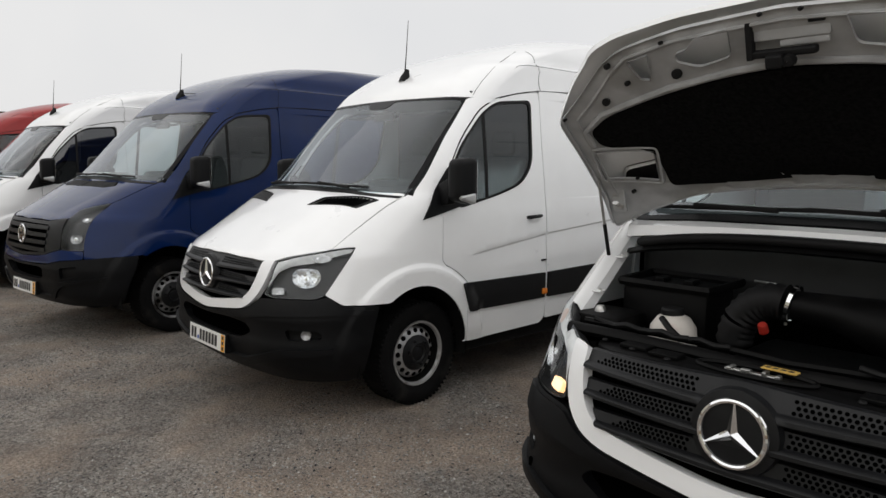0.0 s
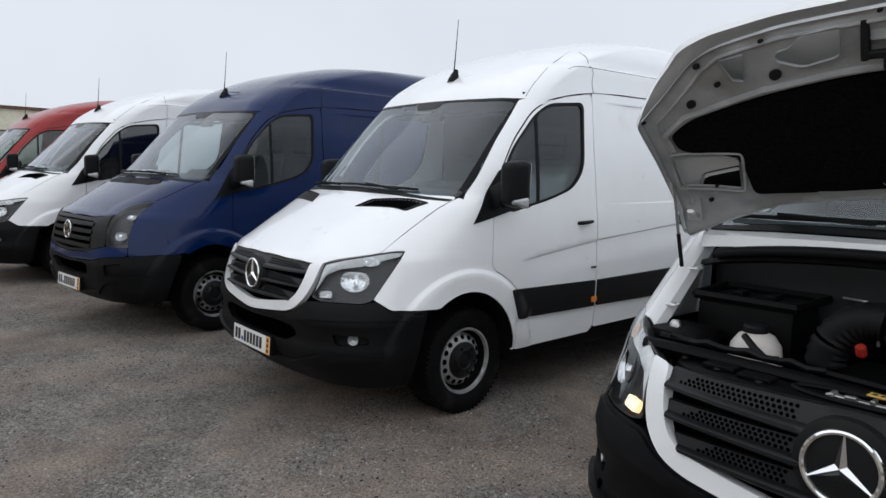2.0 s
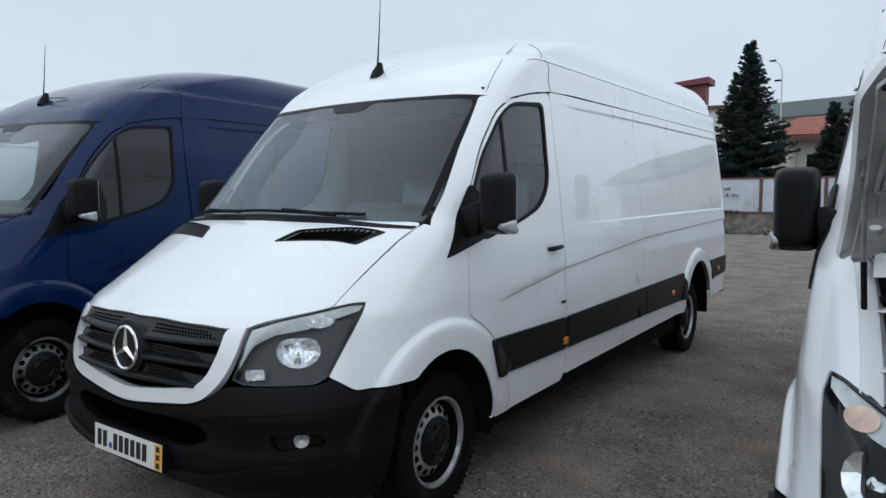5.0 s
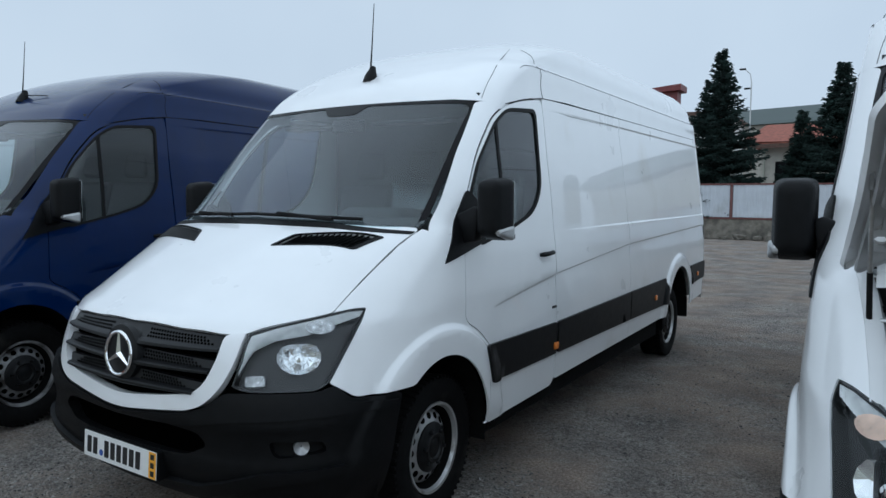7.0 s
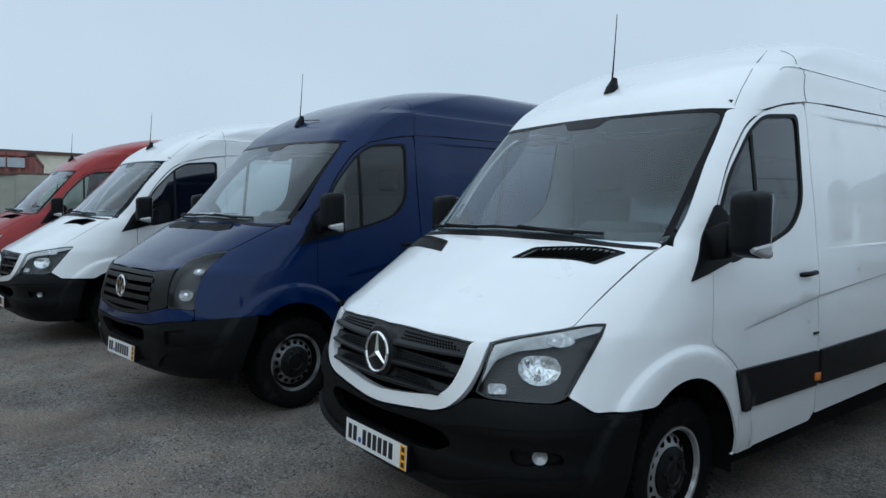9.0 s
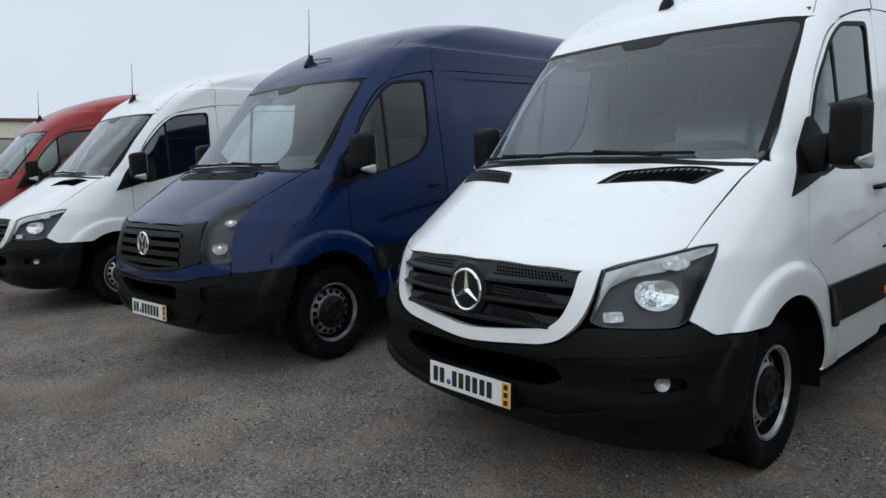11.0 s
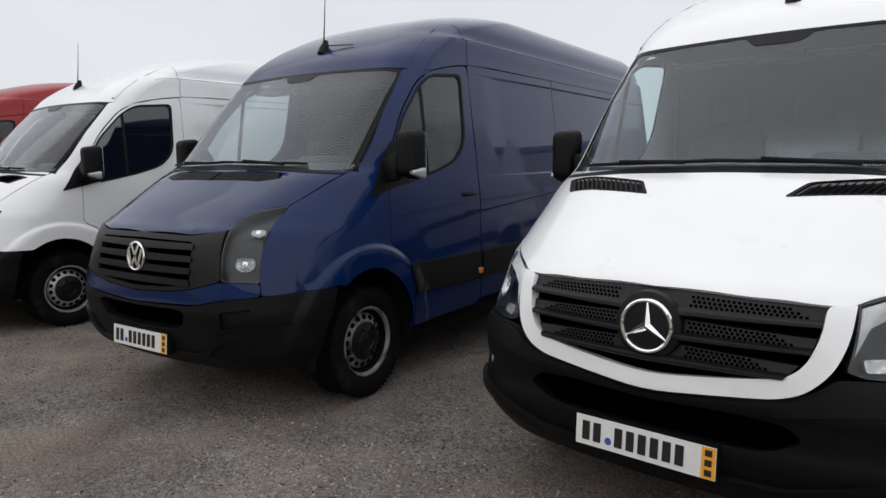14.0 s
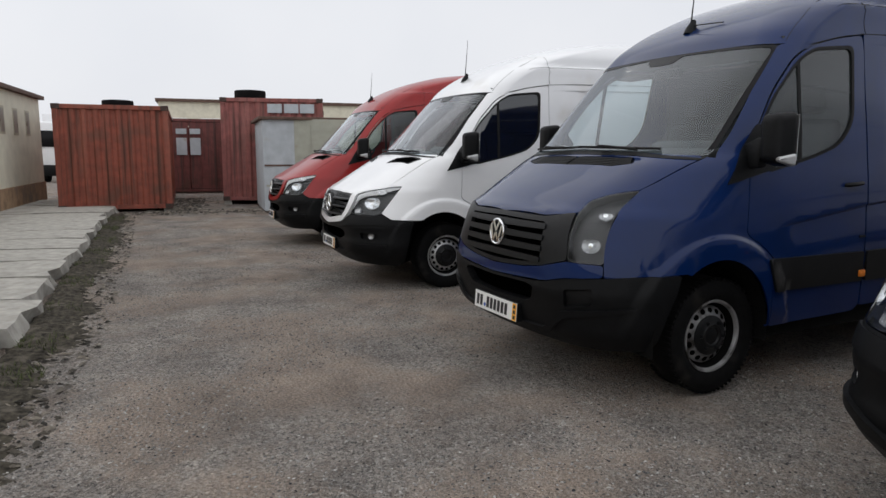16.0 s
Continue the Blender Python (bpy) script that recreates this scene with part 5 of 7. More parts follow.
LAMP_GLOW.node_tree.nodes["Principled BSDF"].inputs["Emission Strength"].default_value = 1.5



# ---------------------------------------------------------------- the open van's bonnet inside and engine
SHEET_GREY = material("grey_undercoat_sheet", (0.40, 0.405, 0.41), 0.42, spread=0.10, scale=9, dirt=(0.31, 0.31, 0.30), dirt_at=0.52, dirt_scale=4, spec=0.3)
MAT_BLACK = material("black_felt_mat", (0.006, 0.006, 0.006), 0.98, spread=0.3, scale=80, bump=0.002, bump_scale=150, spec=0.05)
BAY_BLACK = material("black_engine_plastic", (0.003, 0.003, 0.0032), 0.5, spread=0.15, scale=20, dirt=(0.008, 0.0077, 0.0073), dirt_at=0.57, dirt_scale=6, spec=0.1)
BOTTLE = material("milky_tank_plastic", (0.62, 0.58, 0.54), 0.5, spread=0.06, scale=12, dirt=(0.55, 0.36, 0.32), dirt_at=0.6, dirt_scale=8)
RED_CAP = material("red_cap_plastic", (0.32, 0.02, 0.012), 0.45, spread=0.1, scale=20)
YELLOW = material("yellow_sticker", (0.62, 0.40, 0.10), 0.5, spread=0.08, scale=40)
METAL = material("bare_metal", (0.45, 0.45, 0.44), 0.35, metal=0.9, spread=0.12, scale=25)


def bonnet_inside(hood, skin):
    """Pressed inner frame with openings, felt mat, latch and rubber stops under the bonnet."""
    mirror_half = lambda L: L + [(-p[0], *p[1:]) for p in reversed(L) if p[0] > 0]
    half = [(0, -.972, .02), (.30, -.950, .05), (.50, -.905, .05), (.572, -.862, .012), (.68, -.765, .05), (.792, -.668, .010), (.806, -.45, .05), (.828, -.21, .05), (.842, -.095, .02), (.70, -.17, .05), (.45, -.265, .05), (0, -.325, .1)]
    holes = []
    for s in (1, -1):
        holes.append([(s * .522, -.484, .008), (s * .728, -.498, .008), (s * .748, -.366, .008), (s * .556, -.336, .008)])
        holes.append([(s * .140, -.922, .01), (s * .235, -.908, .02), (s * .268, -.872, .012), (s * .302, -.866, .012), (s * .308, -.838, .012), (s * .248, -.812, .02), (s * .152, -.836, .02)])
        holes.append([(s * .388, -.870, .006), (s * .462, -.858, .006), (s * .441, -.790, .006), (s * .411, -.783, .006)])
    holes = [[(p[0] * 1.04, *p[1:]) for p in h] for h in holes]

    def sag(me):
        """The inner frame is flatter than the skin and hangs lower in the middle."""
        ring = np.array([p[:2] for p in mirror_half(half)])
        a, d = ring, np.roll(ring, -1, 0) - ring
        for v in me.vertices:
            p = np.array(v.co[:2])
            t = np.clip(((p - a) * d).sum(1) / np.maximum((d * d).sum(1), 1e-9), 0, 1)
            near = float(np.sqrt((((a + t[:, None] * d) - p) ** 2).sum(1)).min())
            v.co.z -= .03 * max(0, 1 - (v.co.x / .65) ** 2) * min(1, near / .05)
            v.co.z += .024 * max(0, 1 - near / .045) if v.co.y < -.2 else 0
        return me
    part("bonnet_frame", sag(panel("bonnet_frame", skin, "top", mirror_half(half), holes, step=.03, off=-.040, thick=.010)), SHEET_GREY, hood, "grey pressed inner frame")
    mat_half = [(0, -.783, .05), (.16, -.768, .1), (.36, -.728, .1), (.62, -.648, .05), (.695, -.592, .02), (.69, -.535, .02), (.66, -.515, .03), (.56, -.500, .02), (.512, -.470, .02), (.512, -.31, .03), (.33, -.312, .08), (.105, -.340, .1), (0, -.345, .1)]
    mat_half = [(p[0] * 1.05, *p[1:]) for p in mat_half]
    part("bonnet_mat", sag(panel("bonnet_mat", skin, "top", mirror_half(mat_half), step=.04, off=-.048, thick=-.008)), MAT_BLACK, hood, "black felt mat")

    def bead(name, line, r, off, closed=False, mat=SHEET_GREY, label=""):
        """A pressed ridge or hem that runs along a line of the inner frame."""
        for s in (1, -1):
            uv = soft_loop(line, .02, .03) if closed else np.concatenate([np.linspace(p[:2], q[:2], 6, endpoint=False) for p, q in zip(line, line[1:])] + [np.array([line[-1][:2]])])
            P, n = lift_n(skin, "top", uv * [s, 1])
            P = P + n * off
            me = tube(name, list(P) + ([P[0]] if closed else []), r, 6, .8)
            part(name, me if mat is WHITE else sag(me), mat, hood, label)
    bead("mat_ridge", [(0, -.800), (.17, -.785), (.38, -.746), (.66, -.664), (.745, -.60), (.745, -.53)], .011, -.046)
    bead("rim_ridge", [(0, -.925), (.30, -.905), (.48, -.866), (.545, -.825), (.65, -.735), (.745, -.655), (.765, -.45), (.78, -.22)], .006, -.042)
    bead("window_ridge", [(.525, -.50, .02), (.765, -.515, .02), (.792, -.352, .02), (.567, -.318, .02)], .007, -.045, True)
    for x, y, r in ((.545, -.848, .010), (.505, -.779, .009), (.612, -.715, .014), (.332, -.795, .016), (.775, -.665, .006), (.342, -.905, .006), (.05, -.952, .006), (.66, -.35, .006), (.70, -.28, .008)):
        for s in (1, -1):
            P, n = lift_n(skin, "top", np.array([[x * s, y]]))
            p = P[0] - n[0] * .042 - np.array([0, 0, .03 * max(0, 1 - (x / .65) ** 2)])
            part("rubber_stop", kept(("stop", r), lambda: lathe("rubber_stop", [(.001, .0), (r * .7, .0), (r, -.006), (r, -.016), (.001, -.018)], 14, "z")), RUBBER, hood, at=Matrix.Translation(p))
    # latch striker on its pale raised boss
    P, n = lift_n(skin, "top", np.array([[0, -.868]]))
    bm = bmesh.new()
    block(bm, -.085, .105, -.055, .0, -.016, 0, .006)
    block(bm, -.02, .10, .0, .02, -.010, 0, .004)
    part("latch_boss", bm_mesh("latch_boss", bm, True), SHEET_GREY, hood, "pale raised sheet boss", at=Matrix.Translation(P[0] - n[0] * .040 - np.array([0, 0, .03])))
    bm = bmesh.new()
    block(bm, -.100, -.082, -.060, .045, -.030, 0, .004)
    block(bm, -.09, .075, .020, .042, -.028, 0, .006)
    block(bm, -.045, .0, .030, .070, -.055, -.015, .008)
    block(bm, .055, .095, -.050, -.040, -.024, -.012, .003)
    part("bonnet_latch", bm_mesh("bonnet_latch", bm), RUBBER, hood, "black latch striker", at=Matrix.Translation(P[0] - n[0] * .045 - np.array([0, 0, .03])))
    part("latch_roller", lathe("latch_roller", [(.001, -.026), (.014, -.024), (.018, -.01), (.018, .0)], 16, "z"), RUBBER, hood, at=Matrix.Translation(Vector(P[0] - n[0] * .06) + Vector((.01, .045, -.04))))
    for s in (1, -1):
        bm = bmesh.new()
        block(bm, -.03, .03, -.05, .05, -.012, 0, .004)
        P, n = lift_n(skin, "top", np.array([[.775 * s, -.24]]))
        plate = part("hinge_plate", bm_mesh("hinge_plate", bm), SHEET_GREY, hood, at=Matrix.Translation(P[0] - n[0] * .045))
        for dx, dy in ((-.012, -.03), (.012, .025)):
            part("hinge_bolt", kept("hbolt", lambda: lathe("hinge_bolt", [(.001, -.008), (.008, -.007), (.010, .0)], 10, "z")), METAL, plate, at=pose(dx, dy, -.012))


def ribbon(name, rows):
    """A bent sheet through rows of points."""
    R = [np.array(r, float) for r in rows]
    m = len(R[0])
    V = np.concatenate(R)
    F = [(i * m + j, i * m + j + 1, (i + 1) * m + j + 1, (i + 1) * m + j) for i in range(len(R) - 1) for j in range(m - 1)]
    me = mesh_from(name, V, F)
    bm = bmesh.new()
    bm.from_mesh(me)
    bmesh.ops.solidify(bm, geom=bm.faces[:], thickness=.003)
    return bm_mesh(name, bm, True, 30)


def engine_bay(root, skin):
    """What shows with the bonnet up, in the van's own space."""
    def add(name, me, mat, label="", at=None, parent=None):
        return part(name, me, mat, parent or root, label, at)
    bay = new("engine_bay")
    bay.parent = root
    # tub: floor, wheel-arch walls, scuttle; near-black paints the bay's deep shade
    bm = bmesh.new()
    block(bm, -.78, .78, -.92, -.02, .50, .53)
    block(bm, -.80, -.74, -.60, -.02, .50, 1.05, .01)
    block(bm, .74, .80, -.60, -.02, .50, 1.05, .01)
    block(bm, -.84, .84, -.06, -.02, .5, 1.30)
    add("bay_tub", bm_mesh("bay_tub", bm), DEEP_SHADE, parent=bay)
    # painted flanges of both fenders and the painted scuttle under the screen
    for s in (1, -1):
        _, seam = lift(skin, "top", np.array(HOOD_SEAM, float))
        outer = [(s * (p[0] + .004), p[1], p[2] - .008) for p in seam]
        inner = [(s * (p[0] - .045), p[1] - .01, p[2] - .035) for p in seam]
        low = [(s * (p[0] - .06), p[1] - .01, p[2] - .075) for p in seam]
        add("fender_flange", ribbon("fender_flange", [outer, [(s * (p[0] - .02), p[1], p[2] - .012) for p in seam], inner, low]), WHITE, "white painted fender edge", parent=bay)
        for k in (1, 3, 5):
            x, y, z = inner[k]
            add("flange_tab", box("flange_tab", x - .02 - .015 * s, x + .02 - .015 * s, y - .022, y + .022, z - .004, z + .003, .002), WHITE, parent=bay)
            add("flange_bolt", lathe("flange_bolt", [(.001, .006), (.007, .006), (.008, .0)], 10, "z"), METAL, parent=bay, at=pose(x - .02 * s, y, z + .002))
    xs = np.linspace(-.80, .80, 33)
    P, n = lift_n(skin, "front", np.stack([xs, 1.412 - .028 * (np.abs(xs) / .8) ** 2], 1))
    dip = -.05 * (np.abs(xs) / .8) ** 3
    add("scuttle", ribbon("scuttle", [P + [0, .01, -.004], P + [0, -.05, -.022], P + np.stack([0 * xs, 0 * xs - .06, dip * .4 - .05], 1)]), WHITE, "white painted scuttle edge", parent=bay)
    seal = P + np.stack([0 * xs, 0 * xs - .075, dip - .055], 1)
    add("scuttle_seal", tube("scuttle_seal", seal[2:-2], .019, 8), RUBBER, "thick black rubber seal", parent=bay)
    add("scuttle_wall", ribbon("scuttle_wall", [seal + [0, .01, -.020], seal + [0, -.004, -.034], seal + [0, .02, -.042]]), BAY_BLACK, parent=bay)
    # front cover over the grille with its rim
    cover = [(0, -.955, .02), (.35, -.93, .05), (.50, -.885, .03), (.56, -.84, .03), (.60, -.74, .05), (.40, -.74, .08), (.20, -.80, .05), (0, -.80, .05)]
    def slab(name, pts, z0, z1, bevel=.008):
        outl = soft_loop(pts + [(-p[0], *p[1:]) for p in reversed(pts) if p[0] > 0], .02, .06)
        me = prism(name, [tuple(p) for p in outl], z1 - z0, "z", bevel, True)
        for v in me.vertices:
            v.co.z += z0 - .12 * (v.co.x ** 2) * .2
        return me
    add("radiator_cover", slab("radiator_cover", cover, .955, 1.0), BAY_BLACK, "black moulded cover above the grille", parent=bay)
    rim = [(x, -.70 + .10 * math.cos(x * 2.2) - .14 + .05 * abs(x), .99 + .045 * abs(x)) for x in np.linspace(-.70, .70, 25)]
    add("cover_rim", tube("cover_rim", rim, .028, 8, .8), BAY_BLACK, "black curved plastic rim", parent=bay)
    inner_rim = [(x * 1.0, y + .10, z + .01) for x, y, z in rim]
    add("inner_rim", tube("inner_rim", inner_rim, .012, 6), BAY_BLACK, parent=bay)
    bm = bmesh.new()
    for a, b in zip(rim[:-1], rim[1:]):
        v = [bm.verts.new(p) for p in ((a[0], a[1], a[2]), (b[0], b[1], b[2]), (b[0], b[1] + .11, b[2] - .02), (a[0], a[1] + .11, a[2] - .02))]
        bm.faces.new(v)
    bmesh.ops.remove_doubles(bm, verts=bm.verts, dist=1e-4)
    bmesh.ops.solidify(bm, geom=bm.faces[:], thickness=.012)
    add("cover_shelf", bm_mesh("cover_shelf", bm, True), BAY_BLACK, parent=bay)
    # ribs on the cover
    for x in (-.42, -.30, .30, .42):
        add("cover_rib", box("cover_rib", x - .05, x + .05, -.90 + .3 * x * x, -.84 + .3 * x * x, .997, 1.012, .004), BAY_BLACK, parent=bay)
    # latch bracket and sticker
    bm = bmesh.new()
    block(bm, -.11, .05, -.858, -.838, 1.0, 1.010, .003)
    block(bm, -.10, -.085, -.870, -.825, 1.0, 1.016, .003)
    block(bm, -.06, -.03, -.868, -.850, 1.0, 1.018, .003)
    block(bm, .0, .012, -.866, -.83, 1.0, 1.020, .003)
    block(bm, .035, .05, -.862, -.84, 1.0, 1.015, .003)
    add("latch_bracket", bm_mesh("latch_bracket", bm), METAL, "bare metal latch bracket", parent=bay)
    add("warning_sticker", box("warning_sticker", .03, .13, -.80, -.765, 1.012, 1.0165, .001), YELLOW, "yellow warning sticker", parent=bay, at=pose(0, 0, 0, 0, 0, -4))
    bm = bmesh.new()
    for k in range(4):
        block(bm, .038 + .022 * k, .052 + .022 * k, -.79, -.775, 1.0166, 1.0172)
    add("sticker_print", bm_mesh("sticker_print", bm), INK, parent=bay, at=pose(0, 0, 0, 0, 0, -4))
    dish = [(-.03 + .17 * math.cos(a), -.835 + .055 * math.sin(a), 1.004) for a in np.linspace(0, 2 * math.pi, 33)]
    add("latch_dish", tube("latch_dish", dish, .008, 6), BAY_BLACK, "black moulded ring round the latch", parent=bay)
    for x0, x1, y, z in ((-.66, -.30, -.70, 1.035), (.20, .62, -.68, 1.03), (-.55, -.18, -.655, 1.02)):
        add("cable_conduit", tube("cable_conduit", [(x0 + (x1 - x0) * k / 8, y + .012 * math.sin(k * 1.7), z + .008 * math.cos(k * 2.1)) for k in range(9)], .010, 7), RUBBER, "black cable conduit", parent=bay)
    for x, y, z in ((-.60, -.30, 1.165), (-.48, -.30, 1.165)):
        add("box_clip", box("box_clip", x - .02, x + .02, y - .035, y + .035, z - .015, z + .004, .004), BAY_BLACK, parent=bay)
    for x in (-.55, -.42, -.28, .26, .40, .54):
        add("cover_clip", lathe("cover_clip", [(.001, .006), (.009, .005), (.012, .0)], 10, "z"), RUBBER, parent=bay, at=pose(x, -.905 + .33 * x * x, 1.0))
    # battery box with its grey label
    add("battery_box", box("battery_box", -.72, -.36, -.42, -.16, .80, 1.15, .03, True), BAY_BLACK, "black battery box", parent=bay)
    add("box_rim", tube("box_rim", [(-.72, -.42, 1.15), (-.36, -.42, 1.15), (-.34, -.16, 1.16), (-.72, -.16, 1.16), (-.72, -.42, 1.15)], .018, 6), BAY_BLACK, parent=bay)
    add("box_label", box("box_label", -.64, -.42, -.19, -.165, 1.10, 1.145, .006), SHEET_GREY, "dusty grey strip", parent=bay)
    # tank
    add("washer_tank", lathe("washer_tank", [(.001, .062), (.036, .060), (.060, .048), (.082, .015), (.088, -.03), (.084, -.15), (.001, -.15)], 28, "z", 60), BOTTLE, "milky white fluid tank", parent=bay, at=pose(-.45, -.50, 1.005))
    add("tank_cap", lathe("tank_cap", [(.001, .026), (.036, .026), (.042, .018), (.042, .0)], 20, "z"), RUBBER, "black tank cap", parent=bay, at=pose(-.455, -.50, 1.063))
    add("tank_strap", tube("tank_strap", [(-.47, -.555, 1.055), (-.42, -.585, 1.025), (-.375, -.59, .995)], .012, 6), RUBBER, parent=bay)
    # hose with folds, clamp, duct, engine cover
    path = []
    for k in range(22):
        a = math.pi * (1.0 - k / 21 * .55)
        path.append((-.10 + .14 * math.cos(a), -.46, .99 + .17 * math.sin(a)))
    add("intake_hose", tube("intake_hose", path, [.058 + (.006 if k % 2 else 0) for k in range(22)], 14), RUBBER, "black ribbed intake hose", parent=bay)
    add("hose_clamp", lathe("hose_clamp", [(.064, -.006), (.067, -.006), (.067, .006), (.064, .006)], 26, "x"), CHROME, "bright hose clamp", parent=bay, at=pose(-.055, -.46, 1.158, 0, 12, 0))
    add("air_duct", tube("air_duct", [(-.05, -.46, 1.155), (.08, -.45, 1.145), (.20, -.44, 1.12), (.45, -.42, 1.08), (.70, -.40, 1.06)], [.06, .075, .11, .14, .14], 16, .8), BAY_BLACK, "large black air duct", parent=bay)
    add("engine_cover", box("engine_cover", -.25, .62, -.62, -.10, .72, .96, .05, True), BAY_BLACK, "black engine cover", parent=bay)
    add("filler_cap", lathe("filler_cap", [(.001, .014), (.013, .014), (.016, .009), (.016, -.02)], 18, "z"), RED_CAP, "red oil filler cap", parent=bay, at=pose(-.125, -.52, 1.075, 35))
    add("fluid_cap", lathe("fluid_cap", [(.001, .02), (.016, .02), (.018, -.02)], 14, "z"), METAL, parent=bay, at=pose(.34, -.62, 1.0))
    add("brake_line", tube("brake_line", [(-.30, -.14, 1.17), (-.22, -.15, 1.17), (-.21, -.15, 1.10), (-.20, -.15, 1.07), (-.17, -.16, 1.065), (-.17, -.16, 1.02)], .006, 6), METAL, "thin metal line", parent=bay)
    add("side_cover", box("side_cover", -.80, -.58, -.66, -.44, .96, 1.05, .03, True), BAY_BLACK, "black side cover behind the headlight", parent=bay)
    add("side_cover", box("side_cover", .58, .80, -.66, -.44, .96, 1.05, .03, True), BAY_BLACK, "black side cover behind the headlight", parent=bay)
    add("mount_bolt", lathe("mount_bolt", [(.001, .02), (.014, .018), (.022, .005), (.022, -.02)], 14, "z"), METAL, parent=bay, at=pose(-.70, -.60, 1.055))
    for s in (1, -1):
        add("headlight_back", box("headlight_back", s * .70 - .1, s * .70 + .1, -.78, -.58, .84, .985, .03, True), BAY_BLACK, parent=bay)
    # gas strut
    add("gas_strut", tube("gas_strut", [(-.815, -.345, 1.17), (-.822, -.40, 1.37)], .008, 10), RUBBER, "black gas strut", parent=bay)
    add("strut_rod", tube("strut_rod", [(-.822, -.40, 1.37), (-.828, -.475, 1.63)], .006, 8), METAL, "thin steel strut rod", parent=bay)
    add("strut_bracket", prism("strut_bracket", [(-.50, 1.59), (-.455, 1.59), (-.445, 1.68), (-.515, 1.69)], .012, "x", .004, True), SHEET_GREY, parent=bay, at=pose(-.836, 0, 0))
    add("hinge_arm", tube("hinge_arm", [(-.80, -.06, 1.31), (-.805, -.20, 1.40), (-.80, -.36, 1.46)], .016, 6, .5), WHITE, "white hinge arm", parent=bay)
    add("hinge_arm", tube("hinge_arm", [(.80, -.06, 1.31), (.805, -.20, 1.40), (.80, -.36, 1.46)], .016, 6, .5), WHITE, "white hinge arm", parent=bay)


# ---------------------------------------------------------------- ground
def ground_material():
    m = bpy.data.materials.new("gravel_ground")
    m.use_nodes = True
    n, l = m.node_tree.nodes, m.node_tree.links
    b = n["Principled BSDF"]
    b.inputs["Specular IOR Level"].default_value = 0.2
    at = n.new("ShaderNodeTexCoord")

    def noise_tex(scale, detail=6, rough=.55):
        t = n.new("ShaderNodeTexNoise")
        t.inputs["Scale"].default_value, t.inputs["Detail"].default_value, t.inputs["Roughness"].default_value = scale, detail, rough
        l.new(at.outputs["Object"], t.inputs["Vector"])
        return t

    def ramp(src, a, b_, c0, c1):
        r = n.new("ShaderNodeValToRGB")
        r.color_ramp.elements[0].position, r.color_ramp.elements[1].position = a, b_
        r.color_ramp.elements[0].color, r.color_ramp.elements[1].color = (*c0, 1), (*c1, 1)
        l.new(src, r.inputs[0])
        return r

    def mix(fac, a, b_, mode="MIX"):
        x = n.new("ShaderNodeMixRGB")
        x.blend_type = mode
        if isinstance(fac, float):
            x.inputs[0].default_value = fac
        else:
            l.new(fac, x.inputs[0])
        l.new(a, x.inputs[1])
        l.new(b_, x.inputs[2])
        return x.outputs[0]
    stones = n.new("ShaderNodeTexVoronoi")
    stones.inputs["Scale"].default_value = 66
    chips = n.new("ShaderNodeTexVoronoi")
    chips.inputs["Scale"].default_value = 165
    warp = noise_tex(25, 3)
    shift = n.new("ShaderNodeMixRGB")
    shift.inputs[0].default_value = .03
    l.new(at.outputs["Object"], shift.inputs[1])
    l.new(warp.outputs["Color"], shift.inputs[2])
    for v in (stones, chips):
        l.new(shift.outputs[0], v.inputs["Vector"])
    tone_a = n.new("ShaderNodeSeparateColor")
    l.new(stones.outputs["Color"], tone_a.inputs[0])
    tone_b = n.new("ShaderNodeSeparateColor")
    l.new(chips.outputs["Color"], tone_b.inputs[0])
    grey = ramp(tone_a.outputs[0], 0.0, 1.0, (.03, .031, .034), (.60, .575, .545))
    fine = ramp(tone_b.outputs[1], 0.0, 1.0, (.03, .03, .031), (.60, .565, .525))
    gravel = mix(.5, grey.outputs[0], fine.outputs[0])
    sand = ramp(noise_tex(60, 8, .7).outputs[0], .34, .68, (.14, .112, .092), (.60, .505, .430))
    patch = ramp(noise_tex(.9, 7, .62).outputs[0], .44, .57, (0, 0, 0), (1, 1, 1))
    grain = ramp(noise_tex(14, 5, .7).outputs[0], .38, .62, (0, 0, 0), (1, 1, 1))
    where = n.new("ShaderNodeMath")
    where.operation = "MULTIPLY_ADD"
    l.new(grain.outputs[0], where.inputs[0])
    where.inputs[1].default_value = .30
    half = n.new("ShaderNodeMath")
    half.operation = "MULTIPLY"
    half.inputs[1].default_value = .72
    l.new(patch.outputs[0], half.inputs[0])
    l.new(half.outputs[0], where.inputs[2])
    col = mix(where.outputs[0], gravel, sand.outputs[0])
    blot = ramp(noise_tex(1.7, 6, .6).outputs[0], .3, .7, (.70, .685, .68), (1.40, 1.355, 1.31))
    col = mix(1.0, col, blot.outputs[0], "MULTIPLY")
    l.new(col, b.inputs["Base Color"])
    b.inputs["Roughness"].default_value = .92
    h = n.new("ShaderNodeMath")
    h.operation = "ADD"
    l.new(stones.outputs["Distance"], h.inputs[0])
    l.new(chips.outputs["Distance"], h.inputs[1])
    bp = n.new("ShaderNodeBump")
    bp.invert = True
    bp.inputs["Strength"].default_value, bp.inputs["Distance"].default_value = 1.0, .020
    l.new(h.outputs[0], bp.inputs["Height"])
    bp2 = n.new("ShaderNodeBump")
    bp2.inputs["Strength"].default_value, bp2.inputs["Distance"].default_value = .6, .03
    l.new(noise_tex(5, 6).outputs[0], bp2.inputs["Height"])
    l.new(bp.outputs[0], bp2.inputs["Normal"])
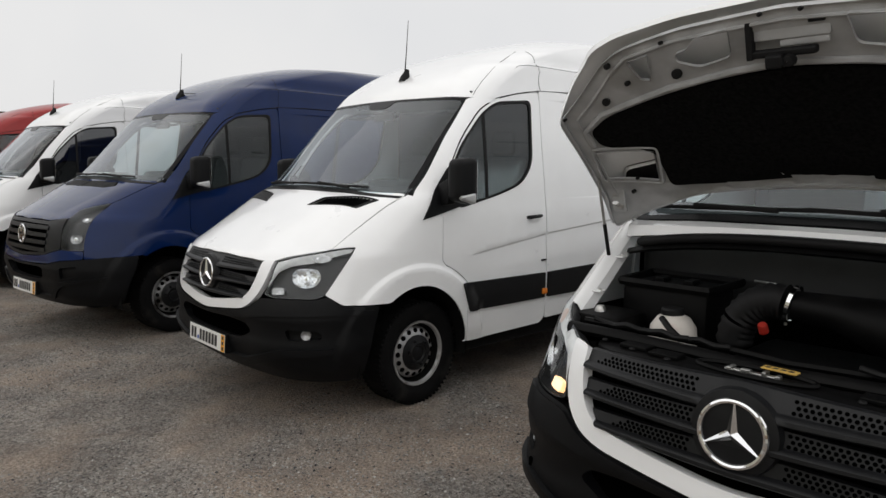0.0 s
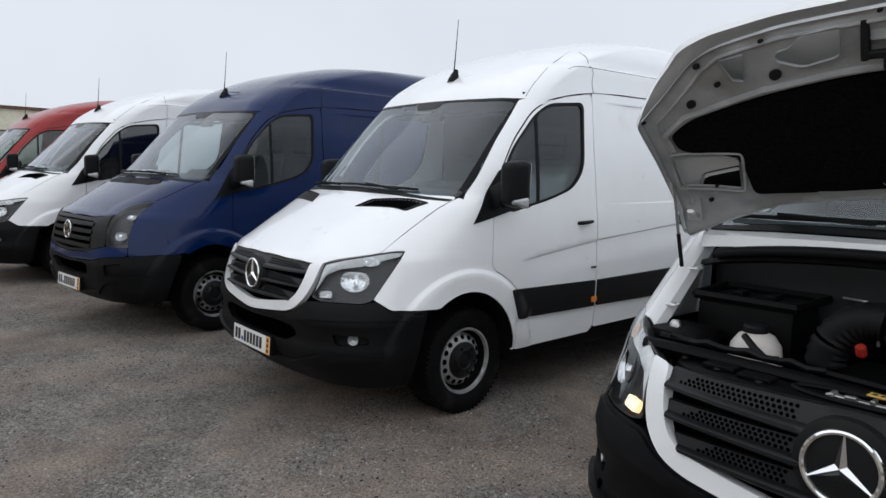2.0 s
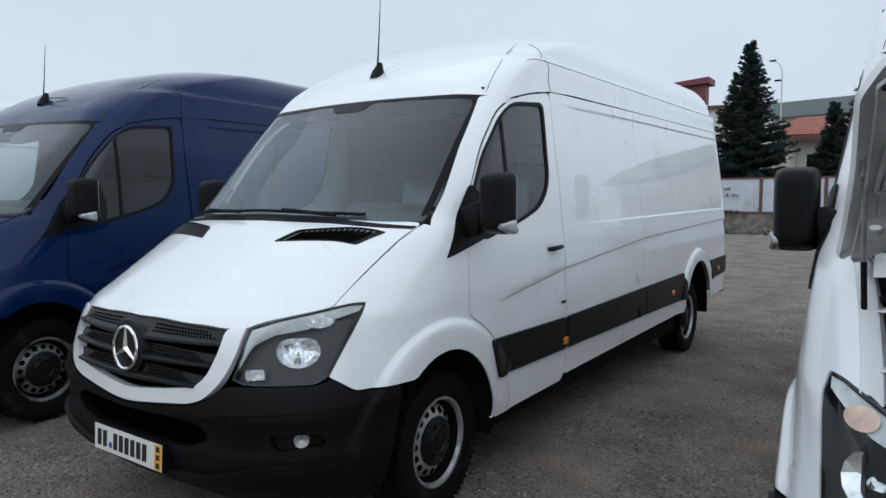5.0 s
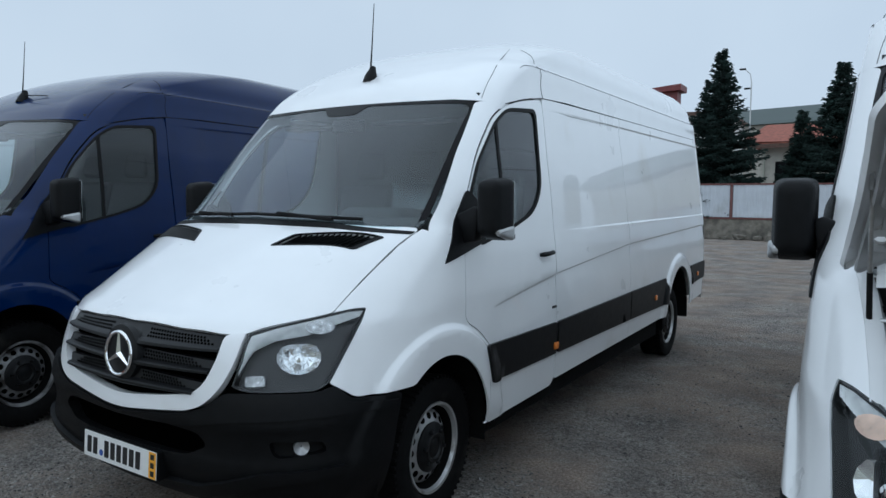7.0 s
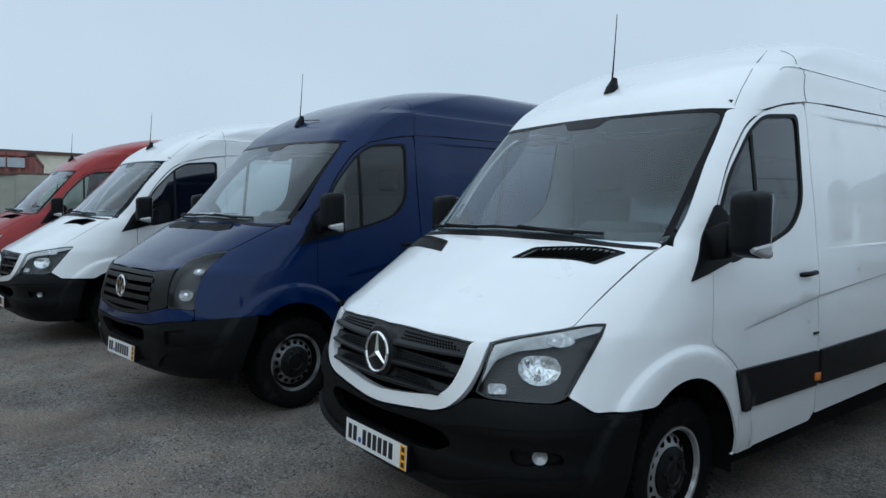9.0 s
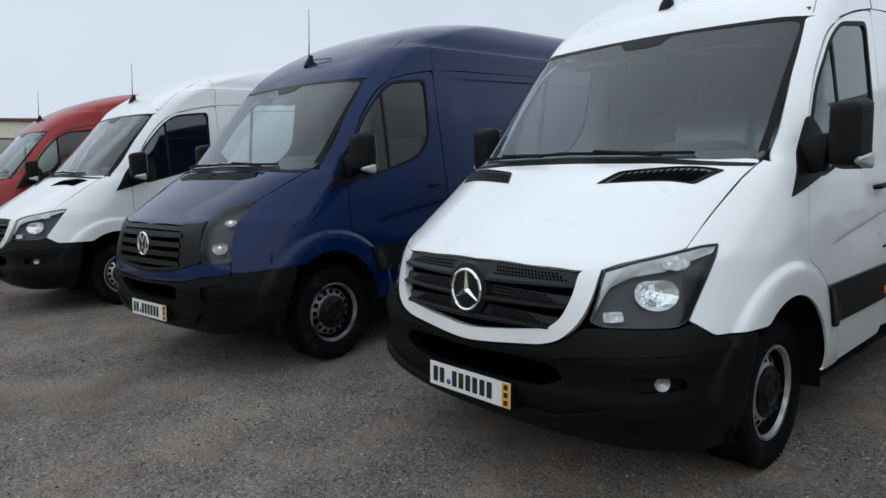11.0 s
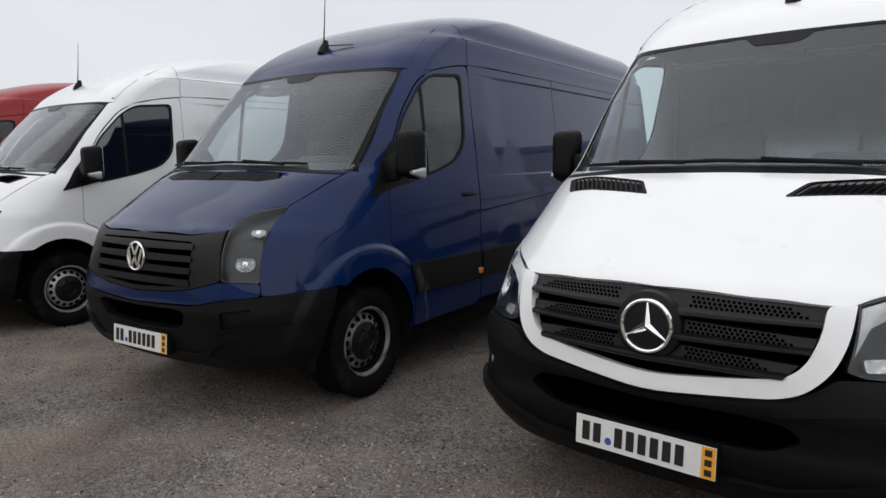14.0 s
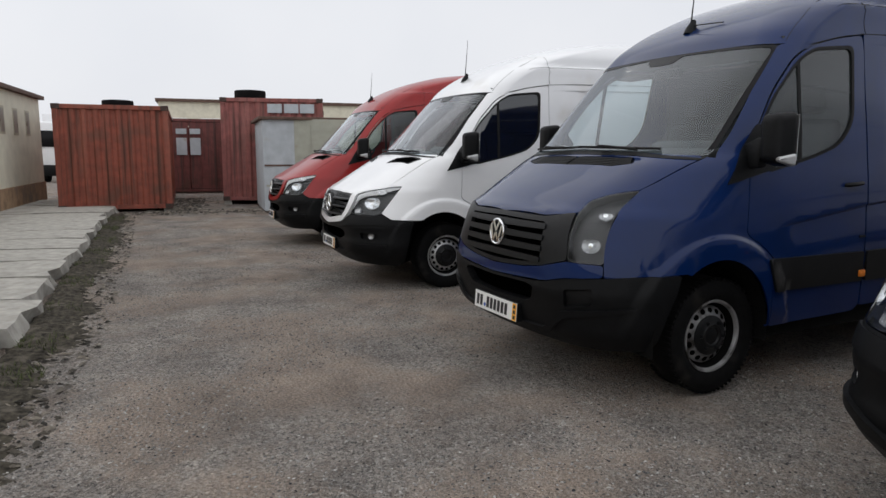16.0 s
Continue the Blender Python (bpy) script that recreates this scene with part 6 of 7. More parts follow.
    l.new(bp2.outputs[0], b.inputs["Normal"])
    return m


GROUND = ground_material()
gm = bmesh.new()
bmesh.ops.create_grid(gm, x_segments=2, y_segments=2, size=600)
ground = thing("ground", bm_mesh("ground", gm), GROUND, pose(0, 0, 0), "grey brown compacted gravel yard", "ground", kind="structure")

# loose stones on the yard
STONE = material("loose_stone", (.27, .26, .25), .9, spread=.4, scale=9, spec=.2)
sn, sl = STONE.node_tree.nodes, STONE.node_tree.links
one = sn.new("ShaderNodeNewGeometry")
stone_tone = sn.new("ShaderNodeValToRGB")
stone_tone.color_ramp.elements[0].color, stone_tone.color_ramp.elements[1].color = (.025, .026, .03, 1), (.46, .44, .41, 1)
sl.new(one.outputs["Random Per Island"], stone_tone.inputs[0])
sl.new(stone_tone.outputs[0], sn["Principled BSDF"].inputs["Base Color"])


def stone_field(name, count, x0, x1, y0, y1, lo, hi, seed):
    rng = np.random.default_rng(seed)
    base = np.array([(0, 0, .55), (.5, 0, .1), (.2, .46, .05), (-.42, .3, .1), (-.4, -.3, .06), (.2, -.47, .1), (0, 0, -.3)])
    tri = [(0, 1, 2), (0, 2, 3), (0, 3, 4), (0, 4, 5), (0, 5, 1), (6, 2, 1), (6, 3, 2), (6, 4, 3), (6, 5, 4), (6, 1, 5)]
    s = lo + (hi - lo) * rng.random(count) ** 3
    a = rng.random(count) * 6.28
    q = base * (1 + .5 * (rng.random((count, 7, 3)) - .5)) * s[:, None, None]
    q[:, :, 0] *= (.8 + .8 * rng.random(count))[:, None]
    q[:, :, 2] *= .7
    c, d = np.cos(a)[:, None], np.sin(a)[:, None]
    at = np.stack([x0 + (x1 - x0) * rng.random(count), y0 + (y1 - y0) * rng.random(count), s * .06], 1)
    x, y = at[:, 0], at[:, 1]
    keep = np.sin(1.9 * x + 1.3 * y) + np.sin(1.7 * y - 2.6 * x + 1) + np.sin(3.7 * x + 4.4 * y + 2) + 1.2 * rng.random(count) > .1
    q, c, d, at = q[keep], c[keep], d[keep], at[keep]
    count = len(at)
    V = np.stack([c * q[..., 0] - d * q[..., 1], d * q[..., 0] + c * q[..., 1], q[..., 2]], -1) + at[:, None]
    V = V.reshape(-1, 3)
    F = (np.array(tri)[None] + 7 * np.arange(count)[:, None, None]).reshape(-1, 3)
    return thing(name, mesh_from(name, V, F, smooth=False), STONE, pose(0, 0, 0), "scattered small grey stones on the gravel", "gravel", kind="stuff")


stone_field("gravel", 95000, -6.5, 3.6, -4.3, .8, .005, .017, 4)
stone_field("gravel", 6000, -13, -6.5, -4.3, .5, .009, .025, 6)
stone_field("gravel", 9000, 1.0, 4.5, .2, 9, .008, .024, 5)


# ---------------------------------------------------------------- the row of vans
van_b = van("star", pose(0, 0, 0), WHITE, "white high-roof delivery van with black bumper and clear headlights", turn=2)
van_c = van("ring", pose(-2.975, -.555, .018, 0, 0, 7.04), BLUE, "dark blue high-roof delivery van with black grille and bumper", cover=None, rim_mat=STEEL_SHADED)
van_d = van("star", pose(-6.55, -.92, 0, 0, 0, 4.0), WHITE_OLD, "white high-roof delivery van with blacked-out door glass", side_glass=BLACK_GLASS, cover=None)
van_e = van("star", pose(-10.15, -1.23, 0, 0, 0, 3.2), RED, "red high-roof delivery van with black grille frame", cover=None)
van_a = van("star", pose(3.456, -.09, -.018, 0, 0, 1.5), WHITE, "white delivery van with its bonnet propped open and engine showing", hood_open=70, lamp_on=True, sink=.018)
engine_bay(van_a, SKINS["star"])


def paper_sheet(van, x, y, turn, w, d, label):
    """A creased sheet lying on a dashboard."""
    bm = bmesh.new()
    bmesh.ops.create_grid(bm, x_segments=8, y_segments=6, size=.5)
    for v in bm.verts:
        v.co = Vector((v.co.x * w, v.co.y * d, .004 + .035 * abs(v.co.x) + .012 * noise.noise(v.co * 5)))
    bmesh.ops.solidify(bm, geom=bm.faces[:], thickness=.001)
    thing("paper_sheet", bm_mesh("paper_sheet", bm, True), PAPER, van.matrix_basis @ pose(x, y, 1.4525, 0, 0, turn), label, "paper", group="papers on dashboards")


paper_sheet(van_c, -.40, .05, 12, .34, .24, "white creased paper on the blue van's dashboard")
paper_sheet(van_d, -.20, .06, -8, .30, .22, "white paper sheet on the white van's dashboard")
paper_sheet(van_e, -.35, .06, 5, .32, .24, "white paper sheet on the red van's dashboard")

# ---------------------------------------------------------------- containers
def streaked(m, dark, pale):
    """Rust runs and faded bands that run down a sheet wall."""
    n, l = m.node_tree.nodes, m.node_tree.links
    base = n["Principled BSDF"].inputs["Base Color"]
    old = base.links[0].from_socket
    at = n.new("ShaderNodeTexCoord")
    for scale, shade, lo, hi, amount in (((9, 9, .35), dark, .53, .66, .85), ((3.5, 3.5, .22), pale, .55, .72, .45), ((26, 26, 1.2), dark, .58, .66, .6)):
        squeeze, tex, mask, mix = n.new("ShaderNodeMapping"), n.new("ShaderNodeTexNoise"), n.new("ShaderNodeMapRange"), n.new("ShaderNodeMixRGB")
        squeeze.inputs["Scale"].default_value = scale
        tex.inputs["Scale"].default_value, tex.inputs["Detail"].default_value = 1.0, 6
        mask.inputs[1].default_value, mask.inputs[2].default_value, mask.inputs[4].default_value = lo, hi, amount
        mix.inputs["Color2"].default_value = (*shade, 1)
        l.new(at.outputs["Object"], squeeze.inputs["Vector"])
        l.new(squeeze.outputs[0], tex.inputs["Vector"])
        l.new(tex.outputs[0], mask.inputs[0])
        l.new(mask.outputs[0], mix.inputs["Fac"])
        l.new(old, mix.inputs["Color1"])
        old = mix.outputs[0]
    l.new(old, base)
    return m


RUST = streaked(material("rust_red_container_paint", (0.235, 0.060, 0.036), 0.65, spread=0.14, scale=5, dirt=(0.15, 0.055, 0.035), dirt_at=0.54, dirt_scale=1.6, bump=.003, bump_scale=20), (0.085, 0.034, 0.022), (0.30, 0.11, 0.075))
RUST_PALE = streaked(material("faded_red_container_paint", (0.26, 0.085, 0.075), 0.65, spread=0.12, scale=5, dirt=(0.16, 0.065, 0.05), dirt_at=0.55, dirt_scale=1.6, bump=.003, bump_scale=20), (0.10, 0.045, 0.038), (0.31, 0.15, 0.13))
# darker copy of the red paint, with the shade between containers in it
RUST_SHADED = streaked(material("shaded_red_container_paint", (0.15, 0.045, 0.040), 0.7, spread=0.12, scale=5, dirt=(0.10, 0.04, 0.03), dirt_at=0.55, dirt_scale=1.6), (0.06, 0.03, 0.026), (0.20, 0.09, 0.08))
CASTING = material("dark_rusty_steel", (0.05, 0.03, 0.024), 0.8, spread=0.25, scale=12)
PALE_GREEN = material("pale_green_sheet", (0.36, 0.37, 0.31), 0.6, spread=0.06, scale=4, dirt=(0.25, 0.17, 0.10), dirt_at=0.62, dirt_scale=2.2)
PALE_BLUE = material("pale_blue_sheet", (0.43, 0.47, 0.50), 0.6, spread=0.06, scale=4, dirt=(0.34, 0.32, 0.29), dirt_at=0.6, dirt_scale=2)
ROOF_EDGE = material("brown_roof_edge", (0.10, 0.06, 0.045), 0.8, spread=0.2, scale=8)
WALL_YELLOW = material("pale_yellow_render", (0.66, 0.635, 0.52), 0.85, spread=0.04, scale=3, dirt=(0.57, 0.545, 0.44), dirt_at=0.55, dirt_scale=.8, bump=.002, bump_scale=40)
PLINTH = material("orange_brown_plinth", (0.30, 0.20, 0.12), 0.85, spread=0.15, scale=5, dirt=(0.2, 0.15, 0.11), dirt_at=0.5)
CONCRETE = material("weathered_concrete", (0.37, 0.355, 0.32), 0.9, spread=0.12, scale=9, dirt=(0.25, 0.24, 0.21), dirt_at=0.55, dirt_scale=1.1, bump=.004, bump_scale=35)


def corrugated(name, width, height, ribs, depth=.036):
    """A pressed steel wall in (x, z), ribs upright."""
    xs, ys = [], []
    p = width / ribs
    for k in range(ribs):
        for f, d in ((0, 0), (.28, 0), (.45, 1), (.78, 1), (.95, 0)):
            xs.append(k * p + f * p)
            ys.append(d * depth)
    xs.append(width)
    ys.append(0)
    n = len(xs)
    V = [(x, y, 0) for x, y in zip(xs, ys)] + [(x, y, height) for x, y in zip(xs, ys)]
    return mesh_from(name, V, [(i, i + 1, n + i + 1, n + i) for i in range(n - 1)], smooth=False)


def container(m, mat, label, length=6.06, width=2.44, height=2.42, doors=False):
    """A steel box: posts, rails and corrugated walls; its near end lies along x at y 0."""
    root = empty("shipping_container", m, label, "container", "steel containers at the yard's end")
    for x in (0, width - .12):
        for y in (0, length - .12):
            part("corner_post", box("corner_post", x, x + .12, y, y + .12, 0, height, .008), mat, root)
    for z in (0, height - .1):
        part("end_rail", box("end_rail", .12, width - .12, .002, .08, z, z + .1, .006), mat, root)
        for x in (0.002, width - .082):
            part("side_rail", box("side_rail", x, x + .08, .12, length - .12, z, z + .1, .006), mat, root)
    if doors:
        for s in (0, 1):
            d = part("door_leaf", box("door_leaf", .13 + s * 1.1, 1.21 + s * 1.1, .03, .07, .11, height - .11, .006), mat, root)
            for z in (.35, .9, 1.6):
                part("door_hinge", box("door_hinge", .13 + s * 2.04, .25 + s * 2.04, .015, .03, z, z + .05), mat, d)
            for x in (.35, .85):
                part("lock_bar", tube("lock_bar", [(.13 + s * 1.1 + x, .01, .12), (.13 + s * 1.1 + x, .01, height - .12)], .016, 6), mat, d)
    else:
        part("end_wall", corrugated("end_wall", width - .24, height - .2, 9), mat, root, at=pose(.12, .03, .1))
    for x, flip in ((.03, 1), (width - .03, -1)):
        part("side_wall", corrugated("side_wall", length - .24, height - .2, 21), mat, root, at=pose(x, .12, .1, 0, 0, 90) if flip < 0 else pose(x, length - .12, .1, 0, 0, -90))
    part("rear_wall", box("rear_wall", .12, width - .12, length - .08, length - .04, .1, height - .1), mat, root)
    for x in (-.012, width - .166):
        for y in (-.012, length - .166):
            for z in (-.01, height - .11):
                part("corner_casting", kept("casting", lambda: box("corner_casting", 0, .178, 0, .178, 0, .118, .012)), CASTING, root, at=pose(x, y, z))
    part("container_roof", box("container_roof", .02, width - .02, .02, length - .02, height - .03, height - .01), mat, root)
    part("container_floor", box("container_floor", .02, width - .02, .02, length - .02, .04, .1), DARK, root)
    for x in (0, width - .2):
        part("foot_block", box("foot_block", x, x + .2, 0.05, .35, -.12, 0), CONCRETE, root)
        part("foot_block", box("foot_block", x, x + .2, length - .4, length - .1, -.12, 0), CONCRETE, root)
    return root


# ends face the yard: x of each container runs along the world's y
con_a = container(pose(-16.45, -6.50, .08, 0, 0, 91.6), RUST, "rust-red corrugated steel shipping container on blocks")
con_b = container(pose(-18.25, -2.84, .12, 0, 0, 80.5), RUST_PALE, "faded red corrugated shipping container with patched end", width=2.7, height=2.75)
con_c = container(pose(-24, -5.0, .05, 0, 0, 90), RUST_SHADED, "faded red container with closed double doors", height=2.5, doors=True)
for y in (-4.02, -3.58):
    for z, h in ((1.32, .58), (2.03, .18)):
        part("door_sheet", box("door_sheet", -23.985, -23.965, y - .17, y + .17, z, z + h), PALE_BLUE, con_c, "pale patched sheet").matrix_basis = con_c.matrix_basis.inverted()
for x in (1.42, 1.86, 2.28):
    part("end_patch", box("end_patch", x - .19, x + .19, -.014, .03, 2.36, 2.60), PALE_BLUE, con_b, "pale sheet patch")


def tyre_at(x, y, z, r=.38):
    me = lathe("tyre", [(.55 * r, -.1), (.75 * r, -.13), (.96 * r, -.12), (r, -.08), (r, .08), (.96 * r, .12), (.75 * r, .13), (.55 * r, .1), (.55 * r, -.1)], 36, "z")
    return thing("old_tyre", me, TYRE, pose(x, y, z), "worn black tyre lying flat on a container roof", "tyre", "tyres on the containers")


tyre_at(-18.75, -2.02, 2.98, .42)
tyre_at(-17.6, -5.25, 2.55, .36)

# ---------------------------------------------------------------- pale shed behind the red van
shed = empty("storage_shed", pose(-15.4, -1.98, 0, 0, 0, 0), "pale green and blue sheet-metal storage shed with rusty roof edge", "shed")
part("front_wall", box("front_wall", 0, .05, 0, .72, .05, 2.18, .004), PALE_BLUE, shed, "pale blue sheet front")
part("front_wall_band", box("front_wall_band", .05, .062, .02, .70, 1.10, 1.14), ROOF_EDGE, shed)
part("front_wall_band", box("front_wall_band", .05, .058, .05, .66, .62, .66), PALE_GREEN, shed)
side_wall = part("side_wall", box("side_wall", -.2, 0, 0, 3.2, .05, 2.2, .004), PALE_GREEN, shed, "pale green rusty sheet wall", at=pose(.05, .72, 0, 0, 0, -12))
for y in (.35, .9, 1.45, 2.0, 2.6):
    part("wall_ridge", box("wall_ridge", -.005, .02, y, y + .03, .1, 2.15), PALE_GREEN, side_wall, at=pose(0, 0, 0))
part("shed_roof", box("shed_roof", -2.6, .14, -.1, 3.9, 2.18, 2.25, .01), ROOF_EDGE, shed, "brown rusty roof edge")
part("back_wall", box("back_wall", -2.5, -2.45, 0, 3.8, .05, 2.2), PALE_GREEN, shed)
part("left_wall", box("left_wall", -2.45, 0, 0, .05, .05, 2.2), PALE_BLUE, shed)

# ---------------------------------------------------------------- long pale building beside the yard
FRAME_BEIGE = material("beige_window_frame", (0.45, 0.42, 0.33), 0.7, spread=0.06, scale=5)
PANE_DULL = material("dull_pane", (0.20, 0.19, 0.16), 0.3, spread=0.1, scale=3)


def flat_window(parent, x, z, w, h, y):
    f = part("window_frame", box("window_frame", x - w / 2, x + w / 2, y - .06, y + .01, z - h / 2, z + h / 2, .006), FRAME_BEIGE, parent)
    part("window_pane", box("window_pane", x - w / 2 + .05, x + w / 2 - .05, y + .008, y + .014, z - h / 2 + .05, z + h / 2 - .05), PANE_DULL, f)
    return f


hall = empty("long_hall", pose(0, -7.45, 0), "long low pale yellow rendered hall with brown plinth", "building")
# past x -14 the hall is unseen, added to darken the vans' reflections
part("hall_wall", box("hall_wall", -20.0, 14.0, -.3, 0, .15, 2.80), WALL_YELLOW, hall)
part("hall_end", box("hall_end", -20.0, -19.7, -9, -.3, .15, 2.80), WALL_YELLOW, hall)
part("hall_end", box("hall_end", 13.7, 14.0, -9, -.3, .15, 2.80), WALL_YELLOW, hall)
part("plinth", box("plinth", -20.03, 14.03, -.3, .035, 0, .62, .01), PLINTH, hall, "orange brown painted plinth")
part("hall_roof", box("hall_roof", -20.15, 14.15, -9.2, .12, 2.80, 2.90, .01), ROOF_EDGE, hall)
for k in range(15):
    flat_window(hall, -18.6 + 1.15 * k if k < 4 else -18.6 + 1.15 * 3 + 2.3 * (k - 3), 2.12, .42, .62, 0)

# ---------------------------------------------------------------- far pale building behind the containers
far = empty("far_hall", pose(-60, 0, 0), "long pale yellow flat-roofed hall in the distance", "building")
part("far_wall", box("far_wall", -10, 0, -6.8, 45, 0, 5.5), WALL_YELLOW, far)
part("far_roof", box("far_roof", -10.2, .25, -7.0, 45.2, 5.5, 5.75), ROOF_EDGE, far)
for k in range(18):
    wnd = part("window_frame", box("window_frame", 0, .05, -6.2 + k * 2.6, -4.6 + k * 2.6, 3.1, 4.2), PLATE, far)
    for q in (0, 1):
        part("window_pane", box("window_pane", .05, .06, -6.1 + k * 2.6 + q * .75, -5.45 + k * 2.6 + q * .75, 3.2, 4.1), FRIT, wnd)

# white lorry standing between the hall and the container
lorry = empty("parked_lorry", pose(-34, -9.9, 0, 0, 0, 90), "white lorry cab parked beside the hall", "lorry")
part("cab", box("cab", -.6, 1.4, .0, 2.0, .75, 2.75, .12, True), WHITE_OLD, lorry)
part("cab_window", box("cab_window", -.5, 1.3, -.02, .01, 1.62, 2.35, .05, True), FRIT, lorry)
part("cab_bumper", box("cab_bumper", -.6, 1.4, -.08, .3, .3, .8, .06, True), PLASTIC, lorry)
part("cargo_box", box("cargo_box", -.65, 1.45, 2.1, 8, .9, 3.2, .03, True), WHITE_OLD, lorry)
for x in (-.4, 1.2):
    for y in (.9, 5.5):
        part("wheel", lathe("wheel", [(.2, -.12), (.42, -.14), (.46, -.1), (.46, .1), (.42, .14), (.2, .12)], 24, "x", caps=True), TYRE, lorry, at=pose(x, y, .46))

# ---------------------------------------------------------------- far end: fence, wall, trees, houses
FENCE = material("pale_grey_fence_sheet", (0.50, 0.53, 0.57), 0.6, spread=0.03, scale=2, dirt=(0.42, 0.44, 0.46), dirt_at=0.58, dirt_scale=.8)
POST = material("red_brown_fence_post", (0.13, 0.05, 0.045), 0.6, spread=0.1, scale=8)
OLD_WALL = material("crumbling_wall", (0.17, 0.155, 0.13), 0.95, spread=0.2, scale=4, dirt=(0.09, 0.085, 0.07), dirt_at=0.5, dirt_scale=1.5, bump=.02, bump_scale=8)
TILE = material("red_roof_tile", (0.27, 0.09, 0.06), 0.8, spread=0.15, scale=5)
TIN = material("dark_green_roof_sheet", (0.05, 0.07, 0.065), 0.6, spread=0.08, scale=2)
HOUSE = material("cream_house_wall", (0.42, 0.40, 0.35), 0.85, spread=0.06, scale=3)
BARK = material("spruce_bark", (0.07, 0.05, 0.04), 0.95, spread=0.2, scale=8)
NEEDLE = material("dark_spruce_needles", (0.014, 0.026, 0.022), 0.8, spread=0.35, scale=3, spec=.2)

fence = empty("sheet_fence", pose(-3.0, 30.5, 0, 0, 0, 0), "pale grey sheet fence with red-brown posts on an old wall", "fence")
part("base_wall", box("base_wall", -24, 26, -.05, .3, 0, .93, .03), OLD_WALL, fence, "crumbling grey base wall")
part("wall_coping", box("wall_coping", -24, 26, -.09, .34, .93, 1.0, .01), POST, fence)
for k in range(-9, 10):
    part("fence_post", box("fence_post", 2.56 * k - .05, 2.56 * k + .05, -.06, .04, 1.0, 2.56, .006), POST, fence)
    part("fence_panel", corrugated("fence_panel", 2.42, 1.46, 14, .018), FENCE, fence, at=pose(2.56 * k + .07, .0, 1.02))
    part("fence_cap", box("fence_cap", 2.56 * k - .05, 2.56 * k + 2.5, -.03, .05, 2.49, 2.56), POST, fence)


def rubble(x, y, s, seed):
    rng = random.Random(seed)
    bm = bmesh.new()
    bmesh.ops.create_cube(bm, size=s)
    bmesh.ops.subdivide_edges(bm, edges=bm.edges, cuts=1, use_grid_fill=True)
    for v in bm.verts:
        v.co += Vector((rng.uniform(-.2, .2) * s, rng.uniform(-.2, .2) * s, rng.uniform(-.2, .2) * s))
        v.co.z *= .55
    lo = min(v.co.z for v in bm.verts)
    for v in bm.verts:
        v.co.z -= lo
    return thing("rubble_lump", bm_mesh("rubble_lump", bm), OLD_WALL, pose(x, y, -.01, 0, 0, rng.uniform(0, 90)), "broken grey lump of masonry by the wall", "rubble", "rubble along the wall")


for k in range(14):
    rubble(-8.5 + k * .85 + random.uniform(-.3, .3), 30.0 + random.uniform(-.4, .2), random.uniform(.25, .75), 40 + k)


def spruce(x, y, height, radius, seed, label):
    """A spruce: tapered trunk, drooping boughs in whorls, each bough a spray of needle clumps."""
    rng = random.Random(seed)
    root = empty("spruce_tree", pose(x, y, 0), label, "tree", "spruces behind the fence")
    part("trunk", tube("trunk", [(0, 0, 0), (.03, 0, height * .5), (0, .02, height * .98)], [.17, .10, .015], 8), BARK, root)
    V, F = [], []
    rngn = np.random.default_rng(seed)
    boughs = []
    z = .5
    while z < height * .985:
        t = z / height
        reach = radius * (1 - t) ** 1.12 * (1.0 if t > .12 else .85)
        for k in range(rng.randint(11, 15) if t < .8 else 8):
            a = rng.uniform(0, 6.283)
            r = reach * rng.uniform(.62, 1.12) + .08
            boughs.append((a, r, z + rng.uniform(-.1, .1), t))
        z += .17 if t < .75 else .13
    for a, r, z, t in boughs:
        droop = -.22 * r + .32 * r * t * 1.8
        steps = max(3, int(r / .085))
        for s in range(steps):
            f = (s + 1) / steps
            px, py, pz = r * f * math.cos(a), r * f * math.sin(a), z + droop * f + .10 * r * f * f
            spread = .30 * r * (1 - f * .75) + .05
            for q in range(5):
                side = rng.uniform(-1, 1) * spread
                cx, cy, cz = px - math.sin(a) * side, py + math.cos(a) * side, pz + rng.uniform(-.07, .04)
                L, w = rng.uniform(.12, .24), rng.uniform(.02, .04)
                da = a + rng.uniform(-.9, .9)
                dz = rng.uniform(-.35, .3)
                i = len(V)
                ux, uy = math.cos(da), math.sin(da)
                V += [(cx - uy * w, cy + ux * w, cz), (cx + uy * w, cy - ux * w, cz - .01), (cx + ux * L, cy + uy * L, cz + dz * L), (cx + ux * L * .4, cy + uy * L * .4, cz + .05)]
                F += [(i, i + 1, i + 2), (i, i + 2, i + 3), (i + 1, i + 3, i + 2)]
    part("crown", mesh_from("crown", V, F, smooth=False), NEEDLE, root, "dark green needle crown")
    return root


spruce(-4.2, 33.5, 9.3, 3.5, 3, "tall dark green spruce behind the fence")
spruce(1.05, 34.0, 8.3, 3.2, 7, "dark spruce with an uneven top behind the fence")
spruce(-.6, 34.6, 6.2, 1.7, 11, "smaller dark spruce between its neighbours")

# house with red tiled roof
house = empty("tiled_house", pose(-2.0, 42, 0), "cream house with a red tiled roof and deep eaves", "house")
part("house_wall", box("house_wall", -1.4, 9, 0, 8, 0, 5.1), HOUSE, house)
hip = bmesh.new()
vs = [hip.verts.new(p) for p in ((-2.4, -.8, 5.35), (10, -.8, 5.1), (10, 9, 5.1), (-2.4, 9, 5.35), (-1.6, 3.4, 6.75), (8.6, 3.4, 6.75))]
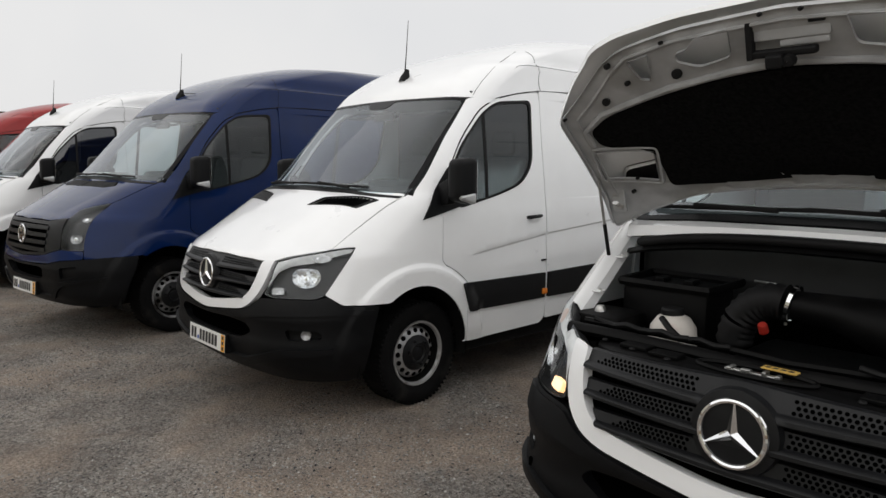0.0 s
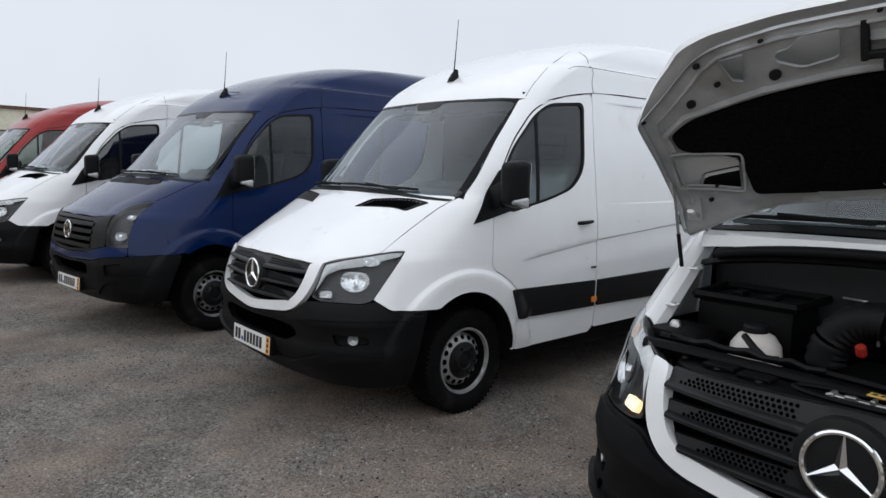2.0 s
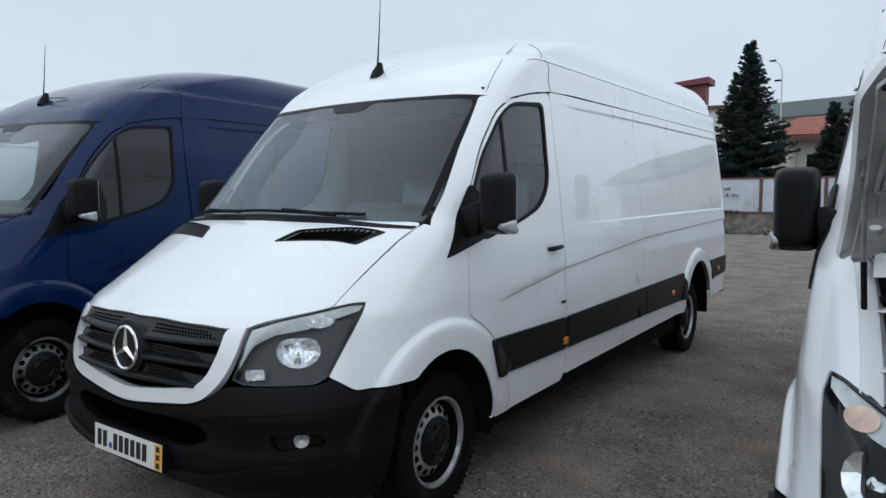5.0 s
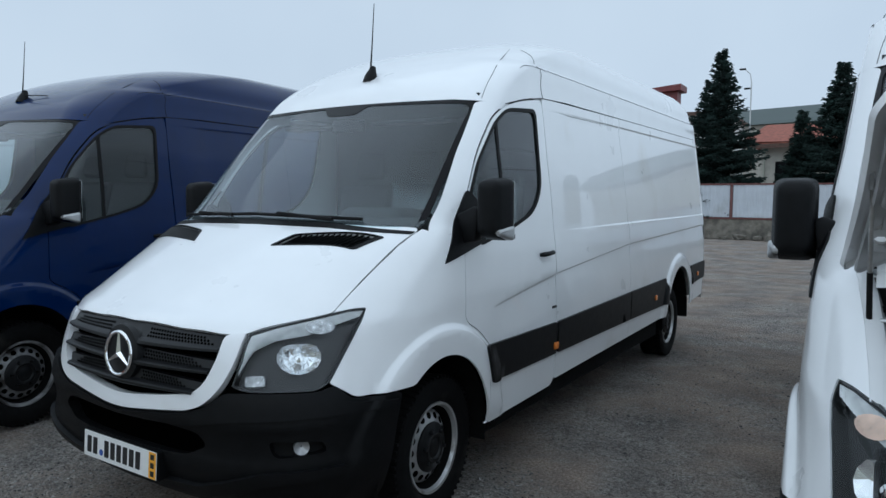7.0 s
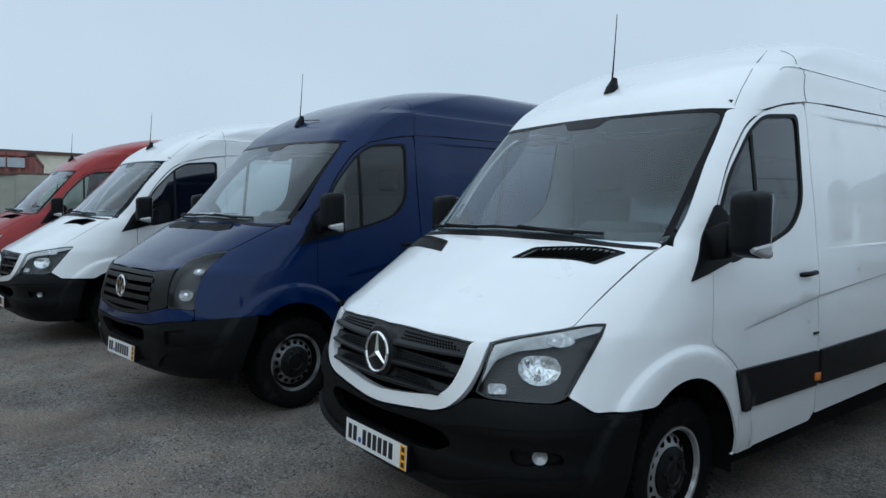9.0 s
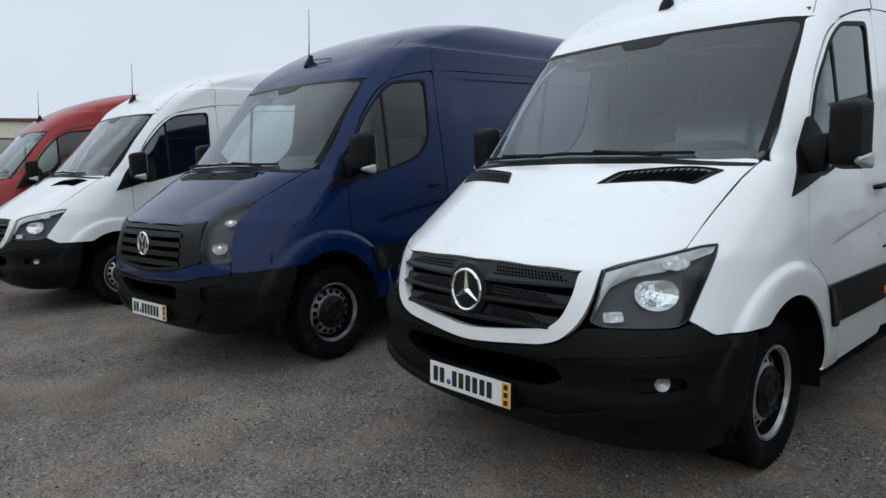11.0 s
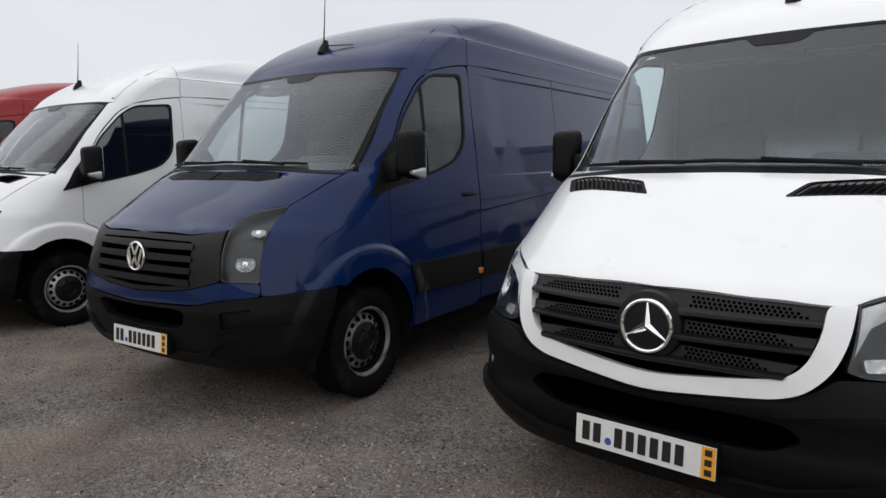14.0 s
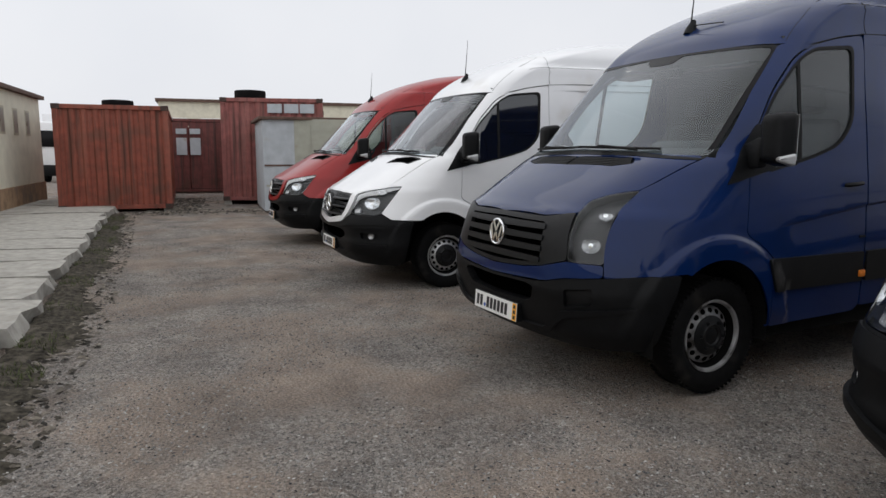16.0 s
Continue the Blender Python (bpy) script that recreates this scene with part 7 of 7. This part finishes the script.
for f in ((0, 1, 5, 4), (1, 2, 5), (2, 3, 4, 5), (3, 0, 4), (3, 2, 1, 0)):
    hip.faces.new([vs[i] for i in f])
roof_ob = part("tiled_roof", bm_mesh("tiled_roof", hip), TILE, house, "red tiled roof")
for k in range(22):
    z = 5.2 + 1.45 * k / 22
    y = -.78 + 4.15 * k / 22
    part("tile_row", box("tile_row", -2.25 + .035 * k, 9.8 - .05 * k, y, y + .05, z - .03, z + .05), TILE, roof_ob)
part("eave_board", box("eave_board", -2.45, 10, -.85, -.75, 4.95, 5.2), ROOF_EDGE, house)
part("house_window", box("house_window", -.6, .5, -.03, .02, 2.9, 4.2, .01), FRIT, house)
part("down_pipe", tube("down_pipe", [(-1.2, -.1, 0), (-1.2, -.1, 4.9)], .05, 8), PALE_GREEN, house)

white_house = empty("white_house", pose(-9.5, 45, 0), "white rendered house with a red sheet roof", "house")
part("house_wall", box("house_wall", -3.5, 3.4, 0, 8, 0, 7.7), material("white_house_wall", (.62, .62, .60), .85, spread=.04, scale=2), white_house)
part("house_roof", prism("house_roof", [(-3.8, 7.62), (3.7, 7.55), (3.7, 7.72), (-3.8, 7.95)], 8.4, "y"), ROOF_EDGE, white_house, "thin dark sheet roof", at=pose(0, -.3, 0))
ROOF_RED = material("dark_red_roof_sheet", (0.15, 0.028, 0.028), 0.5, spread=0.1, scale=4)
part("chimney", box("chimney", -1.9, .05, 1.2, 2.2, 8.2, 9.5), ROOF_RED, white_house, "red sheet chimney")
part("chimney_cap", prism("chimney_cap", [(-3.6, 9.35), (.35, 9.5), (.35, 9.92), (-3.6, 9.6)], 1.8, "y"), ROOF_RED, white_house, "red chimney cap", at=pose(0, .8, 0))

green = empty("green_roof_hall", pose(-8, 60, 0), "large hall with a dark green sheet roof", "building")
part("hall_wall", box("hall_wall", -.5, 30, 0, 12, 0, 8.4), HOUSE, green)
gr_bm = bmesh.new()
vs = [gr_bm.verts.new(p) for p in ((-.8, -.6, 8.3), (31, -.6, 8.9), (31, 6, 11.3), (-.8, 6, 10.4), (-.8, 12.6, 8.3), (31, 12.6, 8.6))]
for f in ((0, 1, 2, 3), (3, 2, 5, 4), (0, 3, 4), (1, 5, 2), (0, 4, 5, 1)):
    gr_bm.faces.new([vs[i] for i in f])
tin = part("hall_roof", bm_mesh("hall_roof", gr_bm), TIN, green, "dark green sheet roof")
part("roof_light", box("roof_light", 6.4, 7.6, 1.4, 2.2, 9.15, 9.28), PLATE, tin, at=pose(0, 0, 0))

lamp = empty("street_lamp", pose(-6.5, 58, 0), "tall thin grey street lamp with two heads", "lamp")
part("lamp_pole", tube("lamp_pole", [(0, 0, 0), (0, 0, 11.6), (-.1, 0, 12.3), (-.55, 0, 12.75)], [.065, .05, .035, .03], 8), METAL, lamp)
part("lamp_head", box("lamp_head", -.95, -.45, -.12, .12, 12.7, 12.82, .03, True), PLASTIC, lamp)
part("lamp_head", box("lamp_head", -.55, -.05, -.12, .12, 11.1, 11.22, .03, True), PLASTIC, lamp)


BED = material("dark_joint_soil", (.06, .053, .042), .95, spread=.3, scale=15)

# ---------------------------------------------------------------- concrete slabs along the hall, each its own piece
slab_bed = thing("slab_walk", box("slab_walk", -19.4, 13, -7.44, -5.35, -.05, .06), BED, pose(0, 0, 0), "walk of worn uneven concrete slabs beside the hall", "walk", kind="structure")


def slab_mesh(seed):
    rng = random.Random(seed)
    bm = bmesh.new()
    bmesh.ops.create_cube(bm, size=1)
    bmesh.ops.scale(bm, vec=(1.075, 2.72, .15), verts=bm.verts)
    bmesh.ops.subdivide_edges(bm, edges=[e for e in bm.edges if abs(e.verts[0].co.y - e.verts[1].co.y) > 1], cuts=9)
    bmesh.ops.subdivide_edges(bm, edges=[e for e in bm.edges if abs(e.verts[0].co.x - e.verts[1].co.x) > 1], cuts=3)
    for v in bm.verts:
        v.co.x += rng.uniform(-.014, .014)
        v.co.z += rng.uniform(-.006, .006)
        if v.co.y > 1.3:
            v.co.y += rng.uniform(-.07, .03)
            v.co.z -= .012
    return bm_mesh("slab", bm)


slabs = [slab_mesh(k) for k in range(5)]
for k in range(28):
    x = -18.8 + 1.15 * k
    edge = float(np.interp(x, [-14.3, -10, -7.2, -4.9], [-5.28, -4.92, -4.80, -4.62]))
    part("slab", slabs[k % 5], CONCRETE, slab_bed, at=pose(x, edge - 1.36 + random.uniform(-.05, .05), .085 + random.uniform(-.012, .012), random.uniform(-.5, .5), random.uniform(-.7, .7), random.uniform(-1, 1)))

# dark weedy dirt along the slabs' edge
DIRT = material("dark_damp_soil", (.048, .042, .032), .95, spread=.4, scale=24, dirt=(.12, .105, .085), dirt_at=.56, dirt_scale=7, bump=.02, bump_scale=25, spec=.15)
rng = np.random.default_rng(9)
V, F = [], []
cols = 220
for i in range(cols):
    x = -15.5 + 13.5 * i / (cols - 1)
    e = float(np.interp(x, [-14.3, -10, -7.2, -4.9], [-5.28, -4.92, -4.80, -4.62]))
    w = .27 + .07 * math.sin(x * 2.1) + .06 * math.sin(x * 5.3 + 1) + .16 * rng.random()
    for f, h in ((-.12, .03), (.15, .045), (.45, .03), (.75, .018), (1.0, -.004)):
        V.append((x, e + f * w + .03 * rng.random(), h * (.5 + rng.random()) if h > 0 else h))
for i in range(cols - 1):
    for j in range(4):
        k = i * 5 + j
        F.append((k, k + 5, k + 6, k + 1))
thing("soil_strip", mesh_from("soil_strip", V, F), DIRT, pose(0, 0, 0), "strip of dark soil and weeds along the slabs", "soil", kind="stuff")
WEED = material("dry_green_weed", (.07, .085, .03), .9, spread=.3, scale=10)
V, F = [], []
for _ in range(5200):
    x = -15 + 11.5 * rng.random()
    e = float(np.interp(x, [-14.3, -10, -7.2, -4.9], [-5.28, -4.92, -4.80, -4.62])) + .02 + .3 * rng.random() ** 2
    if noise.noise((x * 1.3, e, 0)) < .05:
        continue
    a, h, w = rng.random() * 6.28, .03 + .06 * rng.random(), .006
    k = len(V)
    V += [(x - w * math.cos(a), e - w * math.sin(a), .0), (x + w * math.cos(a), e + w * math.sin(a), 0), (x + .05 * math.sin(a), e + .05 * math.cos(a), h)]
    F.append((k, k + 1, k + 2))
thing("weeds", mesh_from("weeds", V, F, smooth=False), WEED, pose(0, 0, 0), "sparse low green weeds beside the slabs", "weeds", kind="stuff")


# clods, litter and crumbs of slab scattered over the soil
LITTER = material("dark_litter", (.07, .058, .042), .95, spread=.4, scale=14)
ln, ll = LITTER.node_tree.nodes, LITTER.node_tree.links
lone, ltone = ln.new("ShaderNodeNewGeometry"), ln.new("ShaderNodeValToRGB")
ltone.color_ramp.elements[0].color, ltone.color_ramp.elements[1].color = (.018, .015, .011, 1), (.24, .21, .17, 1)
ltone.color_ramp.elements[0].position = .35
ll.new(lone.outputs["Random Per Island"], ltone.inputs[0])
ll.new(ltone.outputs[0], ln["Principled BSDF"].inputs["Base Color"])


def litter_field(name, places, lo, hi, seed, label):
    rng = np.random.default_rng(seed)
    base = np.array([(0, 0, .5), (.5, 0, 0), (.1, .4, .05), (-.45, .2, 0), (-.3, -.35, .05), (.2, -.4, 0)])
    tri = [(0, 1, 2), (0, 2, 3), (0, 3, 4), (0, 4, 5), (0, 5, 1)]
    V, F = [], []
    for x, y, z in places:
        s_, a = lo + (hi - lo) * rng.random() ** 2.5, rng.random() * 6.28
        q = base * (1 + .7 * (rng.random((6, 3)) - .5)) * s_ * [1 + rng.random(), .8, .6]
        c, d = math.cos(a), math.sin(a)
        k = len(V)
        V += [(x + c * p[0] - d * p[1], y + d * p[0] + c * p[1], z + p[2]) for p in q]
        F += [tuple(k + i for i in t) for t in tri]
    return thing(name, mesh_from(name, V, F, smooth=False), LITTER, pose(0, 0, 0), label, "litter", kind="stuff")


edge_at = lambda x: float(np.interp(x, [-14.3, -10, -7.2, -4.9], [-5.28, -4.92, -4.80, -4.62]))
spots = []
for _ in range(4200):
    x = -15.3 + 13.2 * rng.random()
    spots.append((x, edge_at(x) + .02 + .55 * rng.random() ** 1.9, .012 * rng.random()))
litter_field("soil_litter", spots, .012, .055, 21, "dark clods, leaves and crumbs along the slabs")
spots = []
for _ in range(1500):
    x = -15.6 - 5.5 * rng.random()
    spots.append((x, -3.95 + .30 * rng.standard_normal() + .9 * (rng.random() - .5), .01))
for _ in range(700):
    spots.append((-15.9 + .35 * rng.standard_normal(), -5.6 + 3.6 * rng.random(), .01))
litter_field("yard_litter", spots, .02, .10, 22, "dark litter and dry weeds between the containers")
